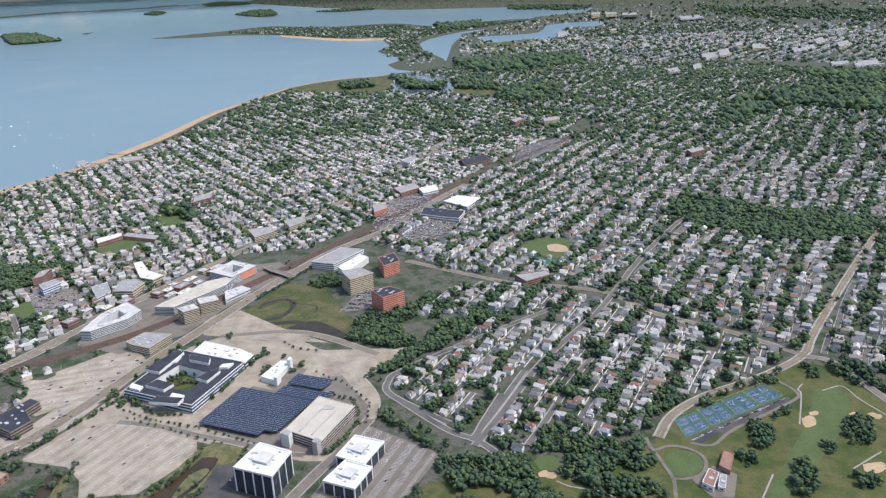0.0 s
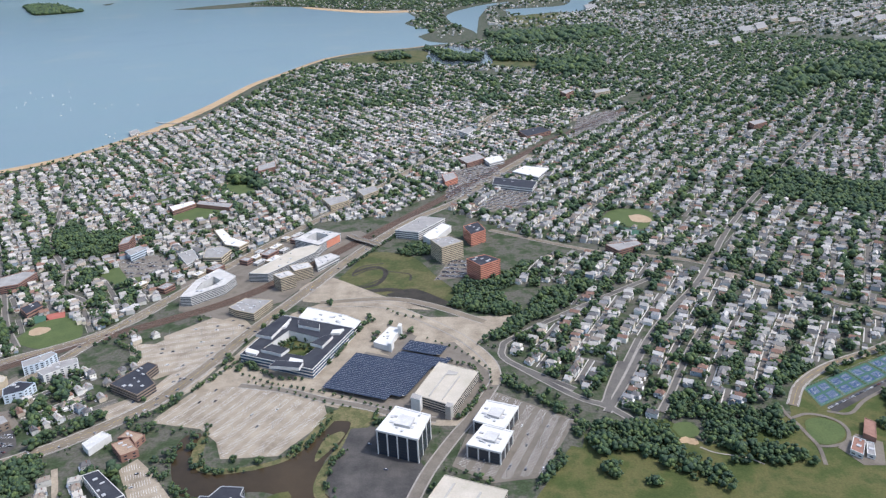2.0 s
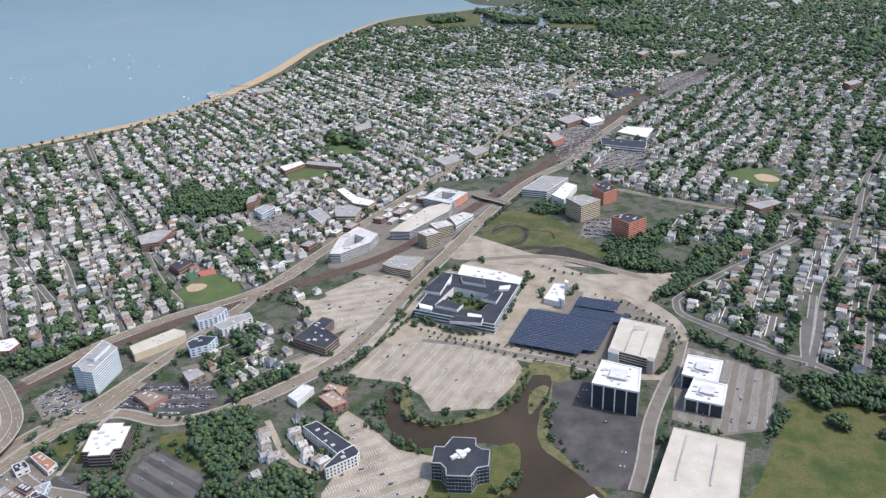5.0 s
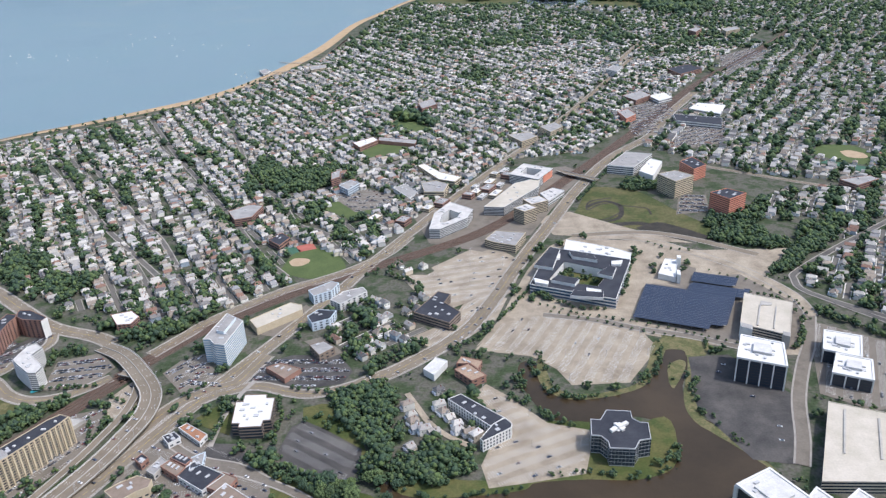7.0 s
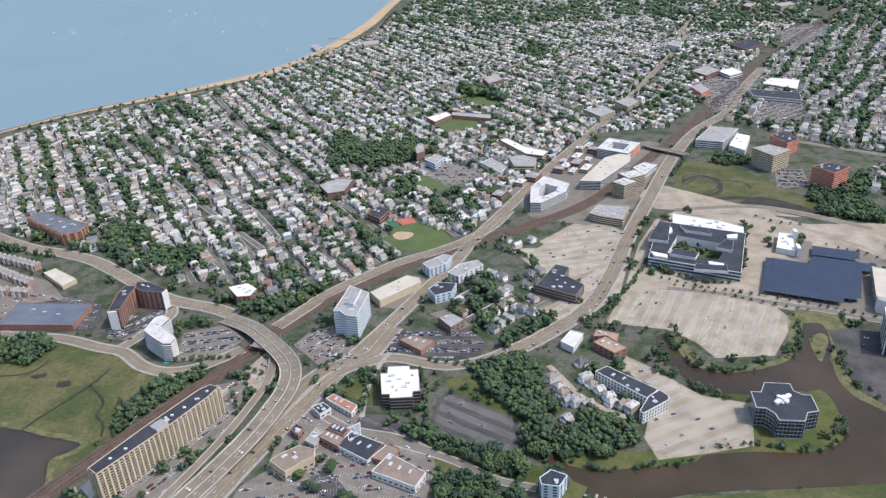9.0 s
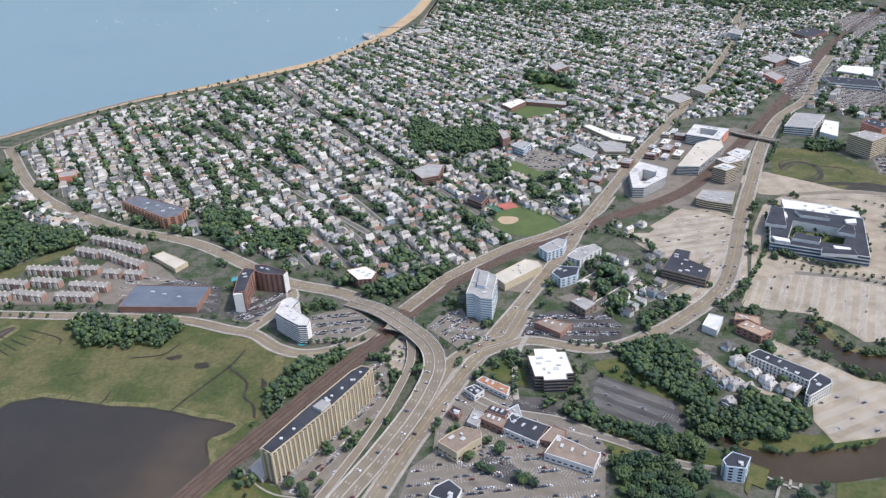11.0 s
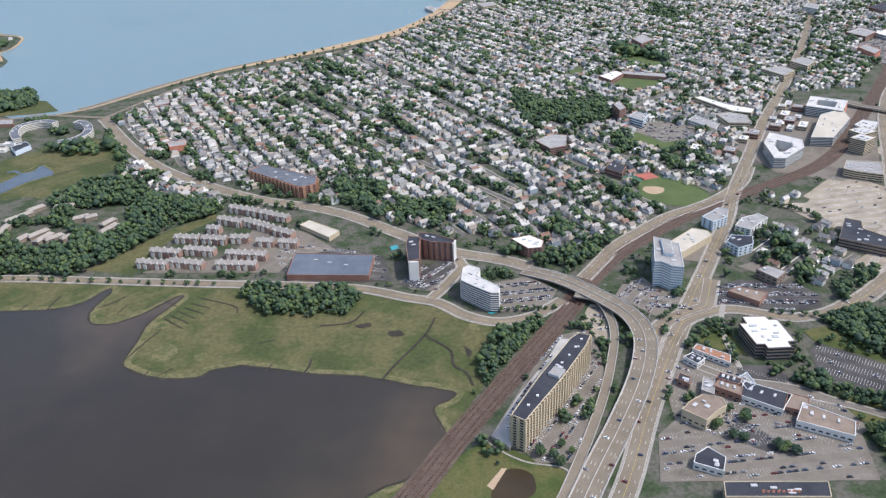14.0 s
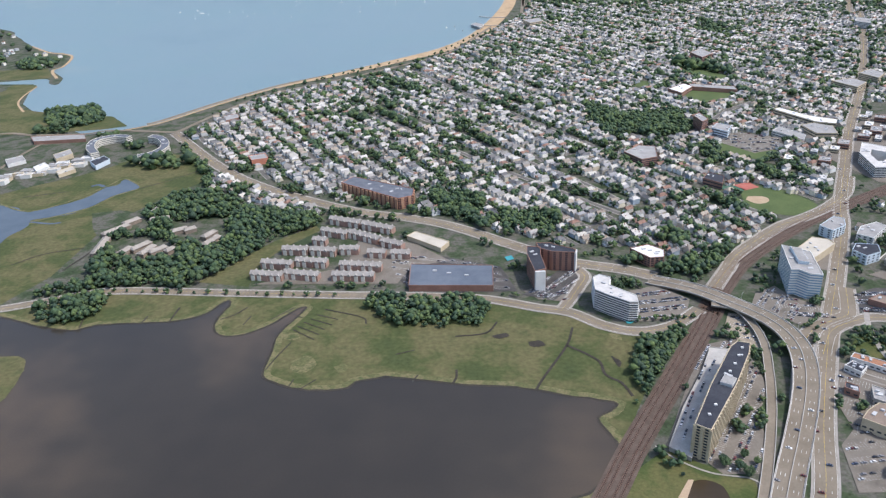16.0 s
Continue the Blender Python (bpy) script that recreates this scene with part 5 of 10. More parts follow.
def collar(bm, pts, z0, z1, out, depth):
    """A closed ring round an outline, standing `out` proud and `depth` deep."""
    a, b = inset(pts, -out), inset(pts, depth - out)
    k = len(pts)
    rows = [[bm.verts.new((x, y, z)) for x, y in q] for q, z in ((a, z0), (a, z1), (b, z1), (b, z0))]
    for r in range(4):
        p, q = rows[r], rows[(r + 1) % 4]
        for i in range(k):
            bm.faces.new((p[i], p[(i + 1) % k], q[(i + 1) % k], q[i]))


PANES = {}


def pane_mesh(w, h, mat):
    key = (round(w, 2), round(h, 2), mat.name)
    if key not in PANES:
        bm = bmesh.new()
        box_bm(bm, -w / 2, w / 2, -0.05, 0.04, 0, h)
        me = bpy.data.meshes.new("window")
        bm.to_mesh(me)
        bm.free()
        me.materials.append(mat)
        PANES[key] = me
    return PANES[key]


def put_windows(thing, pts, h, floors, bay=2.2, size=(1.1, 0.75), glass=M_GLASS, ground=0.4, sides=None):
    k = len(pts)
    step = (h - ground) / floors
    me = pane_mesh(size[0], size[1], glass)
    for i in range(k):
        if sides is not None and i not in sides:
            continue
        a, b = np.array(pts[i]), np.array(pts[(i + 1) % k])
        L = np.linalg.norm(b - a)
        n = int(L / bay)
        if n < 1:
            continue
        ang = math.atan2(b[1] - a[1], b[0] - a[0])
        for c in range(n):
            q = a + (b - a) * (c + 0.5) / n
            for f in range(floors):
                ob = new("window", me)
                ob.parent = thing
                ob.location = (q[0], q[1], ground + step * (f + 0.25))
                ob.rotation_euler = (0, 0, ang)


def block(name, label, category, pts, h, wall, roof, floors=0, style="bands", glass=M_GLASS, units=2, base=0.0, bay=3.4, size=(1.7, 0.8), parapet=True, group="", band=0.55, court=None, clear=True, wall_label="", seed=1):
    pts = ccw(pts)
    if style == "punched" and np.mean(pts, axis=0)[1] > 540:
        style, band = "bands", 0.4
    c = np.mean(pts, axis=0)
    thing = new(name)
    tagged(thing, label, category, group)
    bm = bmesh.new()
    prism(bm, pts, base, h)
    body = part("wall", bm, wall, thing, wall_label)
    if court:
        bmesh_court(body, court, base, h)
    bm = bmesh.new()
    if court:
        ring_face(bm, inset(pts, 0.25), inset(ccw(court), -0.25), h + 0.02, h + 0.07)
    else:
        prism(bm, inset(pts, 0.25), h - 0.1, h + 0.06)
    part("roof", bm, roof, thing)
    if parapet:
        bm = bmesh.new()
        collar(bm, pts, h - 0.25, h + 0.4, 0.06, 0.3)
        part("parapet", bm, wall, thing)
    if style == "bands":
        step = (h - base) / floors
        for f in range(floors):
            bm = bmesh.new()
            z = base + step * (f + 0.3)
            collar(bm, pts, z, z + step * band, 0.05, 0.2)
            part("window_band", bm, glass, thing)
    elif style == "punched":
        put_windows(thing, pts, h, floors, bay, size, glass, base + 0.4)
    r = random.Random(seed)
    span = np.ptp(np.array(pts), axis=0)
    for _ in range(units):
        for _try in range(20):
            q = c + (np.array([r.random(), r.random()]) - 0.5) * span * 0.55
            if within(inset(pts, 1.6), q[0], q[1]) and not (court and within(inset(ccw(court), -1.2), q[0], q[1])):
                break
        else:
            continue
        bm = bmesh.new()
        w, d, z = r.uniform(0.5, 1.5), r.uniform(0.5, 1.2), r.uniform(0.4, 0.9)
        box_bm(bm, -w, w, -d, d, 0, z)
        bmesh.ops.bevel(bm, geom=bm.edges[:], offset=0.06, segments=1, affect="EDGES")
        ob = part("roof_unit", bm, M_STEEL, thing, "grey metal roof unit")
        e = np.array(pts[1]) - np.array(pts[0])
        ob.location, ob.rotation_euler = (q[0], q[1], h + 0.06), (0, 0, math.atan2(e[1], e[0]))
    if clear:
        keep_clear(inset(pts, -2.5), True, True, True)
    return thing


def ring_face(bm, outer, inner, z0, z1):
    """A flat slab between an outline and a hole with as many corners."""
    k = len(outer)
    o = [bm.verts.new((x, y, z1)) for x, y in outer]
    n = [bm.verts.new((x, y, z1)) for x, y in inner]
    for i in range(k):
        bm.faces.new((o[i], o[(i + 1) % k], n[(i + 1) % k], n[i]))


def bmesh_court(body, court, base, h):
    """Opens a courtyard: the roof face is replaced by the court's inner walls."""
    bm = bmesh.new()
    bm.from_mesh(body.data)
    top = [f for f in bm.faces if all(abs(v.co.z - h) < 1e-4 for v in f.verts)]
    bmesh.ops.delete(bm, geom=top, context="FACES")
    c = ccw(court)
    lo, hi = [bm.verts.new((x, y, base)) for x, y in c], [bm.verts.new((x, y, h)) for x, y in c]
    for i in range(len(c)):
        j = (i + 1) % len(c)
        bm.faces.new((lo[j], lo[i], hi[i], hi[j]))
    bm.to_mesh(body.data)
    bm.free()


def penthouse(thing, pts, z0, z1, wall, roof, name="penthouse", label=""):
    bm = bmesh.new()
    prism(bm, ccw(pts), z0, z1)
    ob = part(name, bm, wall, thing, label)
    bm = bmesh.new()
    prism(bm, inset(ccw(pts), 0.15), z1 - 0.02, z1 + 0.05)
    part("roof", bm, roof, ob)
    return ob


M_SKYGLASS, _n, _l, _b = principled("pale_blue_glass", 0.12, 0, 0.6)
_b.inputs["Base Color"].default_value = (0.20, 0.32, 0.42, 1)
M_PALEBLUE = ground_mat("pale_blue_panel", [(0.52, 0.60, 0.66), (0.60, 0.67, 0.72)], 5, 0.6, 0.6, vary=0.05)
# blue-white office tower by the crossing
tower = block("office_tower", "blue and white banded office tower with a stepped roof", "office tower", [(-430.5, 387.6), (-426.4, 387.5), (-422.1, 382.2), (-415.6, 380.7), (-412.1, 408.8), (-425.3, 418.6)], 16, M_WHITE, M_GROOF, 10, glass=M_SKYGLASS, units=4, band=0.42)
penthouse(tower, [(-424.2, 394.7), (-419.1, 392.5), (-416.9, 410.4), (-422.3, 413.4)], 16, 18, M_PALEBLUE, M_GROOF)
# the long riverside apartment block
CONDO = [(-515.9, 253.5), (-510.2, 249.6), (-490.7, 281.5), (-478.8, 304.4), (-475.7, 312.8), (-481.1, 314.7), (-485.5, 310.4), (-502.7, 279.9)]
condo = block("apartment_block", "long tan eleven-storey apartment block with a black roof and balconies", "apartment block", CONDO, 16.5, M_TAN, M_BROOF, 11, "punched", units=3, bay=2.6, size=(1.5, 0.85))
penthouse(condo, [(-498.6, 280.6), (-494.0, 277.8), (-490.6, 283.2), (-495.2, 286.0)], 16.5, 18.0, M_STEEL, M_GROOF, label="grey rooftop plant room")
for p in [(-504.2, 266.0), (-508.4, 259.6), (-487.6, 296.0), (-484.0, 302.6), (-480.6, 309.0), (-491.5, 290.0)]:
    bm = bmesh.new()
    box_bm(bm, -0.6, 0.6, -0.5, 0.5, 0, 0.6)
    ob = part("roof_vent", bm, M_WROOF, condo, "white roof vent")
    ob.location = (p[0], p[1], 16.56)
ring = ccw(CONDO)
for f in range(1, 11):
    bm = bmesh.new()
    collar(bm, ring, f * 1.46 + 0.34, f * 1.46 + 0.52, 0.22, 0.34)
    part("balcony", bm, M_TAN, condo)
for a, b in zip(ring, ring[1:] + ring[:1]):
    a, b = np.array(a), np.array(b)
    n = int(np.linalg.norm(b - a) / 2.6)
    for k in range(n + 1):
        bm = bmesh.new()
        box_bm(bm, -0.42, 0.42, -0.55, 0.1, 0, 16.0 if k % 2 else 16.4)
        ob = part("bay_pier", bm, M_TAN, condo)
        ob.location, ob.rotation_euler = (*(a + (b - a) * k / max(1, n)), 0), (0, 0, math.atan2(*(b - a)[::-1]))
pod = block("parking_deck", "low grey parking deck beside the apartment block", "parking deck", [(-524.4, 256.6), (-516.6, 249.5), (-509.9, 266.8), (-497.5, 294.8), (-478.7, 329.9), (-488.1, 331.5), (-496.8, 311.8), (-512.3, 283.6)], 2.0, M_CONC, M_CONC, 1, "none", units=0)
# white stepped office
block("office_building", "brown banded office building with a bright white roof", "office building", [(-396.9, 336.2), (-393.2, 336.2), (-393.6, 342.5), (-381.7, 342.8), (-381.1, 339.6), (-376.6, 339.6), (-374.2, 320.1), (-377.9, 319.6), (-377.8, 314.9), (-389.5, 314.1), (-389.9, 317.4), (-394.0, 317.4)], 7.5, M_BROWN, M_WROOF, 4, units=9)
# black-glass offices with white columns
M_PANEL = ground_mat("grey_louvre_panel", [(0.36, 0.36, 0.36), (0.48, 0.48, 0.47)], 3, 0.4, 0.6, vary=0.1)
M_PALEROOF = ground_mat("weathered_white_roof", [(0.50, 0.49, 0.47), (0.64, 0.63, 0.60)], 4, 0.7, 0.8, vary=0.12)
for pts, floors, h in (([(-116.7, 382.7), (-96.9, 373.0), (-102.9, 350.4), (-125.8, 359.9)], 9, 15.7), ([(-63.2, 398.1), (-45.6, 390.5), (-55.0, 369.0), (-71.9, 377.7)], 5, 8.6), ([(-66.3, 373.5), (-50.6, 366.1), (-58.3, 347.2), (-76.1, 355.1)], 5, 8.2)):
    b = block("office_building", "black glass office block with white columns and a white roof", "office building", pts, h, M_BLACK, M_WROOF, floors, "bands", units=9, band=0.8)
    p2 = ccw(pts)
    bm = bmesh.new()
    collar(bm, p2, h - 0.6, h + 0.5, 0.5, 1.0)
    part("roof_edge", bm, M_WROOF, b, "overhanging white roof edge")
    for i in range(len(p2)):
        a, c2 = np.array(p2[i]), np.array(p2[(i + 1) % len(p2)])
        L = np.linalg.norm(c2 - a)
        for s in np.linspace(0, 1, max(2, int(L / 6) + 1))[:-1]:
            q = a + (c2 - a) * s
            bm = bmesh.new()
            box_bm(bm, -0.35, 0.35, -0.35, 0.35, 0, h - 0.6)
            ob = part("column", bm, M_WHITE, b)
            ob.location, ob.rotation_euler = (q[0], q[1], 0), (0, 0, math.atan2(c2[1] - a[1], c2[0] - a[0]))
    cc = np.mean(p2, axis=0)
    sc = [tuple(cc + (np.array(q) - cc) * 0.4) for q in p2]
    penthouse(b, sc, h + 0.06, h + 1.6, M_PANEL, M_PALEROOF, "plant_room", "pale rooftop plant room")
for pts, h in (([(-155.4, 262.7), (-138.4, 272.7), (-127.5, 253.6), (-144.5, 243.6)], 14), ([(-129.4, 254.5), (-121.8, 262.5), (-112, 246), (-120.5, 240.5)], 12), ([(-116, 252.0), (-104.7, 261.3), (-95, 246), (-107, 238)], 12)):
    b = block("office_building", "dark glass office with white corner columns and a white roof", "office building", pts, h, M_BLACK, M_PALEROOF, 7, "bands", units=7, band=0.8)
    bm = bmesh.new()
    collar(bm, ccw(pts), h - 0.6, h + 0.5, 0.5, 1.0)
    part("roof_edge", bm, M_WROOF, b, "overhanging white roof edge")
    for q in ccw(pts):
        bm = bmesh.new()
        box_bm(bm, -0.9, 0.9, -0.9, 0.9, 0, h - 0.6)
        ob = part("column", bm, M_WHITE, b)
        ob.location, ob.rotation_euler = (*q, 0), (0, 0, math.radians(30))
    cc = np.mean(pts, axis=0)
    penthouse(b, [tuple(cc + (np.array(q) - cc) * 0.55) for q in pts], h + 0.06, h + 0.9, M_PANEL, M_PALEROOF, "plant_room", "pale rooftop plant enclosure")
# parking structures
# dark glass bands are put in for the shaded gaps between open decks
g1 = block("parking_garage", "tan concrete parking garage, its open decks shown as dark bands", "parking garage", [(-93.3, 449.3), (-67.5, 435.2), (-83.7, 395.3), (-108.0, 409.9)], 7, M_TROOF, M_TROOF, 4, units=0, band=0.5)
penthouse(g1, [(-108.5, 408.6), (-102.7, 405.0), (-104.0, 399.9), (-109.7, 403.4)], 0, 9, M_WHITE, M_GROOF, "stair_tower", "white stair tower")
penthouse(g1, [(-87.4, 397.3), (-83.7, 395.3), (-85.4, 391.0), (-88.7, 393.0)], 0, 9, M_CONC, M_GROOF, "stair_tower")
g2 = block("parking_garage", "large pale concrete parking garage with a bare top deck", "parking garage", [(-88.3, 330.6), (-56.3, 317.3), (-75.1, 271.2), (-115.0, 272.0)], 7, M_TROOF, M_TROOF, 4, units=0, band=0.5)
for pts in ([(-88.9, 431.9), (-86.7, 437.6), (-80.6, 434.4), (-81.8, 431.6)], [(-99.0, 407.5), (-88.7, 433.3), (-88.1, 432.6), (-98.1, 406.8)], [(-90.7, 403.2), (-79.9, 430.0), (-79.3, 429.3), (-90.1, 402.6)]):
    penthouse(g1, pts, 7.05, 7.6, M_CONC, M_CONC, "deck_wall")
for pts in ([(-83.8, 323.5), (-82.6, 323.5), (-97.1, 290.1), (-98.1, 290.2)], [(-70.5, 316.3), (-69.5, 315.9), (-82.1, 285.9), (-83.2, 285.9)]):
    penthouse(g2, pts, 7.05, 7.6, M_CONC, M_CONC, "deck_wall")
# campus with a courtyard
hq_out = [(-231.1, 467.6), (-212.3, 527.3), (-156.6, 502.7), (-176.9, 443.6)]
hq_in = [(-217.3, 474.3), (-204.3, 501.8), (-174.2, 485.7), (-186.0, 462.8)]
hq = block("office_building", "dark-roofed white office campus round a planted courtyard", "office campus", hq_out, 7, M_WHITE, M_BROOF, 3, glass=M_BLUEGLASS, units=0, band=0.62, court=hq_in)
for pts in ([(-226.5, 493.1), (-212.8, 523.4), (-205.6, 519.0), (-213.8, 487.9)], [(-216.8, 469.3), (-201.4, 462.0), (-197.3, 469.9), (-211.2, 477.4)], [(-199.4, 514.7), (-182.3, 507.0), (-181.1, 498.6), (-198.0, 506.1)], [(-184.3, 477.6), (-173.5, 490.1), (-169.5, 487.2), (-174.7, 472.0)], [(-206.2, 446.5), (-185.4, 442.5), (-183.9, 450.0), (-203.0, 454.1)]):
    penthouse(hq, pts, 7.05, 9.2, M_WHITE, M_BROOF, "roof_storey", "set-back top storey with a dark roof")
for pts in ([(-228.2, 474.5), (-218.2, 468.9), (-219.2, 464.0), (-227.4, 467.8)], [(-212.5, 511.4), (-205.9, 512.9), (-207.0, 505.4), (-211.0, 503.7)], [(-194.2, 458.4), (-184.8, 454.7), (-186.1, 450.1), (-194.6, 453.7)], [(-171.3, 498.1), (-163.1, 499.4), (-165.5, 492.3), (-172.0, 492.7)]):
    penthouse(hq, pts, 7.05, 8.6, M_WROOF, M_WROOF, "roof_plant", "white roof plant enclosure")
sheet("grass", hq_in, 0.32, M_GRASS, "planted lawn of the office courtyard", "lawn", clear=(False, False))
block("office_wing", "low white wing of the office campus", "office wing", [(-202.0, 526.9), (-198.0, 545.1), (-166.0, 528.7), (-153.2, 518.0), (-156.6, 504.9), (-178.4, 513.7)], 5, M_WHITE, M_WROOF, 2, units=12, clear=True)
# octagonal glass office by the river
octo_pts = [(-202.2, 321.1), (-190.3, 319.8), (-190.5, 314.0), (-187.3, 310.9), (-183.5, 310.6), (-184.5, 298.3), (-190.0, 297.1), (-193.4, 290.9), (-204.9, 291.8), (-205.1, 296.8), (-207.9, 300.8), (-212.2, 301.3), (-211.0, 313.8), (-206.3, 313.3)]
octo = block("office_building", "dark glass office of stepped octagonal plan by the river", "office building", octo_pts, 10.5, M_STEEL, M_BROOF, 5, glass=M_GLASS, units=0, band=0.84)
p8 = ccw(octo_pts)
for i in range(len(p8)):
    a, b = np.array(p8[i]), np.array(p8[(i + 1) % len(p8)])
    n = int(np.linalg.norm(b - a) / 1.6)
    for k in range(n):
        q = a + (b - a) * (k + 0.5) / n
        bm = bmesh.new()
        box_bm(bm, -0.05, 0.05, -0.12, 0.05, 0, 10.3)
        ob = part("mullion", bm, M_STEEL, octo)
        ob.location, ob.rotation_euler = (q[0], q[1], 0), (0, 0, math.atan2(b[1] - a[1], b[0] - a[0]))
mid8 = np.array((-198.2, 307.0))
for w, d, z, a in ((5.6, 1.0, 1.3, 0.62), (3.2, 0.9, 1.1, 2.1), (1.5, 1.3, 2.0, 0.62), (2.6, 2.2, 0.4, 0.62)):
    bm = bmesh.new()
    box_bm(bm, -w, w, -d, d, 0, z)
    bmesh.ops.bevel(bm, geom=bm.edges[:], offset=0.08, segments=1, affect="EDGES")
    ob = part("roof_plant", bm, M_WHITE, octo, "pale grey rooftop plant")
    ob.location, ob.rotation_euler = (mid8[0], mid8[1], 10.56), (0, 0, a)
# solar canopies
for pts in ([(-151.4, 474.0), (-97.2, 452.2), (-114.1, 414.6), (-122.6, 417.0), (-125.8, 411.2), (-168.7, 428.4)], [(-121.6, 473.5), (-84.9, 461.4), (-90.6, 449.9), (-126.1, 463.0)], [(-114.9, 489.8), (-87.1, 479.5), (-93.0, 466.6), (-120.4, 476.4)]):
    p = ccw(pts)
    canopy = tagged(new("solar_canopy"), "dark blue solar panel roof on posts over parking", "solar canopy", "solar roofs")
    bm = bmesh.new()
    prism(bm, inset(p, 0.7), 2.6, 2.72)
    part("frame", bm, M_PANEL, canopy)
    q = np.array(p, float)
    way = np.array([0.928, -0.373])
    up = np.array([0.373, 0.928])
    a0, a1, b0, b1 = (q @ way).min(), (q @ way).max(), (q @ up).min(), (q @ up).max()
    for v in np.arange(b0, b1, 2.1):
        us = [u for u in np.arange(a0, a1, 0.25) if within(p, way[0] * u + up[0] * (v + 0.9), way[1] * u + up[1] * (v + 0.9))]
        if len(us) < 3:
            continue
        bm = bmesh.new()
        c = [way * us[0] + up * v, way * us[-1] + up * v, way * us[-1] + up * (v + 1.72), way * us[0] + up * (v + 1.72)]
        bm.faces.new([bm.verts.new((x, y, z)) for (x, y), z in zip(c, (2.78, 2.78, 2.9, 2.9))])
        part("solar_panel", bm, M_SOLAR, canopy)
    for u in np.arange(a0 + 2, a1, 7):
        for v in np.arange(b0 + 2, b1, 7):
            x, y = way * u + up * v
            if within(p, x, y):
                bm = bmesh.new()
                box_bm(bm, x - 0.12, x + 0.12, y - 0.12, y + 0.12, 0, 2.6)
                part("post", bm, M_STEEL, canopy)
    keep_clear(p)
# small white works building with a chimney
pw = block("plant_building", "small white plant building with roof machinery and a chimney", "plant building", [(-140.7, 485.3), (-130.8, 509.2), (-122.2, 506.8), (-129.9, 478.7)], 4, M_WHITE, M_WROOF, 1, "none", units=4)
for pts, z in (([(-123.6, 505.0), (-121.2, 503.9), (-121.9, 499.4), (-124.3, 500.4)], 9), ([(-128.3, 485.5), (-126.0, 484.5), (-127.2, 476.9), (-129.5, 477.8)], 7)):
    penthouse(pw, pts, 0, z, M_WHITE, M_WHITE, "chimney", "square white chimney")
block("office_building", "flat tan and grey office building with ribbon windows", "office building", [(-260.8, 545.8), (-251.9, 562.5), (-228.6, 557.3), (-237.8, 532.7), (-253.6, 539.9)], 6.5, M_TAN, M_GROOF, 4, units=9, band=0.45)
block("office_building", "dark-roofed brown office in the car park", "office building", [(-293.7, 461.6), (-285.1, 457.1), (-288.8, 446.0), (-277.9, 432.6), (-284.7, 419.0), (-308.3, 433.6)], 6, M_BROWN, M_BROOF, 3, units=8, band=0.4)
# station quarter
M_PALEPANEL = ground_mat("pale_grey_panel", [(0.50, 0.50, 0.48), (0.62, 0.62, 0.60)], 4, 0.7, 0.6, vary=0.1)
M_PROOF = ground_mat("pale_gravel_roof", [(0.46, 0.44, 0.41), (0.60, 0.58, 0.55)], 5, 0.8, 0.8, vary=0.12)
block("apartment_block", "white apartment block with a courtyard by the station", "apartment block", [(-302.7, 597.9), (-290.0, 623.5), (-270.4, 604.3), (-275.1, 586.4), (-296.8, 563.8), (-305.3, 564.2)], 8.5, M_PALEPANEL, M_PROOF, 6, units=10, style="bands", band=0.42, court=[(-295.7, 593.6), (-290.0, 605.1), (-281.2, 596.4), (-283.3, 588.4), (-293.1, 578.2), (-296.9, 578.4)])
# this garage's glass bands likewise stand for shade between its decks
block("parking_garage", "long pale station parking garage with a tan top deck", "parking garage", [(-260.9, 610.9), (-231.6, 668.6), (-207.0, 682.8), (-211.3, 656.7), (-244.0, 608.7)], 8, M_PALEPANEL, M_TROOF, 6, units=5, band=0.5)
nq = block("apartment_block", "white and orange apartment block with a courtyard", "apartment block", [(-236.1, 691.2), (-221.2, 721.3), (-193.9, 704.0), (-210.5, 674.0)], 9, M_PALEPANEL, M_PROOF, 6, "bands", units=10, band=0.42, court=[(-225.8, 694.4), (-218.3, 709.5), (-204.7, 700.8), (-213.0, 685.8)])
block("office_building", "pale banded office block beside the railway", "office building", [(-236.1, 596.8), (-224.9, 605.6), (-217.1, 596.1), (-228.0, 587.6)], 12, M_TAN, M_PROOF, 8, units=7, band=0.45)
block("office_building", "pale banded office block beside the station", "office building", [(-227.3, 621.3), (-212.5, 628.5), (-206.0, 616.9), (-220.5, 608.7)], 10, M_TAN, M_PROOF, 7, units=7, band=0.45)
block("station_hall", "low pale station hall by the tracks", "station", [(-210.4, 648.4), (-197.7, 661.3), (-188.2, 653.6), (-204.4, 628.6)], 5, M_PALEPANEL, M_PROOF, 2, units=6, band=0.3)
facade = ccw([(-236.1, 691.2), (-221.2, 721.3), (-193.9, 704.0), (-210.5, 674.0)])
for k in range(len(facade)):
    p, q = np.array(facade[k]), np.array(facade[(k + 1) % len(facade)])
    if q[0] < p[0] and k % 2:
        continue
    bm = bmesh.new()
    box_bm(bm, 0.35 * np.linalg.norm(q - p), 0.95 * np.linalg.norm(q - p), -0.25, 0.0, 1.5, 8.2)
    ob = part("facade_panel", bm, M_ORANGE, nq, "orange facade panel")
    ob.location, ob.rotation_euler = (*p, 0), (0, 0, math.atan2(*(q - p)[::-1]))
    break
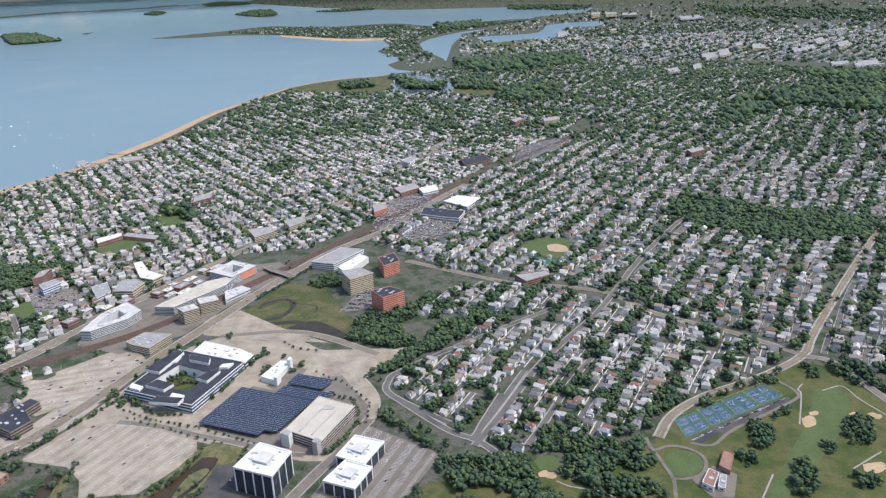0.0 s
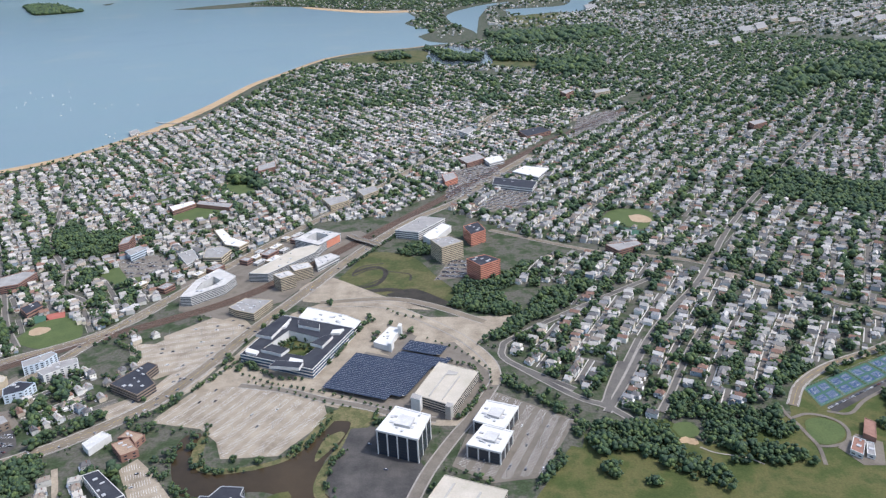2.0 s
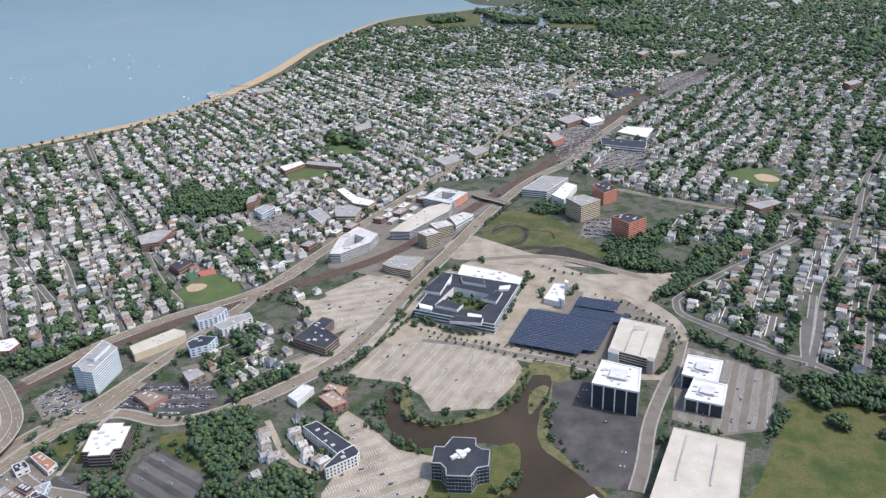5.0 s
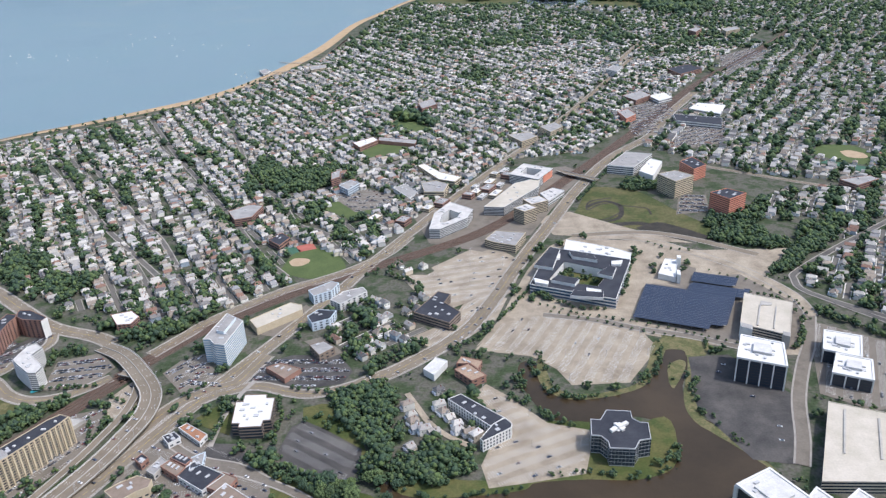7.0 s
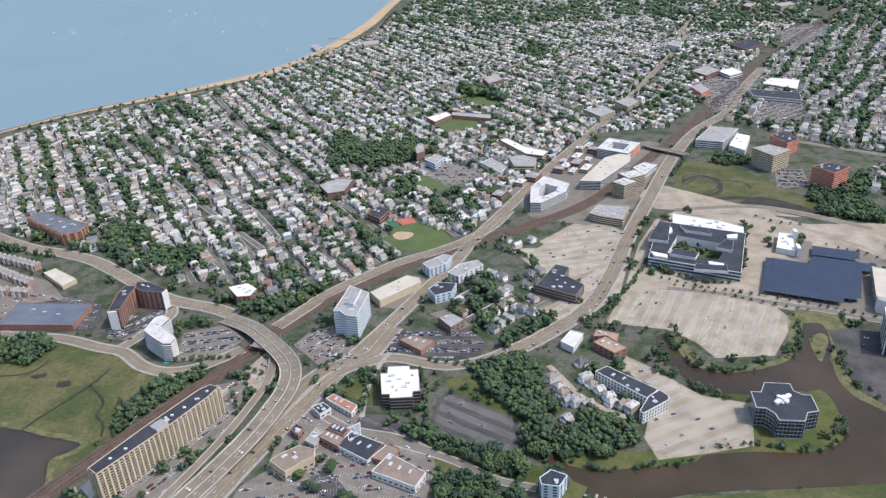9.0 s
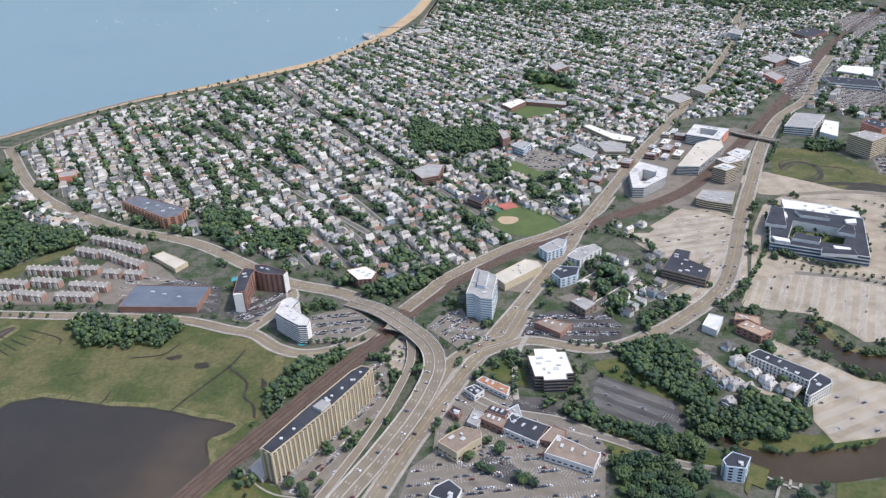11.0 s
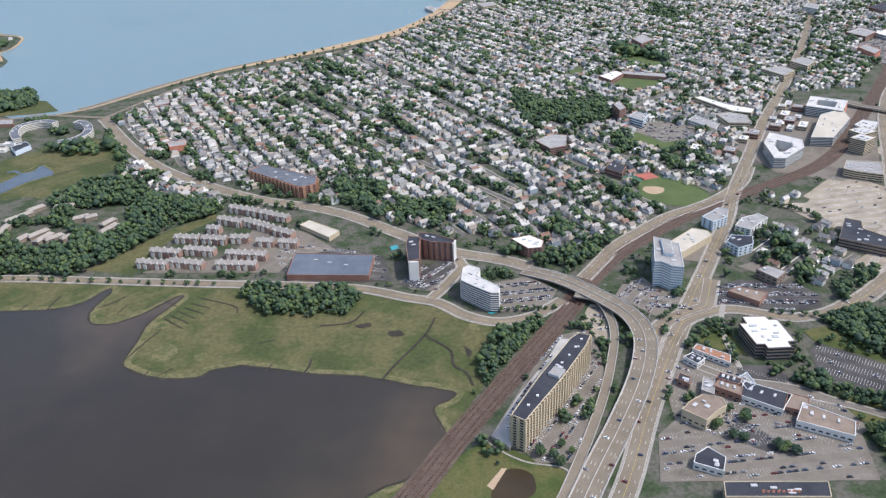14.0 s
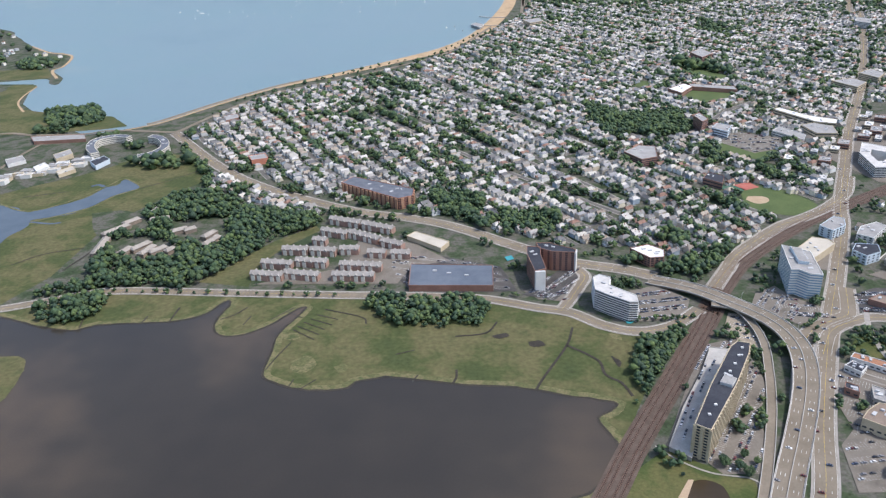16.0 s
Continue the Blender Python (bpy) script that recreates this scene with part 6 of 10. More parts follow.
for k, (x, y) in enumerate([(-268.3, 679.1), (-267.2, 663.8), (-256.7, 670.4), (-245.4, 681.9), (-254.7, 688.8), (-274.6, 653.7), (-262.2, 653.0), (-249.8, 656.8), (-237.5, 705.7), (-240.0, 722.8), (-249.5, 712.0), (-329.2, 596.8), (-345.7, 559.0), (-309.9, 625.7), (-298.2, 637.0), (-327.1, 623.5), (-354.3, 605.7)]):
    c, v = np.array([x, y]), np.array([math.cos(1.1), math.sin(1.1)])
    n = np.array([-v[1], v[0]])
    L, w = 4 + (k * 37 % 5), 2.6 + (k * 13 % 3)
    pts = [tuple(c + v * i * L + n * j * w) for i, j in ((-1, -1), (1, -1), (1, 1), (-1, 1))]
    block("shop_building", "low flat-roofed shop with a pale roof", "shop", pts, 2.6 + (k * 7 % 3), (M_PALEPANEL, M_TAN, M_BRICK)[k % 3], (M_PROOF, M_WROOF, M_GROOF)[k % 3], 2, "bands", units=4, band=0.35, group="shops by the station")
# school
block("school_building", "long school building with a white curved roof", "school", [(-326.0, 730.7), (-318.6, 735.4), (-302.0, 707.6), (-281.6, 692.6), (-287.7, 680.2), (-303.0, 687.9)], 7, M_TAN, M_WROOF, 3, units=4, band=0.35)
block("school_building", "tan brick school with ribbon windows", "school", [(-319.1, 679.3), (-305.8, 684.6), (-293.3, 674.1), (-297.1, 653.2), (-314.7, 654.5)], 7, M_TAN, M_GROOF, 3, "bands", units=4, band=0.35)
block("school_building", "low school wing with roof panels", "school", [(-345.4, 674.8), (-334.8, 686.6), (-320.7, 660.7), (-327.6, 646.5)], 4, M_WHITE, M_GROOF, 2, units=2, band=0.3)
block("school_building", "brick school with a white gymnasium roof", "school", [(-405.5, 824.0), (-384.5, 844.1), (-377.6, 832.1), (-395.1, 805.8)], 5, M_BRICK, M_WROOF, 2, units=2, band=0.3)
block("school_building", "low brick wing of the school", "school", [(-378.2, 846.9), (-333.6, 830.9), (-335.0, 815.7), (-377.7, 833.3)], 4, M_BRICK, M_GROOF, 1, "none")
block("apartment_block", "blue-grey apartment block by the school", "apartment block", [(-397.2, 679.5), (-388.4, 693.2), (-378.3, 684.3), (-386.8, 666.3)], 6.5, M_PALEBLUE, M_GROOF, 3, "punched", units=2)
# brick towers with white ends
def brick_slab(pts, h, floors, label):
    return block("apartment_block", label, "apartment block", pts, h, M_BRICK, M_BROOF, floors, "punched", units=2, bay=3.0, size=(1.5, 0.75))
brick_slab([(-572.8, 395.8), (-566.0, 398.4), (-568.1, 418.3), (-567.4, 427.2), (-575.8, 429.0), (-576.4, 418.5)], 13, 9, "red brick apartment slab with a white end wall")
brick_slab([(-568.3, 425.8), (-561.0, 421.0), (-546.9, 419.1), (-546.3, 423.5), (-562.3, 433.2), (-570.0, 433.5)], 13, 9, "red brick apartment slab with a dark roof")
for pts in ([(-572.8, 395.8), (-567.3, 396.3), (-566.5, 395.0), (-572.2, 394.4)], [(-547.5, 418.7), (-546.0, 423.5), (-545.3, 422.8), (-546.7, 417.6)]):
    block("end_wall", "tall white end wall of a brick apartment slab", "end wall", pts, 13.2, M_WHITE, M_WHITE, 0, "none", units=0, parapet=False)
# curved white balcony block
bal_pts = [(-540.8, 373.9), (-540.1, 388.6), (-536.2, 391.4), (-530.5, 387.6), (-532.7, 379.2), (-519.4, 366.6), (-519.6, 359.8), (-524.1, 359.8), (-535.0, 368.5)]
bal = block("apartment_block", "curved white apartment block with stacked balconies", "apartment block", bal_pts, 12.5, M_PALEPANEL, M_PROOF, 9, "bands", units=5, band=0.5)
p = ccw(bal_pts)
for f in range(1, 9):
    bm = bmesh.new()
    collar(bm, p, f * 12.5 / 9 - 0.1, f * 12.5 / 9 + 0.35, 0.5, 0.6)
    part("balcony", bm, M_WHITE, bal)
sheet("pool", ragged([(-524.9, 362.3), (-521.5, 364.6), (-520.3, 361.0), (-523.3, 357.6), (-525.5, 358.8)], 0.1), 0.4, M_POOL, "small turquoise swimming pool beside the apartments", "pool")
sheet("pool", [(-589.5, 439.7), (-585.1, 442.0), (-583.4, 437.1), (-587.8, 434.1)], 0.4, M_POOL, "small turquoise swimming pool", "pool")
# sports hall
rink = block("sports_hall", "wide low hall with a dark blue-grey flat roof and brick base", "sports hall", [(-648.5, 424.5), (-597.2, 421.2), (-597.1, 395.3), (-647.4, 396.7)], 4, M_BRICK, ground_mat("slate_roof", [(0.10, 0.12, 0.15), (0.14, 0.16, 0.19)], 10, 1.0, 0.7, vary=0.1), 1, "none", units=3)
block("office_building", "red brick office building with white roof plant", "office building", [(-510.9, 436.8), (-498.6, 441.8), (-490.3, 433.8), (-492.1, 424.2), (-500.7, 423.0)], 6.5, M_BRICK, M_WROOF, 4, "punched", units=4, bay=2.4)
M_ORANGEBROWN = ground_mat("orange_brown_brick", [(0.34, 0.19, 0.12), (0.42, 0.25, 0.165)], 5, 0.4, 0.85, vary=0.12)
M_SLATE = ground_mat("blue_grey_slate", [(0.10, 0.11, 0.13), (0.16, 0.17, 0.19)], 5, 0.5, 0.8, vary=0.15)
LONG_BLOCK = [(-714.7, 556.3), (-706.8, 569.2), (-656.1, 540.1), (-655.8, 526.4), (-665.8, 521.0)]
lb = block("apartment_block", "long brick apartment block with bays of balconies", "apartment block", LONG_BLOCK, 8.8, ground_mat("brown_brick", [(0.30, 0.14, 0.10), (0.38, 0.19, 0.13)], 5, 0.4, vary=0.1), M_SLATE, 6, "punched", units=6, bay=3.0, size=(1.6, 0.9))
ring = ccw(LONG_BLOCK)
for a, b in zip(ring, ring[1:] + ring[:1]):
    a, b = np.array(a), np.array(b)
    n = max(1, int(np.linalg.norm(b - a) / 4.2))
    for k in range(n):
        bm = bmesh.new()
        box_bm(bm, -1.15, 1.15, -0.9, 0.1, 0, 8.6)
        ob = part("brick_bay", bm, M_ORANGEBROWN, lb, "projecting orange-brown brick bay")
        ob.location, ob.rotation_euler = (*(a + (b - a) * (k + 0.5) / n), 0), (0, 0, math.atan2(*(b - a)[::-1]))
block("apartment_block", "orange brick seven-storey apartment tower", "apartment tower", [(-71.9, 610.1), (-56.0, 618.4), (-43.3, 606.5), (-60.6, 593.4)], 16, M_ORANGE, M_BROOF, 9, "bands", units=5, band=0.28)
block("apartment_block", "tan and brown tall apartment tower", "apartment tower", [(-104.4, 660.4), (-87.1, 668.3), (-74.3, 653.2), (-93.6, 638.5)], 16, M_TAN, M_GROOF, 9, "bands", units=5, band=0.3)
block("apartment_block", "orange brick mid-rise block of flats", "apartment tower", [(-73.9, 705.4), (-59.0, 717.9), (-52.3, 693.2), (-66.7, 681.4)], 12, M_ORANGE, M_BROOF, 7, "bands", units=4, band=0.28)
block("apartment_block", "white apartment block by the railway", "apartment block", [(-140.8, 711.7), (-116.3, 752.6), (-91.9, 742.7), (-117.7, 702.8)], 8, M_WHITE, M_GROOF, 4, "punched", units=3)
block("shop_building", "white-roofed warehouse by the towers", "warehouse", [(-113.1, 698.3), (-95.0, 734.6), (-85.6, 724.8), (-103.1, 682.8)], 6, M_WHITE, M_WROOF, 2, "none", units=2)
block("warehouse", "tan flat-roofed warehouse beside the railway", "warehouse", [(-415.1, 429.2), (-393.4, 451.7), (-384.7, 448.2), (-383.1, 441.8), (-407.5, 418.0)], 5, M_TAN, M_TROOF, 1, "none", units=4)
block("apartment_block", "pale blue four-storey apartment block", "apartment block", [(-383.7, 465.9), (-370.0, 479.2), (-364.0, 476.3), (-367.4, 465.3), (-378.5, 457.4)], 6.5, M_PALEBLUE, M_GROOF, 4, "punched", units=2)
block("apartment_block", "white and grey apartment block", "apartment block", [(-366.1, 452.0), (-358.8, 463.3), (-346.2, 469.5), (-342.3, 462.6), (-351.7, 453.1), (-358.3, 445.4)], 6.5, M_WHITE, M_GROOF, 4, "punched", units=3)
block("apartment_block", "grey-blue three-storey apartment block", "apartment block", [(-377.5, 430.7), (-371.8, 439.6), (-359.5, 437.6), (-362.1, 427.2), (-372.6, 421.7)], 6, M_PALEBLUE, M_BROOF, 3, "punched", units=2)
block("restaurant", "low brown-roofed building in a busy car park", "restaurant", [(-391.2, 375.7), (-383.6, 380.4), (-370.0, 374.0), (-377.4, 363.7)], 3.2, M_BRICK, M_BROWN, 1, "none", units=3)
block("house_row", "brown two-storey block by the car park", "apartment block", [(-369.5, 397.1), (-361.1, 401.5), (-353.4, 394.1), (-361.2, 385.4)], 5, M_BROWN, M_GROOF, 2, "punched", units=1)
block("industrial_shed", "white metal industrial shed with a pale roof", "shed", [(-298.2, 370.5), (-291.5, 382.3), (-284.6, 378.5), (-291.7, 364.0)], 4.0, M_WHITE, M_PALEROOF, 1, "none", units=0)
M_TANROOF = ground_mat("brown_gravel_roof", [(0.30, 0.21, 0.15), (0.38, 0.28, 0.20)], 6, 0.7)
block("office_building", "red brick flat-roofed building with a tan roof", "building", [(-280.3, 368.8), (-272.4, 374.5), (-262.2, 362.7), (-270.2, 357.3)], 4.5, M_BRICK, M_TANROOF, 2, "punched", units=3)
block("office_building", "low tan-roofed wing of the brick building", "building", [(-279.4, 375.4), (-276.5, 383.2), (-264.4, 378.1), (-266.8, 369.3), (-271.7, 375.8)], 4.0, M_BRICK, M_TANROOF, 2, "punched", units=2)
block("mill_building", "long dark-roofed white mill with tall windows", "mill", [(-283.0, 338.4), (-276.2, 342.9), (-253.6, 321.8), (-260.7, 314.9)], 6, M_WHITE, M_BROOF, 3, "punched", units=4, bay=2.0, size=(0.9, 1.1))
block("mill_building", "end pavilion of the white mill with tall windows", "mill", [(-266.0, 304.7), (-259.3, 316.5), (-253.2, 321.3), (-249.7, 316.4), (-250.4, 313.0), (-264.7, 302.6)], 6.3, M_WHITE, M_BROOF, 3, "punched", units=2, bay=1.9, size=(0.9, 1.1))
block("apartment_block", "white and grey riverside apartment block", "apartment block", [(-317.5, 256.9), (-312.2, 261.8), (-305.4, 258.3), (-309.4, 251.4), (-317.0, 252.8)], 8, M_PALEBLUE, M_BROOF, 5, "punched", units=2)
# shops by the highway
M_RUST = ground_mat("rust_roof", [(0.30, 0.15, 0.09), (0.38, 0.20, 0.12)], 4, 0.5, 0.85, vary=0.15)
for pts, h, wall, roof, lab in (
    ([(-412.1, 283.6), (-406.1, 293.4), (-387.8, 283.5), (-395.4, 272.6)], 3.5, M_WHITE, M_BROOF, "black-roofed white commercial building"),
    ([(-392.4, 265.2), (-385.5, 277.2), (-367.7, 264.5), (-371.8, 255.3)], 4, M_WHITE, M_BROWN, "brown-roofed white warehouse by the highway"),
    ([(-394.2, 274.9), (-389.0, 285.1), (-381.1, 281.1), (-384.8, 271.1)], 3.5, M_BRICK, M_BROWN, "brown flat-roofed brick shop"),
    ([(-421.4, 289.3), (-417.9, 293.9), (-408.6, 288.4), (-410.8, 282.0)], 4, M_BRICK, M_BROWN, "brick shop with a brown roof"),
    ([(-418.7, 295.2), (-416.1, 299.4), (-407.3, 294.2), (-409.4, 290.1)], 4, M_BRICK, M_BROOF, "brick shop with a black roof"),
    ([(-440.2, 270.1), (-435.7, 275.4), (-428.8, 280.5), (-420.6, 277.7), (-420.2, 272.7), (-425.0, 269.3), (-431.3, 262.7)], 6, M_TAN, M_BROWN, "tan apartment house with a flat brown roof"),
    ([(-440.0, 244.7), (-434.2, 248.9), (-428.3, 242.9), (-431.2, 234.8), (-442.1, 239.7)], 3.5, M_WHITE, M_BROOF, "black-roofed diner in the car park"),
    ([(-429.6, 313.0), (-424.5, 316.6), (-419.5, 311.9), (-424.3, 307.0)], 3.4, M_WHITE, M_BROOF, "small white shop with a black roof"),
    ([(-423.7, 320.4), (-420.5, 324.2), (-406.5, 314.6), (-408.4, 308.2)], 3, M_WHITE, M_RUST, "long white shop with a rust-brown roof"),
    ([(-436.7, 295.3), (-434.8, 299.6), (-430.1, 296.1), (-431.8, 291.0)], 3.5, M_BRICK, M_BROOF, "small brick house with a black roof"),
    ([(-427.6, 286.9), (-424.1, 296.9), (-419.5, 293.5), (-422.5, 283.6)], 3.5, M_CONC, M_GROOF, "grey concrete workshop by the highway"),
    ([(-408.7, 296.3), (-402.9, 300.7), (-401.3, 291.3), (-406.5, 287.1)], 3.2, M_PALEBLUE, M_GROOF, "pale blue-grey house by the lane")):
    block("shop_building", lab, "shop", pts, h, wall, roof, 1, "punched", units=3, bay=2.6)
depot = block("store_building", "long dark-roofed tan store by the car park", "store", [(-433.5, 227.6), (-393.4, 228.1), (-395.2, 220.1), (-435.0, 219.6)], 5, M_TAN, M_BROOF, 2, "bands", units=4, band=0.3)
for k, u in enumerate(np.linspace(0.36, 0.70, 8)):
    a, b = [np.array(q) for q in [(-434.3, 222.0), (-394.7, 222.5)]]
    bm = bmesh.new()
    box_bm(bm, -0.55, 0.55, -0.1, 0.1, 0, 1.1 if k % 3 else 1.3)
    ob = part("sign_bar", bm, M_ORANGE, depot, "red bar of a rooftop sign")
    q = a + (b - a) * u
    ob.location, ob.rotation_euler = (q[0], q[1], 5.06), (0, 0, math.atan2(b[1] - a[1], b[0] - a[0]))
# far and middle blocks along the railway
for t_pts, h, wall, roof, lab in (
    ([(-10.0, 925.5), (7.9, 950.9), (37.0, 935.9), (19.3, 895.6)], 5, M_WHITE, M_WROOF, "white-roofed warehouse by the railway"),
    ([(-33.7, 902.2), (16.2, 878.4), (7.6, 848.4), (-37.4, 872.6)], 5, M_WHITE, M_BROOF, "long blue-black roofed store"),
    ([(-44.2, 996.5), (-20.4, 1008.7), (-16.2, 983.5), (-36.2, 968.4)], 5, M_WHITE, M_WROOF, "white-roofed store beside the railway"),
    ([(-77.6, 997.1), (-49.1, 1021.5), (-40.6, 995.0), (-65.2, 968.4)], 6, M_BRICK, M_GROOF, "brick commercial block near the railway"),
    ([(-97.5, 914.3), (-82.9, 925.7), (-78.1, 898.9), (-92.9, 880.6)], 7, M_ORANGE, M_GROOF, "orange brick block near the railway"),
    ([(-74.7, 1150.9), (-59.9, 1177.3), (-48.2, 1162.8), (-62.0, 1129.1)], 9, M_WHITE, M_GROOF, "pale office block among houses"),
    ([(14.7, 1153.6), (53.0, 1180.3), (64.0, 1145.4), (25.4, 1112.6)], 6, M_BRICK, M_BROOF, "dark-roofed brick store by the station"),
    ([(117, 1442), (138, 1469), (143, 1449), (124, 1415)], 14, M_BRICK, M_GROOF, "brick apartment tower among low houses"),
    ([(179, 1453), (212, 1472), (211, 1446), (179, 1421)], 12, M_TAN, M_GROOF, "pale apartment tower among low houses"),
    ([(56.2, 660.2), (86.6, 668.1), (89.7, 658.8), (64.8, 643.4)], 6, M_BRICK, M_GROOF, "red brick school building"),
    ([(-232.9, 830.5), (-207.8, 838.8), (-200.5, 820.4), (-218.2, 801.3)], 7, M_TAN, M_GROOF, "tan brick church hall with flat roof"),
    ([(-195.4, 852.3), (-176.2, 868.9), (-169.3, 849.3), (-185.0, 828.5)], 9, M_TAN, M_GROOF, "tan stone church among houses"),
    ([(-343.3, 989.8), (-324.7, 1012.2), (-317.9, 980.3), (-336.1, 959.2)], 7, M_BRICK, M_GROOF, "brick school in the neighbourhood"),
    ([(362.1, 1153.6), (390.0, 1170.2), (389.0, 1148.8), (362.2, 1128.6)], 8, M_BRICK, M_GROOF, "brick school building among houses"),
    ([(-541, 1258), (-515, 1272), (-510, 1243), (-532, 1229)], 8, M_TAN, M_GROOF, "tan apartment block near the beach"),
    ([(-485.5, 618.8), (-470.7, 634.3), (-457.4, 630.6), (-460.6, 603.9), (-474.2, 598.4)], 7, M_BRICK, M_GROOF, "brick church hall among houses"),
    ([(-435.0, 558.7), (-427.5, 572.2), (-418.1, 562.3), (-423.5, 546.9)], 5, M_BRICK, M_BROOF, "brick hall with a dark roof"),
    ([(-408.1, 703.5), (-400.6, 713.1), (-397.9, 691.1), (-404.9, 683.6)], 11, M_BRICK, M_GROOF, "brick tower block among houses")):
    block("town_building", lab, "building", t_pts, h, wall, roof, max(1, int(h / 1.7)), "bands", units=2, band=0.35)
# crescents of apartments by the marsh
M_CREAM = ground_mat("cream_render", [(0.62, 0.58, 0.50), (0.70, 0.66, 0.58)], 5, 0.6, 0.8, vary=0.08)
for arc in ([(-959.8, 651.6), (-972.8, 669.8), (-977.6, 689.3), (-970.8, 699.3), (-960.3, 703.2), (-947.6, 698.6)], [(-915.2, 641.1), (-904.4, 647.5), (-899.7, 663.1), (-904.8, 680.1), (-916.5, 694.9), (-926.6, 699.2)]):
    line = spline(arc, 5)
    nn = normals(line)
    outer = [tuple(a + b * 3.7) for a, b in zip(line[:, :2], nn)] + [tuple(a - b * 3.7) for a, b in zip(line[:, :2][::-1], nn[::-1])]
    block("apartment_block", "curved cream apartment crescent with a slate roof", "apartment block", outer, 6.5, M_CREAM, M_SLATE, 4, "bands", units=6, band=0.30)
# terraces of town houses
M_ROSE = ground_mat("rose_brick", [(0.30, 0.19, 0.15), (0.38, 0.25, 0.20)], 5, 0.4, 0.85, vary=0.1)
M_SHINGLE = ground_mat("grey_shingle", [(0.27, 0.25, 0.225), (0.36, 0.335, 0.305)], 4, 0.4, 0.9, vary=0.15)
def terrace(a, b, label="brick and white terrace of town houses with gabled roofs"):
    a, b = np.array(a), np.array(b)
    L = np.linalg.norm(b - a)
    n = max(2, int(L / 4.2))
    thing = tagged(new("terrace"), label, "terrace", "town house terraces")
    ang = math.atan2(b[1] - a[1], b[0] - a[0])
    for k in range(n):
        q = a + (b - a) * (k + 0.5) / n
        wv, wf, rv, rf = gable_arrays(5.6, L / n, 4.2, 1.7, 0, 0.12)
        unit = part("wall", bm_from(wv, wf), M_ROSE, thing)
        unit.location, unit.rotation_euler = (q[0], q[1], 0), (0, 0, ang - math.pi / 2)
        rf_ob = part("roof", bm_from(rv, rf), M_SHINGLE, unit)
        wv, wf, rv, rf = gable_arrays(2.3, 2.2, 3.9, 1.3, 0, 0.15)
        for side in (-1, 1):
            bay = part("gable", bm_from(wv, wf), M_CREAM if (k + side) % 3 else M_ROSE, unit, "projecting front gable")
            bay.location, bay.rotation_euler = (side * 2.2, 0, 0), (0, 0, math.pi / 2)
            bm = bm_from(rv, rf)
            bmesh.ops.rotate(bm, cent=(0, 0, 0), matrix=Matrix.Rotation(math.pi / 2, 3, "Z"), verts=bm.verts)
            bmesh.ops.translate(bm, vec=(side * 2.2, 0, 0), verts=bm.verts)
            part("gable_roof", bm, M_SHINGLE, unit)
    keep_line_clear(np.array([a, b]), 3.0)
for seg in ([(-715.7, 480.2), (-696.5, 473.2)], [(-695.7, 476.3), (-672.8, 463.2)], [(-713.3, 499.6), (-689.8, 490.6)], [(-688.4, 489.9), (-665.5, 479.4)], [(-736.6, 451.1), (-718.9, 449.3)], [(-717.4, 449.3), (-699.9, 446.9)], [(-745.7, 432.1), (-725.0, 428.8)], [(-723.7, 434.0), (-702.7, 430.7)], [(-748.4, 416.6), (-727.5, 413.5)], [(-727.3, 417.5), (-704.6, 412.8)], [(-694.1, 427.8), (-666.8, 424.3)], [(-696.4, 413.6), (-670.0, 411.8)], [(-697.8, 449.7), (-685.0, 449.2)], [(-678.5, 444.5), (-666.6, 443.0)], [(-663.3, 442.8), (-650.2, 441.3)], [(-671.3, 461.4), (-656.4, 453.8)], [(-718.8, 465.0), (-709.2, 462.9)]):
    terrace(*seg)
block("clubhouse", "pale gabled meeting hall with a broad roof", "hall", [(-655.1, 468.4), (-649.9, 475.4), (-625.8, 458.4), (-631.0, 448.3)], 3.0, M_TAN, M_TROOF, 1, "none", units=0)
for pts in ([(-904.2, 525.1), (-879.3, 529.6), (-854.7, 512.9), (-837.7, 492.4), (-854.3, 483.4), (-880.3, 484.1)], [(-868.3, 474.5), (-848.4, 480.4), (-819.4, 468.6), (-806.5, 442.6), (-830.3, 439.1), (-850.6, 443.6)], [(-839.8, 505.3), (-819.9, 504.7), (-804.5, 514.3), (-791.3, 503.7), (-781.3, 465.8), (-802.8, 468.2), (-824.0, 477.8)]):
    sheet("clearing", ragged(pts, 0.8), 0.09, M_LAND, "worn grass clearing between the trees", "clearing", clear=(True, False))
    keep_clear(pts, True, False, True)
M_DRAB = ground_mat("weathered_tan_shingle", [(0.27, 0.24, 0.205), (0.37, 0.335, 0.29)], 4, 0.5, 0.9, vary=0.15)
M_SIDING = ground_mat("brown_siding", [(0.22, 0.175, 0.135), (0.30, 0.245, 0.195)], 3, 0.4, 0.85, vary=0.12)
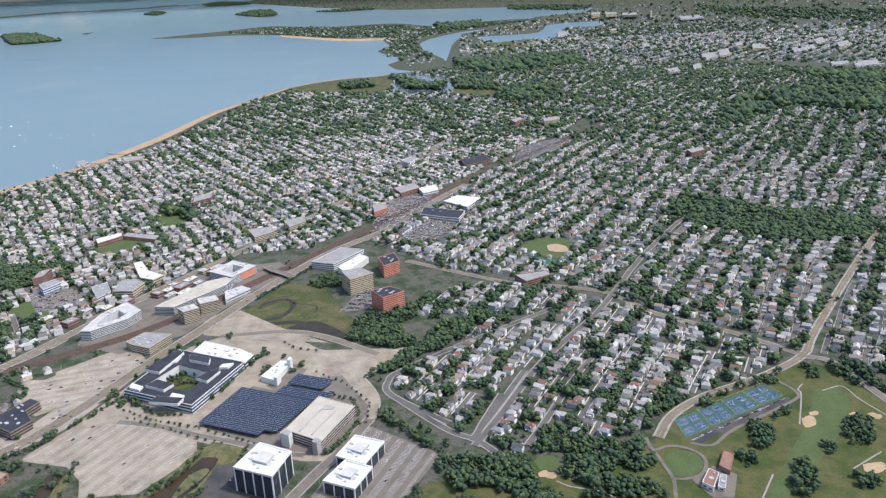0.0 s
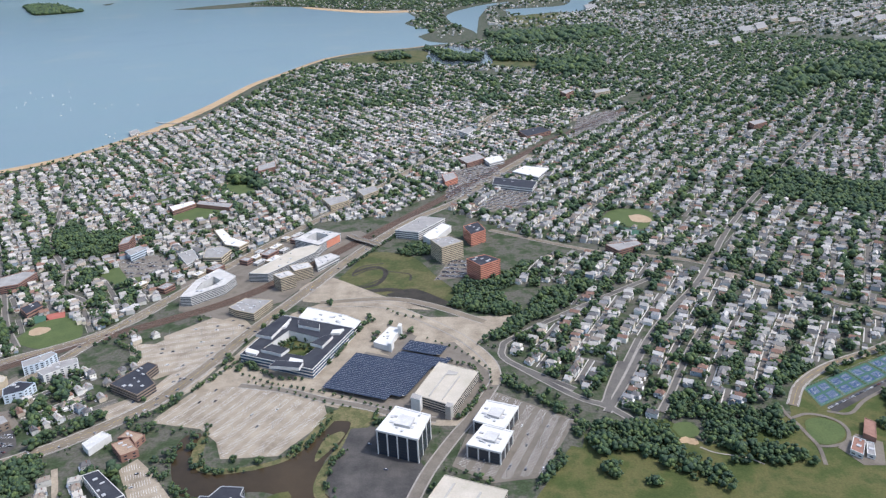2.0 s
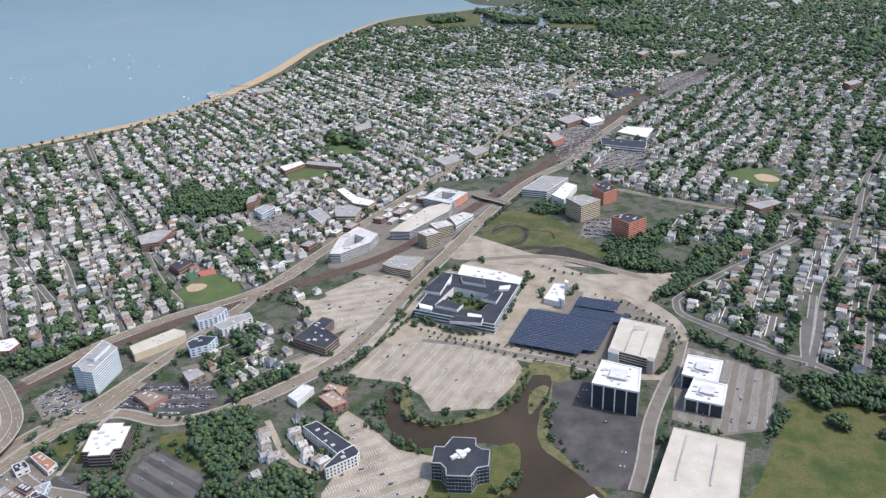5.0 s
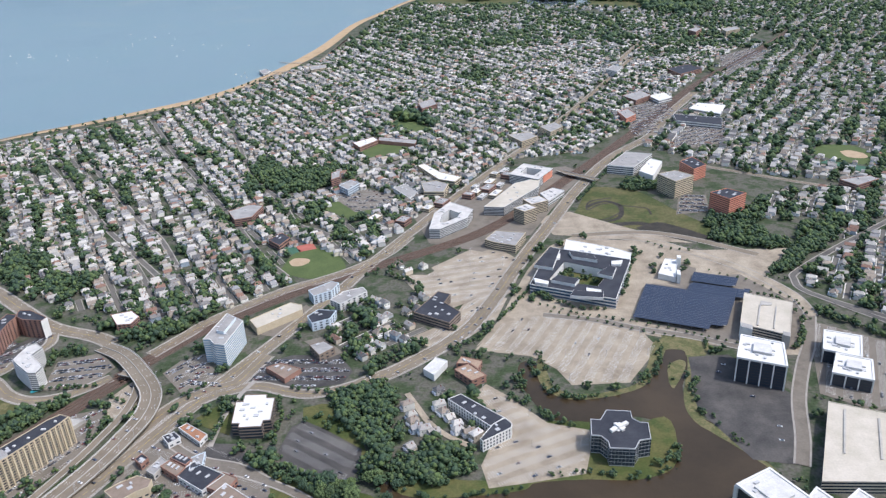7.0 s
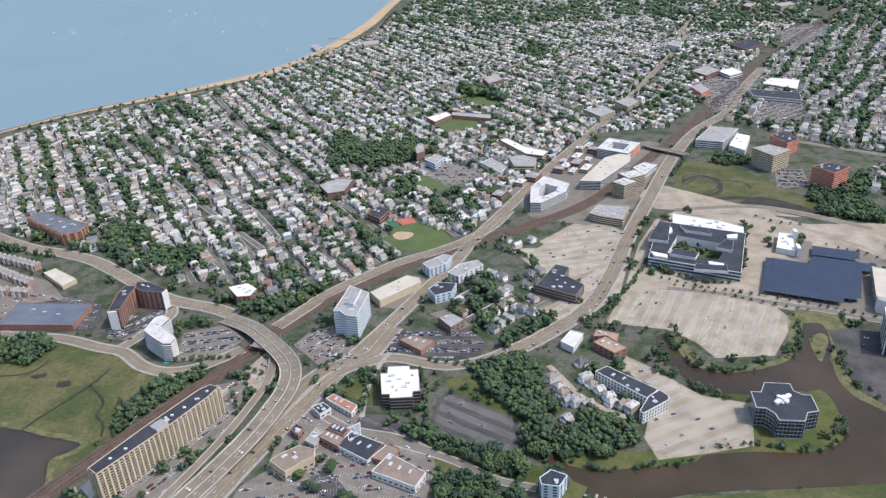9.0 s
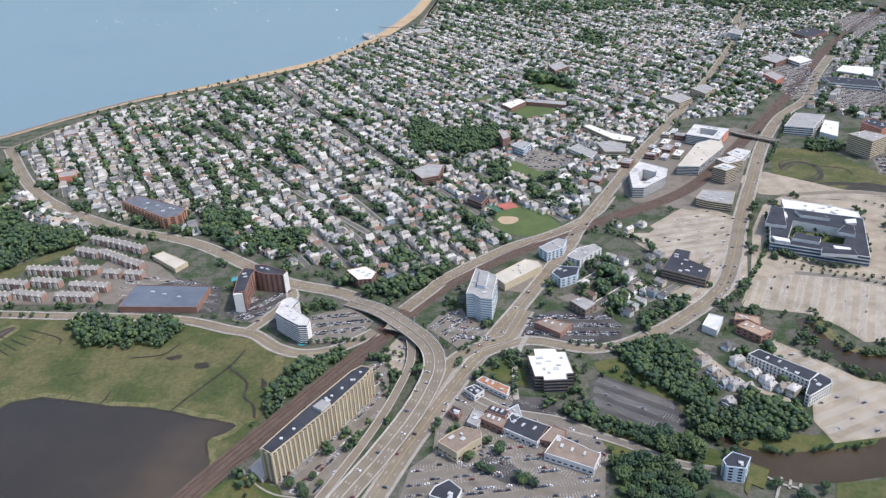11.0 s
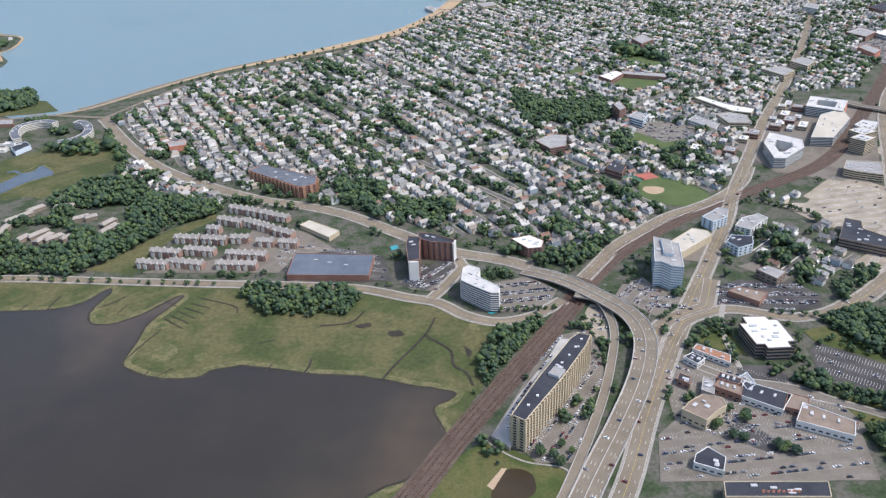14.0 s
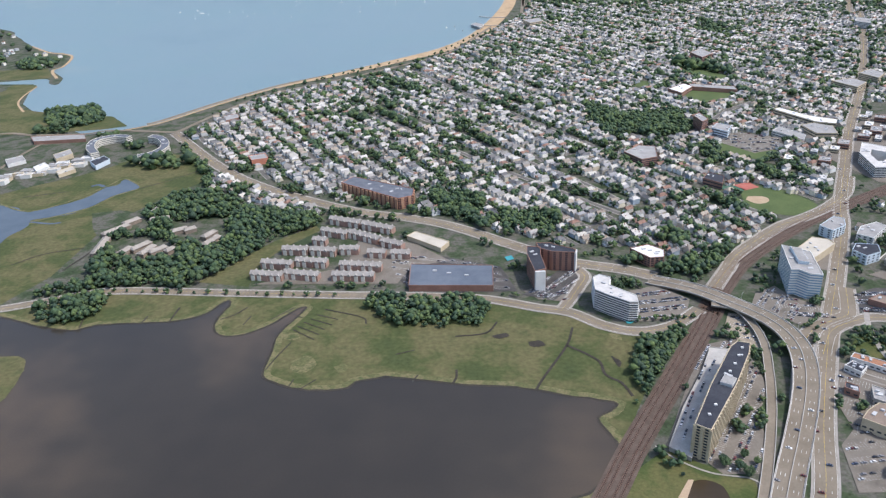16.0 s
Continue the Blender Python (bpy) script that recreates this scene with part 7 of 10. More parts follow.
for a, b in [((-866.2, 451.4), (-868.7, 474.2)), ((-873.6, 482.0), (-869.5, 488.2)), ((-868.0, 490.1), (-863.2, 496.6)), ((-866.1, 500.1), (-860.2, 508.0)), ((-847.9, 450.7), (-845.3, 458.2)), ((-841.8, 456.3), (-835.4, 466.7)), ((-832.9, 449.0), (-829.6, 460.5)), ((-827.2, 451.7), (-821.0, 459.0)), ((-852.7, 520.4), (-850.9, 535.1)), ((-848.4, 506.1), (-838.0, 509.1)), ((-823.8, 485.0), (-817.0, 489.3)), ((-798.0, 474.5), (-794.1, 482.5)), ((-793.4, 462.1), (-788.7, 474.1)), ((-815.5, 486.6), (-811.0, 489.6)), ((-824.9, 561.1), (-822.9, 569.2)), ((-816.6, 453.0), (-814.1, 457.0))]:
    a, b = np.array(a), np.array(b)
    L = np.linalg.norm(b - a) + 3
    thing = tagged(new("garden_apartments"), "low brown garden apartments with a weathered roof", "apartments", "garden apartments")
    wv, wf, rv, rf = gable_arrays(5.4, L, 2.9, 1.3, 1.5, 0.3)
    part("wall", bm_from(wv, wf), M_SIDING, thing)
    part("roof", bm_from(rv, rf), M_DRAB, thing)
    thing.location, thing.rotation_euler = (*((a + b) / 2), 0), (0, 0, math.atan2(*(b - a)[::-1]) - math.pi / 2)
    keep_line_clear(np.array([a, b]), 2.4)
    keep_clear([tuple(a + (-4, -4)), tuple(b + (4, -4)), tuple(b + (4, 4)), tuple(a + (-4, 4))], True, True, True)
# tennis courts by the golf course
# four fenced pens of four courts each
pens = [np.array(q) for q in [(133.2, 416.4), (204.7, 456.1), (212.6, 440.6), (134.8, 395.6)]]
for k in range(4):
    u0, u1 = k / 4 + 0.006, (k + 1) / 4 - 0.006
    lo0, lo1 = pens[3] + (pens[2] - pens[3]) * u0, pens[3] + (pens[2] - pens[3]) * u1
    hi0, hi1 = pens[0] + (pens[1] - pens[0]) * u0, pens[0] + (pens[1] - pens[0]) * u1
    sheet("court", [tuple(q) for q in (lo0, lo1, hi1, hi0)], 0.16, M_COURT_G, "green surround of four tennis courts", "tennis court", group="tennis pens")
    fence = tagged(new("fence"), "grey wire fence round the tennis courts", "fence", "court fences")
    ring = [lo0, lo1, hi1, hi0]
    for p, q in zip(ring, ring[1:] + ring[:1]):
        for v in np.linspace(0, 1, 8)[:-1]:
            bm = bmesh.new()
            box_bm(bm, -0.05, 0.05, -0.05, 0.05, 0, 1.6)
            ob = part("post", bm, M_STEEL, fence)
            ob.location = (*(p + (q - p) * v), 0.1)
        bm = bmesh.new()
        box_bm(bm, 0, float(np.linalg.norm(q - p)), -0.03, 0.03, 1.5, 1.58)
        ob = part("rail", bm, M_STEEL, fence)
        ob.location, ob.rotation_euler = (*p, 0.1), (0, 0, math.atan2(*(q - p)[::-1]))
    for i in range(2):
        for j in range(2):
            f = lambda a, c: (lo0 + (lo1 - lo0) * a) * (1 - c) + (hi0 + (hi1 - hi0) * a) * c
            a0, a1, c0, c1 = 0.09 + 0.45 * i, 0.46 + 0.45 * i, 0.11 + 0.44 * j, 0.45 + 0.44 * j
            court = sheet("court", [tuple(f(a0, c0)), tuple(f(a1, c0)), tuple(f(a1, c1)), tuple(f(a0, c1))], 0.20, M_COURT_B, "blue tennis court with white lines", "tennis court", group="tennis courts")
            lv, lf = [], []
            for (p0, q0), (p1, q1) in (((0.12, 0.12), (0.88, 0.12)), ((0.12, 0.88), (0.88, 0.88)), ((0.12, 0.12), (0.12, 0.88)), ((0.88, 0.12), (0.88, 0.88)), ((0.5, 0.08), (0.5, 0.92)), ((0.3, 0.25), (0.3, 0.75)), ((0.7, 0.25), (0.7, 0.75)), ((0.12, 0.25), (0.88, 0.25)), ((0.12, 0.75), (0.88, 0.75))):
                g = lambda a, c: f(a0 + (a1 - a0) * a, c0 + (c1 - c0) * c)
                p, q = g(p0, q0), g(p1, q1)
                n = np.array([-(q - p)[1], (q - p)[0]]) / np.linalg.norm(q - p) * 0.05
                k0 = len(lv)
                lv.extend((*r, 0.225) for r in (p - n, q - n, q + n, p + n))
                lf.append((k0, k0 + 1, k0 + 2, k0 + 3))
            joined("court_lines", lv, lf, M_PAINT, parent=court)
lodge = block("clubhouse", "red-roofed clubhouse on the golf course", "clubhouse", [(144.0, 364.2), (148.4, 358.7), (155.8, 374.2), (151.9, 378.9)], 3, M_BRICK, M_BRICK, 1, "none", units=0)
block("clubhouse", "white-walled golf house with a red flat roof", "clubhouse", [(129.9, 349.7), (134.4, 344.6), (141.8, 357.5), (137.4, 361.4)], 3, M_WHITE, M_BRICK, 1, "punched", units=2)
block("clubhouse", "low white wing of the golf house", "clubhouse", [(137.4, 346.3), (140.6, 344.2), (145.5, 355.8), (142.2, 357.0)], 2.4, M_WHITE, M_GROOF, 1, "punched", units=1)
sheet("car_park", [(126.6, 355.8), (132.8, 339.9), (143.9, 339.3), (152.7, 359.5), (142.1, 368.0), (133.1, 361.6)], 0.22, M_ASPHALT, "asphalt apron round the golf house", "car park")
sheet("grass", ragged([(116.5, 372.2), (120.5, 381.9), (128.7, 384.3), (136.9, 378.7), (137.3, 369.9), (129.7, 360.8), (121.3, 358.7), (117.0, 362.5)], 0.4), 0.24, M_FIELD, "round mown putting green", "golf green")
sheet("grass", ragged([(42.0, 377.6), (45.9, 382.9), (54.1, 382.4), (57.1, 375.6), (53.9, 369.3), (45.8, 368.2)], 0.4), 0.24, M_FIELD, "mown golf green with bunkers", "golf green")
sheet("grass", ragged([(234.7, 447.1), (247.2, 450.0), (251.0, 435.1), (230.2, 400.0), (196.1, 362.2), (170.2, 337.9), (161.4, 338.4), (190.6, 378.9), (215.9, 413.6)], 0.6), 0.14, M_FIELD, "mown golf fairway", "fairway")
for pts in ([(44.1, 367.7), (47.8, 369.1), (49.2, 365.3), (45.8, 362.9)], [(49.2, 364.8), (52.5, 366.2), (53.0, 362.5), (50.0, 361.1)], [(211.3, 412.6), (217.8, 416.1), (218.6, 410.2), (213.5, 403.6), (209.5, 403.8)], [(242.4, 416.5), (246.8, 418.2), (245.9, 413.6), (241.9, 412.6)], [(253.3, 415.8), (257.7, 416.8), (259.7, 412.1), (255.7, 411.0)], [(224.3, 364.3), (230.6, 365.5), (235.4, 361.0), (228.8, 356.2), (222.5, 357.6)]):
    sheet("bunker", ragged(pts, 0.2), 0.27, M_SAND, "pale sand bunker on the golf course", "bunker", group="golf bunkers")
for line in ([(111.8, 398.3), (111.9, 389.3), (114.1, 378.9), (115.4, 367.9), (116.6, 356.4), (113.4, 340.9)], [(114.1, 385.1), (123.4, 388.6), (132.5, 385.8), (138.7, 379.1), (138.9, 369.8), (133.4, 360.6), (123.9, 357.0), (117.5, 357.4)], [(136.3, 390.8), (148.9, 388.3), (167.1, 404.0), (213.6, 432.7), (222.3, 444.3), (215.6, 462.2)]):
    ribbon("road", spline(line, 5), 1.1, 0.3, M_ASPHALT, "dark drive through the golf course", "road")
for line in ([(207.6, 406.5), (223.6, 440.6), (224.6, 447.8), (230.7, 454.9)], [(52.5, 358.9), (59.5, 353.5), (74.0, 348.8), (81.9, 342.6)]):
    ribbon("path", spline(line, 5), 0.5, 0.3, M_WALKWAY, "pale golf course path", "path")
# road bridge over the railway
bridge_line = spline([(-187.6, 717.0), (-179.0, 706.1), (-165.6, 695.0), (-154.5, 684.4)], 4)
ob = tagged(ribbon("road_bridge", bridge_line, 3.2, 3.0, M_ROAD, thick=0.6), "concrete road bridge over the railway", "bridge", "", "structure")
for s in (-1, 1):
    ribbon("parapet", bridge_line, 0.2, 3.5, M_CONC, offset=s * 3.1, thick=0.6, parent=ob, clear=False)

# boat yard and causeway by the far marsh
road([(-1170, 702), (-1104, 740), (-1064.0, 732.8), (-1009.8, 732.0), (-984.2, 741.2), (-914.4, 729.6)], 2.4, "causeway road between the marshes", walks=False)
road([(-1040.5, 631.8), (-1041.9, 662.3), (-1039.4, 698.5), (-1032.1, 711.9)], 1.8, "side road over the marsh", walks=False)
for pts, h, wall, roof, lab in (([(-1058.7, 718.8), (-1004.2, 721.6), (-995.8, 706.5), (-1046.4, 701.7)], 3, M_BRICK, M_GROOF, "long low brick building on the causeway"), ([(-1002.8, 657.0), (-994.2, 672.4), (-984.7, 658.8), (-993.3, 644.0)], 4, M_TAN, M_GROOF, "pale boat yard shed by the marsh"), ([(-1003.8, 623.9), (-999.4, 635.4), (-990.2, 625.9), (-994.1, 612.0)], 4, M_WHITE, M_WROOF, "white boat yard shed by the marsh"),
                                ([(-957.3, 635.5), (-950.9, 650.2), (-941.1, 640.3), (-946.2, 623.0)], 4, M_PALEBLUE, M_BROOF, "blue-grey boat yard shed"), ([(-1044.6, 649.1), (-1034.1, 659.2), (-1023.4, 646.1), (-1034.2, 634.7)], 3, M_WHITE, M_GROOF, "pale low boat yard building"), ([(-977.6, 613.7), (-969.1, 627.4), (-962.5, 618.4), (-971.0, 605.0)], 3, M_TAN, M_TROOF, "tan low boat yard building"),
                                ([(-878.1, 772.8), (-865.6, 782.0), (-858.1, 766.8), (-869.7, 755.8)], 3, M_BRICK, M_GROOF, "low brick shop by the beach"), ([(-812.4, 637.5), (-798.4, 642.5), (-792.6, 630.1), (-805.9, 625.2)], 5, M_ORANGE, M_GROOF, "square orange brick block")):
    block("yard_building", lab, "building", pts, h, wall, roof, 1, "none", units=1)
yard_line = spline([(-1030.1, 580.2), (-1020.1, 597.2), (-1008.0, 612.0), (-991.7, 620.4), (-977.6, 634.1), (-962.4, 643.1)], 5)
for k, q in enumerate(yard_line[::2]):
    for row in (-1, 1):
        u = random.Random(k * 2 + row)
        if u.random() < 0.25:
            continue
        w, d = u.uniform(2.5, 5.5), u.uniform(2, 4)
        c = q + np.array([u.uniform(-2, 2), row * u.uniform(5, 9)])
        pts = [(c[0] - w, c[1] - d), (c[0] + w, c[1] - d + 1.5), (c[0] + w, c[1] + d + 1.5), (c[0] - w, c[1] + d)]
        block("yard_building", "low pale workshop in the boat yard", "workshop", pts, u.uniform(2, 3.6), (M_WHITE, M_TAN, M_CONC)[k % 3], (M_GROOF, M_PALEROOF, M_TROOF)[(k + row) % 3], 1, "none", units=1, group="boat yard workshops")
sheet("yard", [(-1027.4, 609.6), (-1064.2, 671.9), (-1020.3, 652.9), (-975.3, 660.7), (-949.4, 663.6), (-931.9, 636.3), (-955.4, 609.2), (-984.1, 586.9), (-1003.4, 569.0)], 0.13, M_LAND, "worn ground of a boat yard beside the marsh", "yard")

# ---- woods and tree belts kept free of houses ----
WOODS = [
    ([(267.6, 484.5), (278.7, 475.3), (277.6, 444.1), (266.9, 444.9), (261.7, 464.4)], 3.4),
    ([(-349.3, 350.6), (-337.2, 363.3), (-320.9, 366.1), (-310.2, 353.1), (-309.8, 333.7), (-307.9, 322.5), (-305.4, 309.6), (-312.0, 303.4), (-321.6, 309.6), (-328.5, 322.5), (-338.6, 335.8), (-347.2, 341.0)], 3.3),
    ([(-304.2, 301.3), (-290.3, 313.7), (-270.2, 307.5), (-268.5, 293.9), (-273.2, 284.6), (-283.1, 286.1), (-303.6, 273.6), (-309.8, 278.9), (-309.0, 297.4)], 3.3),
    ([(-377.3, 299.3), (-369.5, 301.0), (-359.6, 293.4), (-350.0, 287.7), (-335.5, 273.3), (-335.4, 264.9), (-342.7, 263.0), (-351.4, 274.7), (-364.2, 282.0), (-375.3, 287.5)], 3.0),
    ([(-361.3, 266.1), (-353.2, 266.1), (-340.5, 263.0), (-331.8, 253.4), (-332.2, 244.2), (-345.0, 239.9), (-358.7, 239.7), (-365.3, 250.0)], 3.2),
    ([(-324.8, 301.2), (-313.3, 303.4), (-308.3, 288.0), (-313.2, 275.0), (-319.9, 280.4), (-324.9, 287.8)], 3.4),
    ([(-483.0, 346.9), (-475.7, 349.6), (-461.8, 326.5), (-462.9, 321.6), (-472.4, 329.0), (-480.6, 338.8)], 2.8),
    ([(-525.2, 312.4), (-519.3, 326.6), (-503.8, 341.6), (-493.4, 355.3), (-484.0, 372.2), (-480.3, 368.0), (-493.6, 347.0), (-504.9, 329.1), (-516.2, 310.1), (-522.3, 298.7)], 2.9),
    ([(-452.6, 349.5), (-448.1, 352.2), (-447.0, 338.7), (-454.6, 324.0), (-456.2, 326.5), (-450.7, 338.7)], 2.6),
    ([(-82.5, 582.7), (-68.2, 611.6), (-46.5, 607.6), (-13.6, 634.6), (-24.7, 598.7), (-58.1, 561.7), (-81.7, 569.8)], 3.6),
    ([(-135.9, 666.2), (-128.3, 687.1), (-98.4, 692.7), (-105.8, 659.6), (-123.4, 659.3)], 3.4),
    ([(-71.0, 486.2), (-44.2, 521.2), (-3.0, 558.7), (16.5, 576.9), (0.0, 541.3), (-38.0, 504.6), (-64.5, 481.5)], 3.6),
    ([(-83.9, 563.1), (-62.6, 556.4), (-32.8, 543.0), (-28.6, 531.4), (-44.2, 521.2), (-57.6, 538.0), (-88.8, 548.1)], 3.2),
    ([(259.8, 890.3), (318.0, 923.2), (362.1, 856.6), (438.2, 812.5), (502.0, 773.1), (461.6, 705.0), (401.4, 738.2), (341.9, 732.8), (300.0, 775.0), (257.9, 814.9)], 4.2),
    ([(-47.4, 506.3), (-11.5, 569.2), (13.6, 584.5), (37.7, 588.6), (3.1, 541.6), (-20.2, 528.2), (-42.1, 492.7), (-51.4, 472.3)], 4.2),
    ([(-350.0, 349.3), (-340.7, 362.9), (-325.8, 381.4), (-309.6, 405.2), (-297.6, 404.9), (-302.3, 388.9), (-320.0, 365.4), (-313.2, 346.1), (-319.0, 321.4), (-307.7, 301.1), (-315.0, 294.8), (-333.5, 319.2)], 3.8),
    ([(-302.6, 296.9), (-291.0, 303.1), (-272.6, 298.8), (-269.0, 288.5), (-283.7, 278.1), (-301.5, 280.8)], 3.6),
    ([(-504.9, 728.7), (-497.1, 783.8), (-460.9, 742.7), (-409.9, 756.6), (-407.9, 695.7), (-430.0, 673.8), (-458.1, 683.7), (-484.3, 677.8)], 4.2),
    ([(-671.4, 388.1), (-658.3, 391.1), (-627.9, 387.0), (-611.5, 393.3), (-596.7, 379.8), (-604.6, 358.6), (-626.3, 356.1), (-651.6, 359.5), (-667.1, 368.8)], 4.0),
    ([(-528.1, 322.4), (-514.3, 351.1), (-498.9, 353.7), (-478.9, 373.9), (-476.3, 369.6), (-507.0, 317.3), (-527.4, 282.2), (-538.8, 259.4), (-542.5, 266.7), (-530.2, 294.8)], 3.6),
    ([(-876.4, 491.5), (-854.0, 554.8), (-820.4, 564.9), (-782.1, 528.3), (-726.0, 509.8), (-723.0, 494.6), (-749.2, 467.6), (-769.5, 430.6), (-782.9, 404.7), (-833.9, 406.1), (-855.9, 414.1), (-863.5, 445.9)], 4.6),
    ([(-878.2, 400.1), (-855.9, 414.1), (-830.2, 406.0), (-828.9, 372.2), (-839.8, 360.1), (-861.7, 369.7)], 4.4),
    ([(-1096, 818), (-1084, 830), (-1031, 816), (-1009.1, 777.2), (-1032.2, 753.1), (-1068, 768)], 4.2),
    ([(-304, 2191), (-229, 2244), (-203, 2122), (-276, 2087)], 7),
    ([(-170, 2333), (-48, 2133), (-1, 2143), (-17, 2008), (-107, 2058)], 7),
    ([(15, 2176), (113, 2235), (127, 1964), (28, 2016)], 7),
    ([(127, 1964), (250, 2037), (284, 1865), (185, 1711), (115, 1790)], 8),
    ([(463, 1340), (686, 1538), (904, 1352), (1056, 1592), (878, 1833), (609, 1636)], 9),
    ([(909, 2059), (1208, 1831), (1102, 1665), (935, 1815)], 9),
    ([(20, 2695), (219, 2751), (426, 2809), (466, 2585), (257, 2374), (85, 2360)], 9),
    ([(-62, 5132), (238, 5317), (176, 4699), (-24, 4561)], 12),
    ([(689, 8563), (1357, 7585), (1176, 6569), (586, 7292)], 40),
    ([(2018, 6310), (2573, 4666), (2081, 3760), (1720, 4738)], 40),
    ([(-1278.8, 1073.9), (-1262.5, 1096.1), (-1229.3, 1098.9), (-1208.3, 1047.8), (-1248.0, 1039.4)], 5),
    ([(-1371.1, 1111.5), (-1344.6, 1146.8), (-1298.8, 1088.9), (-1312.9, 1055.0)], 4.5),
    ([(-374.1, 959.3), (-312.4, 919.0), (-316.3, 898.8), (-373.4, 937.1)], 5),
    ([(-593.2, 508.6), (-560.4, 512.1), (-546.1, 491.5), (-563.0, 473.6), (-589.6, 484.0)], 4.2),
    ([(-645.5, 555.1), (-605.7, 547.0), (-599.3, 514.0), (-613.4, 494.6), (-634.3, 510.5)], 4.2),
    ([(-420.8, 636.7), (-407.3, 657.2), (-398.3, 608.4), (-414.8, 603.1)], 4.0),
    ([(-534.0, 404.9), (-517.4, 404.4), (-495.8, 397.0), (-485.2, 386.7), (-490.5, 377.3), (-506.2, 393.9), (-531.8, 396.6)], 3.6),
    ([(-71.5, 562.9), (-47.4, 572.5), (-35.6, 539.2), (-54.4, 530.3), (-74.3, 541.7)], 4),
    ([(-285.8, 354.2), (-267.5, 348.7), (-260.9, 319.0), (-268.6, 301.2), (-280.9, 328.4)], 5),
    ([(-350.7, 304.9), (-330.3, 284.2), (-319.1, 265.4), (-326.3, 258.3), (-345.1, 276.2), (-356.4, 292.1)], 4.0),
    ([(-351.5, 261.4), (-327.4, 254.8), (-322.8, 241.8), (-329.6, 234.8), (-356.3, 234.3)], 4.5),
    ([(-521.8, 434.4), (-480.7, 426.1), (-448.3, 433.1), (-469.4, 411.4), (-494.1, 411.8)], 4.5),
    ([(-477.9, 432.7), (-449.5, 447.6), (-440.2, 455.6), (-455.9, 424.3), (-478.0, 403.3)], 4.5),
    ([(-953.6, 691.8), (-940.5, 694.2), (-923.5, 682.8), (-933.2, 676.9), (-945.4, 679.5)], 4.5),
    ([(-910.8, 720.1), (-876.4, 679.2), (-841.8, 618.7), (-824.5, 577.5), (-831.7, 578.0), (-853.1, 619.4), (-887.6, 675.1)], 3.4),
    ([(-990.7, 723.0), (-977.6, 733.1), (-968.1, 724.8), (-978.1, 714.8)], 3.6),
    ([(-928.4, 646.5), (-890.6, 651.5), (-863.5, 634.5), (-863.5, 620.1), (-900.1, 622.5)], 5.5),
    ([(-1089, 735), (-1047.2, 746.6), (-1019.8, 740.4), (-1059.7, 725.1)], 6),
    ([(-718.5, 514.6), (-666.4, 499.9), (-649.5, 493.3), (-667.1, 507.0), (-712.2, 527.0)], 3.4),
    ([(-713.2, 558.9), (-674.5, 536.0), (-656.4, 526.3), (-668.6, 520.5), (-711.2, 547.0)], 3.4),
    ([(120.0, 435.6), (144.6, 444.6), (162.0, 441.2), (155.6, 432.5), (128.4, 426.0), (117.4, 422.1)], 3.0),
    ([(178.8, 409.6), (186.5, 414.2), (191.1, 405.6), (184.5, 387.8), (175.4, 381.5), (169.9, 385.8)], 3.2),
    ([(160.8, 378.9), (168.8, 381.3), (165.8, 369.3), (158.6, 364.4)], 3.0),
    ([(234.7, 409.2), (245.6, 413.6), (253.0, 408.0), (245.2, 390.0), (236.0, 381.8), (227.0, 383.5)], 3.4),
    ([(184.3, 364.0), (196.5, 370.2), (193.0, 352.2), (185.1, 338.0), (176.4, 338.5), (178.0, 353.0)], 3.4),
    ([(210.6, 383.3), (219.9, 385.7), (219.0, 377.2), (211.2, 374.3)], 2.8),
    ([(259.1, 476.7), (271.4, 484.2), (269.1, 467.8), (258.7, 462.2)], 3.0),
    ([(240.4, 470.0), (248.6, 472.6), (245.1, 460.1), (236.5, 456.1)], 2.8),
    ([(195.2, 417.6), (200.1, 419.3), (197.7, 411.6), (193.1, 410.6)], 2.4),
    ([(204.4, 423.7), (209.4, 425.4), (206.8, 417.5), (202.5, 416.5)], 2.4),
    ([(210.4, 465.8), (217.3, 468.5), (214.3, 459.2), (208.7, 456.5)], 2.4),
    ([(215.1, 353.4), (226.6, 357.9), (224.6, 345.5), (213.4, 341.3)], 3.0),
    ([(275.2, 483.9), (282.5, 475.0), (280.4, 443.9), (274.8, 433.4), (272.5, 455.7)], 3.0),
    ([(-3429.2, 6131.6), (-3464.3, 6422.5), (-3174.8, 6169.1), (-2749.1, 5482.8), (-2519.3, 5190.0), (-2596.7, 4989.4), (-2729.6, 4969.0), (-3095.2, 5574.7)], 10),
    ([(-5628.0, 18723.8), (-6084.2, 21634.3), (-4653.2, 19180.9), (-3916.8, 16511.0), (-4141.8, 15265.4), (-4513.8, 15430.6)], 40),
    ([(-2433.4, 9281.6), (-2597.3, 10968.7), (-2284.3, 10592.7), (-1790.4, 8616.2), (-1878.6, 8142.7)], 28),
    ([(-4266.5, 11375.9), (-4658.2, 12925.9), (-4095.5, 11820.2), (-3737.1, 10449.8)], 24),
    ([(-1456.4, 9053.8), (-1250.0, 9541.4), (-955.4, 9996.5), (-779.2, 9151.3), (-1141.3, 8696.9)], 34),
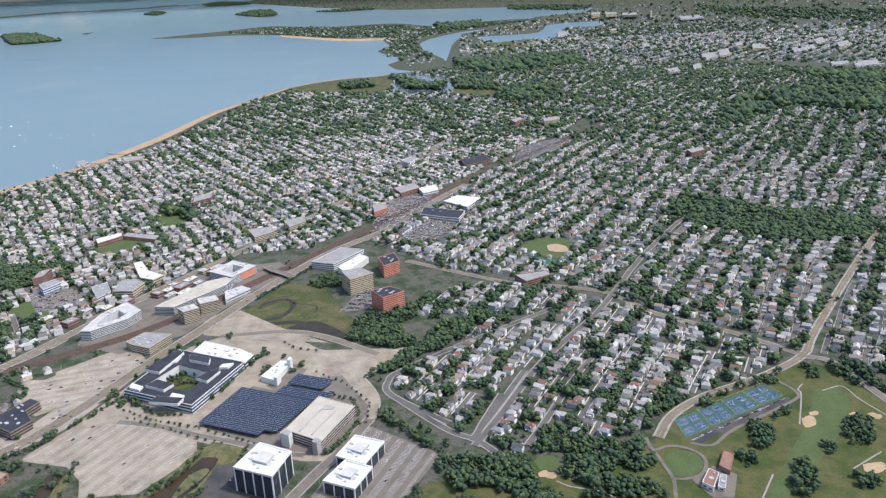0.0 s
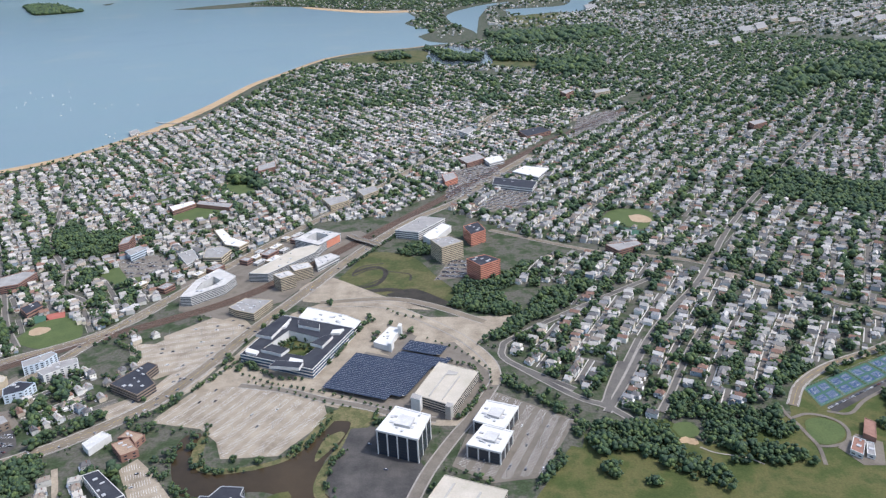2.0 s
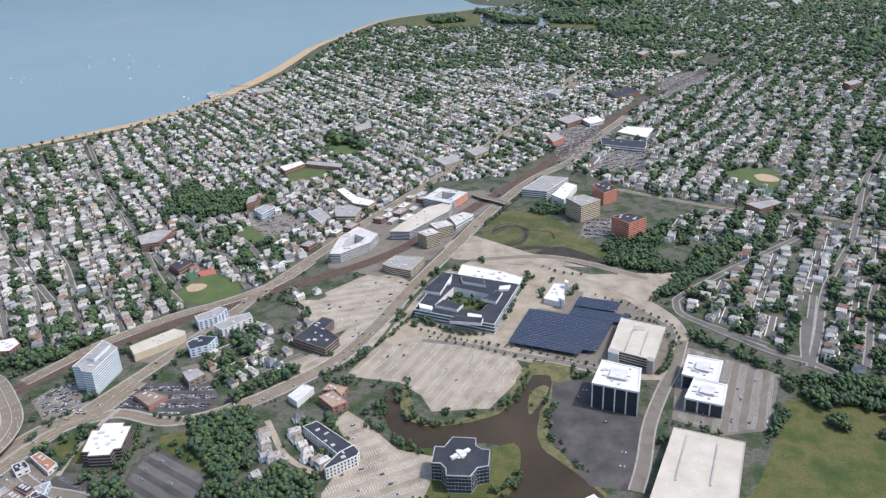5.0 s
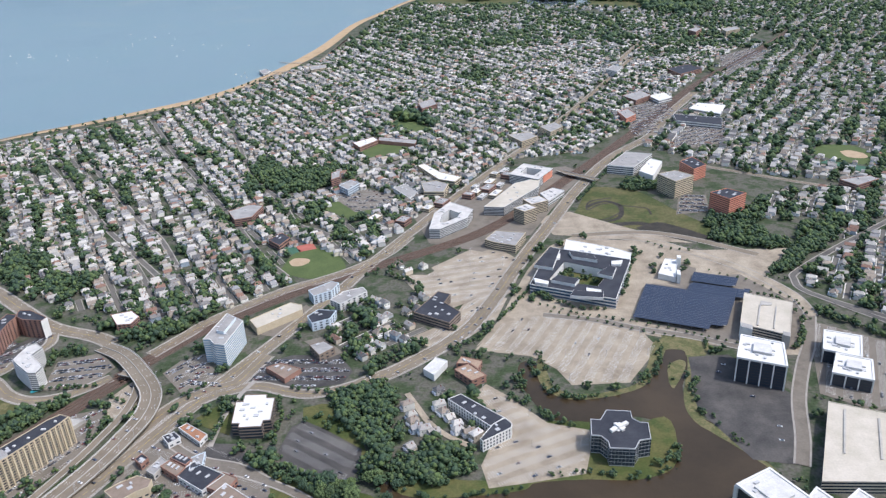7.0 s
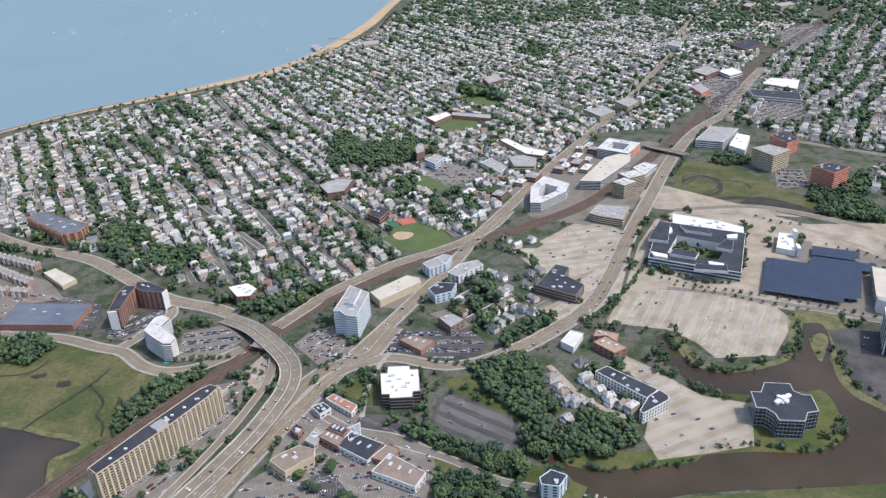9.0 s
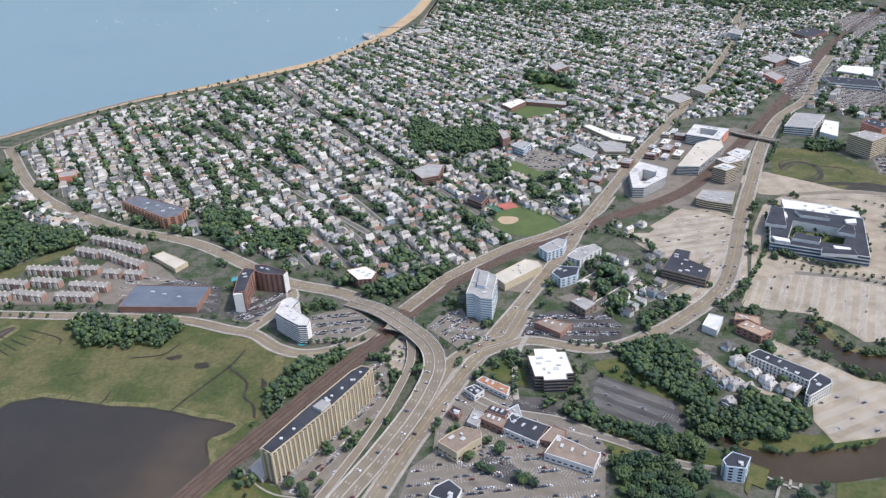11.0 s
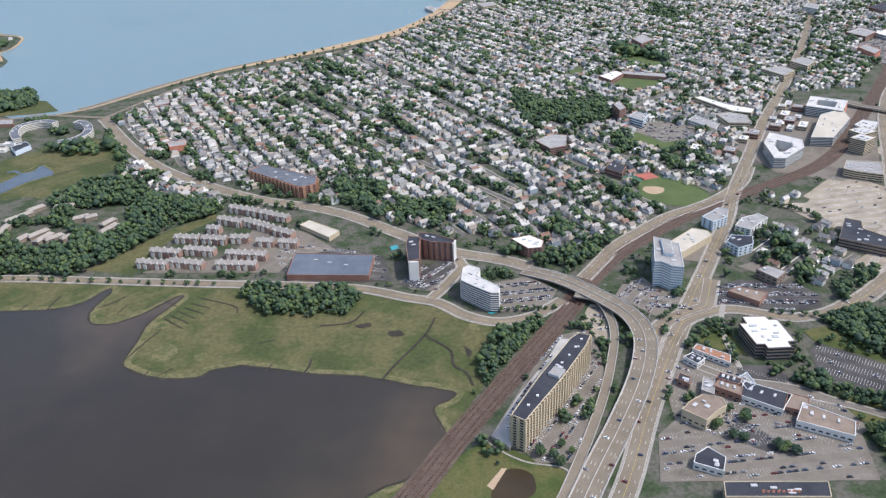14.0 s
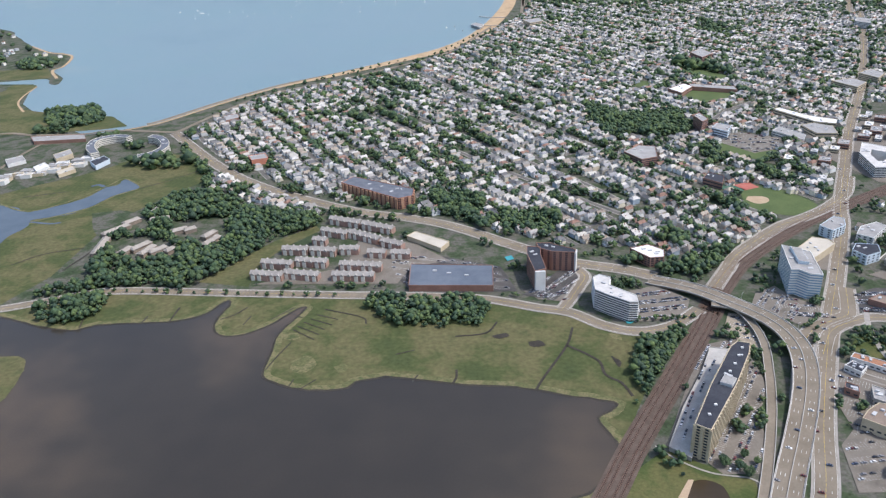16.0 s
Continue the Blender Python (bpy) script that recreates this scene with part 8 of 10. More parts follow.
    ([(-11.8, 382.2), (-2.1, 384.8), (12.0, 382.9), (26.4, 383.5), (39.2, 383.0), (42.8, 380.3), (39.0, 363.7), (43.9, 354.4), (51.2, 347.5), (55.8, 341.0), (62.6, 332.5), (58.0, 319.0), (50.0, 327.0), (38.0, 333.4), (27.4, 342.0), (20.3, 350.9), (11.0, 357.9), (2.5, 356.0), (-6.7, 349.7), (-6.7, 365.5), (-10.1, 370.4)], 3.5),
    ([(-1.4, 349.5), (4.8, 347.1), (8.7, 340.6), (6.1, 334.5), (-1.5, 334.8), (-3.9, 343.2)], 3.4),
    ([(61.7, 382.0), (80.1, 383.7), (69.7, 353.4), (61.2, 358.2), (57.3, 365.3)], 3.4),
    ([(15.1, 334.2), (25.3, 333.8), (25.8, 325.9), (15.8, 326.2)], 3.0),
    ([(-53.8, 440.9), (-46.1, 435.8), (-27.9, 412.7), (-16.1, 398.4), (-10.4, 382.1), (-17.2, 390.0), (-34.1, 411.6), (-52.8, 431.0)], 3.0),
    ([(-29.4, 350.6), (-22.4, 352.5), (-24.9, 344.0), (-37.0, 330.0), (-42.9, 322.4), (-37.9, 334.1)], 2.8),
    ([(41.6, 404.5), (51.3, 413.3), (65.2, 412.4), (73.6, 400.0), (89.4, 393.6), (109.3, 392.4), (108.0, 387.2), (81.2, 386.0), (56.2, 385.7), (43.2, 387.7)], 3.3),
    ([(60.3, 358.5), (76.1, 359.7), (94.5, 357.6), (108.5, 351.8), (108.6, 341.2), (67.0, 343.4)], 3.6),
    ([(60.7, 382.1), (80.7, 383.7), (104.2, 385.2), (109.6, 380.3), (111.3, 368.1), (99.3, 364.6), (87.2, 367.4), (70.2, 361.5), (58.7, 369.0)], 3.6),
]
for x, y in LANE_HOUSES:
    keep_clear([(x - 4.5, y - 4.5), (x + 4.5, y - 4.5), (x + 4.5, y + 4.5), (x - 4.5, y + 4.5)], True, True, True)
for pts, gap in WOODS:
    if np.hypot(*np.array(pts).T).max() < NEAR:
        keep_clear(pts, True, False)

crossings, headland_trees = [], []
BASE = NOHOUSE.copy()
for spec in DISTRICTS:
    lay_out(*spec)
tagged(joined("residential_streets", street_v, street_f, M_STREET), "grey asphalt side streets between the houses", "street", "", "structure")
tagged(joined("residential_pavements", walk_v, walk_f, M_WALKWAY), "pale concrete pavements along the side streets", "pavement", "", "structure")
tagged(joined("residential_kerbs", kerb_v, kerb_f, M_KERB), "bright concrete kerbs and pavements of the side streets", "pavement", "", "structure")

for x, y in LANE_HOUSES:
    house_spots.append((x, y, -58 + 6 * rng.standard_normal(), rng.random()))

for _ in range(420):
    x, y = rng.uniform(np.min(POINT_A, axis=0), np.max(POINT_A, axis=0))
    if within(POINT_A, x, y):
        if rng.random() < 0.55:
            house_spots.append((x, y, rng.uniform(0, 180), rng.random()))
        else:
            headland_trees.append((x, y, rng.uniform(2.5, 5), rng.random()))

# far country: houses strewn between groves towards the horizon
far_groves = []
for _ in range(5200):
    d = NEAR * 0.95 - (RIM - NEAR) * math.log(1 - 0.93 * rng.random())
    a = radians(rng.uniform(48, 89))
    x, y = d * math.cos(a), d * math.sin(a)
    if within(BAY, x, y) or not (wooded(x / 4, y / 4) > -0.5):
        continue
    if rng.random() < 0.34:
        far_groves.append((x, y, rng.uniform(4, 8) * (d / NEAR) ** 0.6, rng.random()))
    else:
        house_spots.append((x, y, rng.uniform(0, 180), rng.random()))

box = np.array(NECK)
for _ in range(5200):
    x, y = rng.uniform(box[:, 0].min(), box[:, 0].max()), rng.uniform(box[:, 1].min(), box[:, 1].max())
    if within(NECK, x, y):
        if rng.random() < 0.7:
            house_spots.append((x, y, rng.uniform(0, 180), rng.random()))
        else:
            far_groves.append((x, y, rng.uniform(5, 9), rng.random()))
house_spots = [q for q in house_spots if q[1] < 2500 or not within(INLET, q[0], q[1])]
far_groves = [q for q in far_groves if not within(INLET, q[0], q[1])]

# the nearest houses are things of their own, the rest one joined spread
house_spots.sort(key=lambda q: math.hypot((q[0] + 330) * 0.75, q[1]))
NEAR_HOUSES = 215
kinds = [make_house(k) for k in range(6)]
for h in kinds:
    h.scale = (0.84, 0.84, 0.88)
HOUSE_LABELS = ("two-storey painted clapboard house with a gabled shingle roof", "pale two-storey house with a hipped shingle roof", "narrow gabled house with a white front porch", "square cottage with a steep hipped roof", "tall three-storey house with a shallow hipped roof", "low cape house with a gabled roof")
for k, (x, y, a, u) in enumerate(house_spots[:NEAR_HOUSES]):
    kind = int(u * 6)
    ob = copy_thing(kinds[kind], pose(x, y, 0, 0, 0, a))
    tagged(ob, HOUSE_LABELS[kind], "house", "houses of the town")
for h in kinds:
    for o in list(h.children) + [h]:
        bpy.data.objects.remove(o)


def far_houses(spots, name):
    verts, faces, slots = [], [], []
    for x, y, a, u in spots:
        w, d = 3.6 + 1.3 * ((u * 7) % 1), 5.2 + 2.0 * ((u * 13) % 1)
        h, r = 2.5 + 1.4 * ((u * 29) % 1), 1.15 + 0.65 * ((u * 17) % 1)
        hip = 1.6 if (u * 37) % 1 < 0.4 else 0.0
        wv, wf, rv, rf = gable_arrays(w, d, h, r, hip)
        far_off = math.hypot(x + 300, y) > 1350
        if far_off:
            rf = rf[:2] + rf[6:]
        X, Y, Z, k = drawn_in(x, y)
        if k < 1:
            k *= 1.15 + 0.9 * ((u * 71) % 1) ** 2
        c, s = math.cos(radians(a)), math.sin(radians(a))
        for vs, fs, slot in ((wv, wf, 0), (rv, rf, 1)):
            k0 = len(verts)
            verts.extend((X + (p[0] * c - p[1] * s) * k, Y + (p[0] * s + p[1] * c) * k, Z + p[2] * k) for p in vs)
            faces.extend(tuple(i + k0 for i in f) for f in fs)
            slots.extend([slot] * len(fs))
        extra = []
        if (u * 91) % 1 < 0.6 and not far_off:
            flip = 1 if (u * 113) % 1 < 0.5 else -1
            extra.append((gable_arrays(w * 0.55, d * 0.55, h * 0.8, r * 0.75), flip * w * 0.42, d * (0.3 - 0.5 * ((u * 131) % 1)), math.pi / 2))
        if (u * 67) % 1 < 0.4 and not far_off:
            extra.append((gable_arrays(2.4, 3.0, 1.3, 0.8), w * (0.9 * ((u * 151) % 1) - 0.45), d * 0.5 + 3.2, 0.0))
        for (ev, ef, qv, qf), ox, oy, ang in extra:
            ca, sa = math.cos(ang), math.sin(ang)
            for vs, fs, slot in ((ev, ef, 0), (qv, qf, 1)):
                k0 = len(verts)
                for p in vs:
                    px, py = ox + p[0] * ca - p[1] * sa, oy + p[0] * sa + p[1] * ca
                    verts.append((X + (px * c - py * s) * k, Y + (px * s + py * c) * k, Z + p[2] * k))
                faces.extend(tuple(i + k0 for i in f) for f in fs)
                slots.extend([slot] * len(fs))
        if (u * 53) % 1 < 0.5 and not far_off:
            k0 = len(verts)
            e = d / 2 + 0.9
            for px, py, pz in ((-w * 0.38, -e, 0), (w * 0.38, -e, 0), (w * 0.38, -d / 2, 0), (-w * 0.38, -d / 2, 0), (-w * 0.38, -e, 1.5), (w * 0.38, -e, 1.5), (w * 0.38, -d / 2, 1.9), (-w * 0.38, -d / 2, 1.9)):
                verts.append((X + (px * c - py * s) * k, Y + (px * s + py * c) * k, Z + pz * k))
            faces.extend(tuple(i + k0 for i in f) for f in ((4, 5, 6, 7), (0, 1, 5, 4), (1, 2, 6, 5), (3, 0, 4, 7)))
            slots.extend([1, 0, 0, 0])
    ob = joined(name, verts, faces, [M_HWALL_J, M_HROOF_J], slots)
    return tagged(ob, "spread of pale detached houses with grey shingle roofs", "houses", "", "stuff")


far_houses(house_spots[NEAR_HOUSES:], "houses")

# ---- trees ----
def ico(sub):
    bm = bmesh.new()
    bmesh.ops.create_icosphere(bm, subdivisions=sub, radius=1)
    v = np.array([q.co[:] for q in bm.verts])
    f = np.array([[q.index for q in t.verts] for t in bm.faces])
    bm.free()
    return v, f


ICO_V, ICO_F = ico(1)
OCTA_V = np.array([(1, 0, 0), (-1, 0, 0), (0, 1, 0), (0, -1, 0), (0, 0, 1), (0, 0, -1)], float)
OCTA_F = np.array([(0, 2, 4), (2, 1, 4), (1, 3, 4), (3, 0, 4), (2, 0, 5), (1, 2, 5), (3, 1, 5), (0, 3, 5)])


def crown_arrays(clumps, seed, tall=1.0, SV=ICO_V, SF=ICO_F):
    """A crown of many uneven clumps round a centre, about one metre in radius and resting on z = 0."""
    g = np.random.default_rng(seed)
    vs, fs = [], []
    for k in range(clumps):
        u = g.standard_normal(3)
        u /= np.linalg.norm(u)
        rad = 0.30 + 0.62 * g.random() ** 0.6
        size = (0.22 + 0.24 * g.random()) * (30 / clumps) ** 0.36
        c = u * rad * (1, 1, 0.75 * tall) + (0, 0, 0.85 * tall)
        j = 1 + 0.45 * (g.random(len(SV)) - 0.5)
        v = SV * j[:, None] * size * (1, 1, 0.8) + c
        fs.append(SF + len(SV) * k)
        vs.append(v)
    return np.vstack(vs), np.vstack(fs)


def make_tree(seed):
    tree = new("tree")
    bm = bmesh.new()
    bmesh.ops.create_cone(bm, cap_ends=True, segments=7, radius1=0.24, radius2=0.12, depth=1.6, matrix=Matrix.Translation((0, 0, 0.8)))
    g = random.Random(seed)
    for _ in range(4):
        a, t = g.uniform(0, 6.28), g.uniform(0.5, 0.9)
        m = Matrix.Translation((0, 0, 1.3)) @ Matrix.Rotation(a, 4, "Z") @ Matrix.Rotation(t, 4, "Y") @ Matrix.Translation((0, 0, 0.7))
        bmesh.ops.create_cone(bm, cap_ends=True, segments=5, radius1=0.09, radius2=0.03, depth=1.4, matrix=m)
    part("trunk", bm, M_BARK, tree)
    v, f = crown_arrays(90, seed, 0.95 + 0.3 * g.random(), OCTA_V, OCTA_F)
    me = bpy.data.meshes.new("crown")
    me.from_pydata((v * 2.3 + (0, 0, 0.9)).tolist(), [], f.tolist())
    me.materials.append(M_LEAF)
    ob = new("crown", me)
    ob.parent = tree
    return tree


def far_trees(name, spots, clumps, label, shape=(ICO_V, ICO_F)):
    """spots: x, y, crown radius, height factor, seed"""
    protos = [crown_arrays(clumps, 100 + k, 0.9 + 0.1 * (k % 3), *shape) for k in range(9)]
    nv, nf = len(protos[0][0]), len(protos[0][1])
    V, F = np.zeros((len(spots) * nv, 3)), np.zeros((len(spots) * nf, 3), int)
    for i, (x, y, r, s) in enumerate(spots):
        X, Y, Z, k = drawn_in(x, y)
        v, f = protos[int(s * 9) % 9]
        a = s * 40
        c, n = math.cos(a), math.sin(a)
        q = v * r * k
        V[i * nv:(i + 1) * nv] = np.c_[q[:, 0] * c - q[:, 1] * n + X, q[:, 0] * n + q[:, 1] * c + Y, q[:, 2] + Z + 0.5 * k]
        F[i * nf:(i + 1) * nf] = f + i * nv
    me = bpy.data.meshes.new(name)
    me.vertices.add(len(V))
    me.vertices.foreach_set("co", V.ravel())
    me.loops.add(F.size)
    me.loops.foreach_set("vertex_index", F.ravel())
    me.polygons.add(len(F))
    me.polygons.foreach_set("loop_start", np.arange(0, F.size, 3))
    me.update(calc_edges=True)
    me.materials.append(M_LEAF_J)
    return tagged(new(name, me), label, "trees", "", "stuff")


tree_spots = list(far_groves) + headland_trees
for pts, gap in WOODS:
    gap = gap * 0.82 if gap < 5 else gap
    p = np.array(pts)
    lo, hi = p.min(0), p.max(0)
    for x in np.arange(lo[0], hi[0], gap):
        for y in np.arange(lo[1], hi[1], gap):
            q = (x + gap * 0.45 * rng.standard_normal(), y + gap * 0.45 * rng.standard_normal())
            if within(pts, *q) and (math.hypot(*q) > NEAR or is_free(NOWOOD, *q)):
                tree_spots.append((*q, min(gap, 11) * (0.38 + 0.85 * rng.random() ** 1.6) * (1 + 0.35 * noise.noise((q[0] / 14, q[1] / 14, 3.1))), rng.random()))
for x, y in yard_spots:
    d = math.hypot(x + 300, y)
    leafy = wooded(x, y) + (0.3 if x > 40 and y > 560 else 0.04)
    if rng.random() > (0.50 + 0.55 * leafy) * (1 if d < 1500 else 0.9 if d < 2600 else 0.5):
        continue
    x, y = x + 3.4 * rng.standard_normal(), y + 3.4 * rng.standard_normal()
    big = rng.uniform(2.0, 4.2) * (1 if d < 1400 else 1.5)
    for _ in range(int(rng.integers(1, 4)) + (1 if leafy > 0.3 else 0) if d < 1400 else 1 + int(rng.integers(0, 2))):
        px, py = x + 0.75 * big * rng.standard_normal(), y + 0.75 * big * rng.standard_normal()
        if is_free(NOTREE, px, py) or d > NEAR:
            tree_spots.append((px, py, big * rng.uniform(0.65, 1.1), rng.random()))
# old trees all over the leafy eastern quarter
for quarter, count in ((E_FAR, 3600), (E_NEAR, 160)):
    lo, hi = np.min(quarter, axis=0), np.max(quarter, axis=0)
    for _ in range(count):
        x, y = rng.uniform(lo, hi)
        if within(quarter, x, y) and is_free(NOTREE, x, y) and wooded(x, y) > -0.45:
            tree_spots.append((x, y, rng.uniform(2.0, 4.6), rng.random()))
# small trees and shrubs in the gardens
for x, y in yard_spots:
    if math.hypot(x + 300, y) < 1300 and rng.random() < 0.45:
        px, py = x + 4 * rng.standard_normal(), y + 4 * rng.standard_normal()
        if is_free(NOTREE, px, py):
            tree_spots.append((px, py, rng.uniform(0.8, 1.9), rng.random()))
# scrub and trees on the leftover ground of the near quarter
for _ in range(7600):
    x, y = rng.uniform(-760, 120), rng.uniform(235, 560)
    if is_free(NOTREE, x, y) and is_free(NOHOUSE, x, y) and noise.noise((x / 26, y / 26, 2.2)) > (-0.06 if y < 430 else 0.16):
        tree_spots.append((x, y, 0.7 + 2.3 * rng.random() ** 1.7, rng.random()))
for (x, y, a, u) in house_spots:
    if math.hypot(x + 300, y) < 1500 and rng.random() < (0.55 if x > 40 else 0.34):
        q = rng.random() * 6.28
        xx, yy = x + 4.6 * math.cos(q), y + 4.6 * math.sin(q)
        if is_free(NOTREE, xx, yy):
            tree_spots.append((xx, yy, 1.1 + 1.9 * rng.random() ** 2, rng.random()))


def tree_row(line, gap, r0, r1):
    line = spline(line, 6)
    s = np.r_[0, np.cumsum(np.linalg.norm(np.diff(line, axis=0), axis=1))]
    bank = gap < 3 or (r1 <= 1.9 and line[:, 1].mean() < 392 and line[:, 0].mean() > -320)
    q, wild, gap = 0.0, 1.1 if bank else 0.4, min(gap, 2.4) if bank else gap
    while q < s[-1]:
        if wild < 1 or noise.noise((np.interp(q, s, line[:, 0]) / 9, np.interp(q, s, line[:, 1]) / 9, 6.6)) > -0.12:
            tree_spots.append((np.interp(q, s, line[:, 0]) + wild * rng.standard_normal(), np.interp(q, s, line[:, 1]) + wild * rng.standard_normal(), rng.uniform(r0, r1) * (1 if wild < 1 else rng.uniform(0.55, 1.35)), rng.random()))
        q += gap * (rng.uniform(0.8, 1.3) if wild < 1 else rng.uniform(0.3, 1.1))


for line, gap, r0, r1 in (
    ([(-226.1, 450.8), (-202.2, 437.7), (-165.0, 424.0), (-130.0, 407.2), (-111.8, 398.8)], 5, 0.8, 1.4), ([(-219.3, 440.7), (-179.3, 421.2), (-144.0, 405.2)], 6, 0.7, 1.2), ([(-65.1, 423.0), (-76.4, 397.3), (-82.4, 391.4)], 3.5, 1.4, 2.2), ([(-102.7, 495.4), (-78.9, 476.8), (-60.6, 448.1), (-59.8, 422.8)], 6, 0.8, 1.2),
    ([(-253.3, 431.5), (-241.5, 451.5), (-223.0, 493.2), (-213.9, 530.1)], 4, 1.2, 2.2), ([(-228.0, 466.5), (-202.8, 445.1), (-180.1, 442.6)], 4, 1.2, 2.0), ([(-165.5, 473.1), (-153.3, 516.7), (-144.6, 525.9)], 4, 1.4, 2.2), ([(-204.6, 493.9), (-190.8, 504.9), (-178.0, 495.1)], 4, 1.6, 2.4), ([(-199.8, 483.2), (-186.1, 491.1)], 4, 1.4, 2.0),
    ([(-260.0, 417.4), (-272.1, 404.2), (-283.0, 397.9)], 4, 1.2, 2.0), ([(-237.1, 378.3), (-227.8, 351.1), (-208.7, 344.5)], 4, 1.0, 1.9), ([(-249.5, 347.8), (-227.2, 329.9), (-208.7, 324.9)], 5, 1.0, 1.6), ([(-241.8, 282.5), (-217.7, 286.3), (-191.1, 282.4)], 6, 0.8, 1.5), ([(-140.5, 376.2), (-152.2, 343.7), (-144.4, 319.5)], 4, 0.9, 1.6),
    ([(-185.7, 290.1), (-172.2, 298.1), (-169.7, 310.9)], 4, 1.0, 1.6), ([(-478.0, 332.9), (-467.8, 308.9), (-467.0, 287.3)], 4, 1.0, 1.8), ([(-522.9, 360.4), (-490.3, 362.7), (-478.6, 368.3)], 4, 1.0, 1.8), ([(-473.8, 351.3), (-443.8, 332.5), (-448.3, 313.3)], 5, 1.2, 2.0), ([(-424.3, 361.6), (-434.6, 347.9)], 4, 1.0, 1.8),
    ([(-409.3, 347.6), (-403.3, 327.1), (-404.2, 312.9)], 4, 1.4, 2.2), ([(-376.3, 347.1), (-371.8, 326.7), (-375.2, 312.7)], 4, 1.4, 2.2), ([(-690.2, 1009.7), (-609, 1198)], 16, 1.4, 2.2), ([(-882.4, 837.6), (-785.9, 953.5), (-706.6, 1025.4)], 14, 1.6, 2.6), ([(-821.5, 918.3), (-680.7, 1029.1), (-575, 1236)], 18, 1.4, 2.4),
    ([(-467.2, 331.7), (-469.5, 298.7), (-479.8, 278.0)], 4, 1.0, 1.8), ([(-492.4, 332.0), (-497.6, 322.1), (-508.4, 299.0)], 4, 1.2, 1.8), ([(-167.6, 734.9), (-187.9, 686.2), (-161.3, 713.5)], 5, 1.4, 2.2), ([(-177.5, 638.0), (-140.2, 718.0), (-108.3, 787.7)], 4, 1.4, 2.4),
    ([(-352.6, 492.3), (-323.3, 529.6), (-286.9, 559.8)], 7, 1.2, 1.8), ([(-332.3, 500.7), (-308.9, 481.6), (-306.0, 464.5)], 4, 1.6, 2.4), ([(-135.4, 545.6), (-122.8, 534.5), (-106.0, 528.5)], 6, 1.0, 1.4), ([(-84.9, 460.9), (-71.1, 452.4), (-65.0, 433.6)], 4, 1.0, 1.6), ([(-372.4, 357.9), (-347.0, 352.0), (-328.5, 346.4)], 6, 1.2, 2.0),
    ([(-231.3, 390.3), (-227.2, 368.7), (-224.2, 351.1), (-208.1, 346.6), (-182.1, 354.1), (-169.8, 372.2)], 2.0, 0.6, 1.3), ([(-128.9, 403.1), (-137.1, 379.1), (-150.0, 354.1), (-150.8, 328.9), (-143.3, 317.3), (-133.6, 297.9), (-128.7, 278.4)], 2.2, 0.6, 1.4), ([(-303.4, 274.3), (-284.8, 270.6), (-266.8, 272.8), (-247.3, 275.7)], 2.4, 0.7, 1.5), ([(-169.8, 324.4), (-172.0, 294.1), (-191.4, 281.6)], 2.4, 0.6, 1.3), ([(-157.0, 401.2), (-163.5, 376.7), (-174.1, 359.9)], 2.2, 0.7, 1.5), ([(-240.7, 384.4), (-241.8, 355.6), (-231.5, 329.9), (-217.9, 322.2)], 2.6, 0.7, 1.6), ([(-156.2, 375.4), (-159.7, 359.6)], 2, 0.5, 0.9),
    ([(-272.4, 345.5), (-271.1, 325.6), (-259.8, 309.4)], 5, 1.2, 2.0), ([(-831.6, 401.1), (-758.7, 395.7), (-688.7, 391.2)], 9, 1.0, 2.0), ([(-359.0, 292.0), (-344.0, 280.1), (-325.1, 261.8)], 5, 1.4, 2.4), ([(-289.9, 432.7), (-280.8, 418.0)], 3, 1.6, 2.2)):
    tree_row(line, gap, r0, r1)

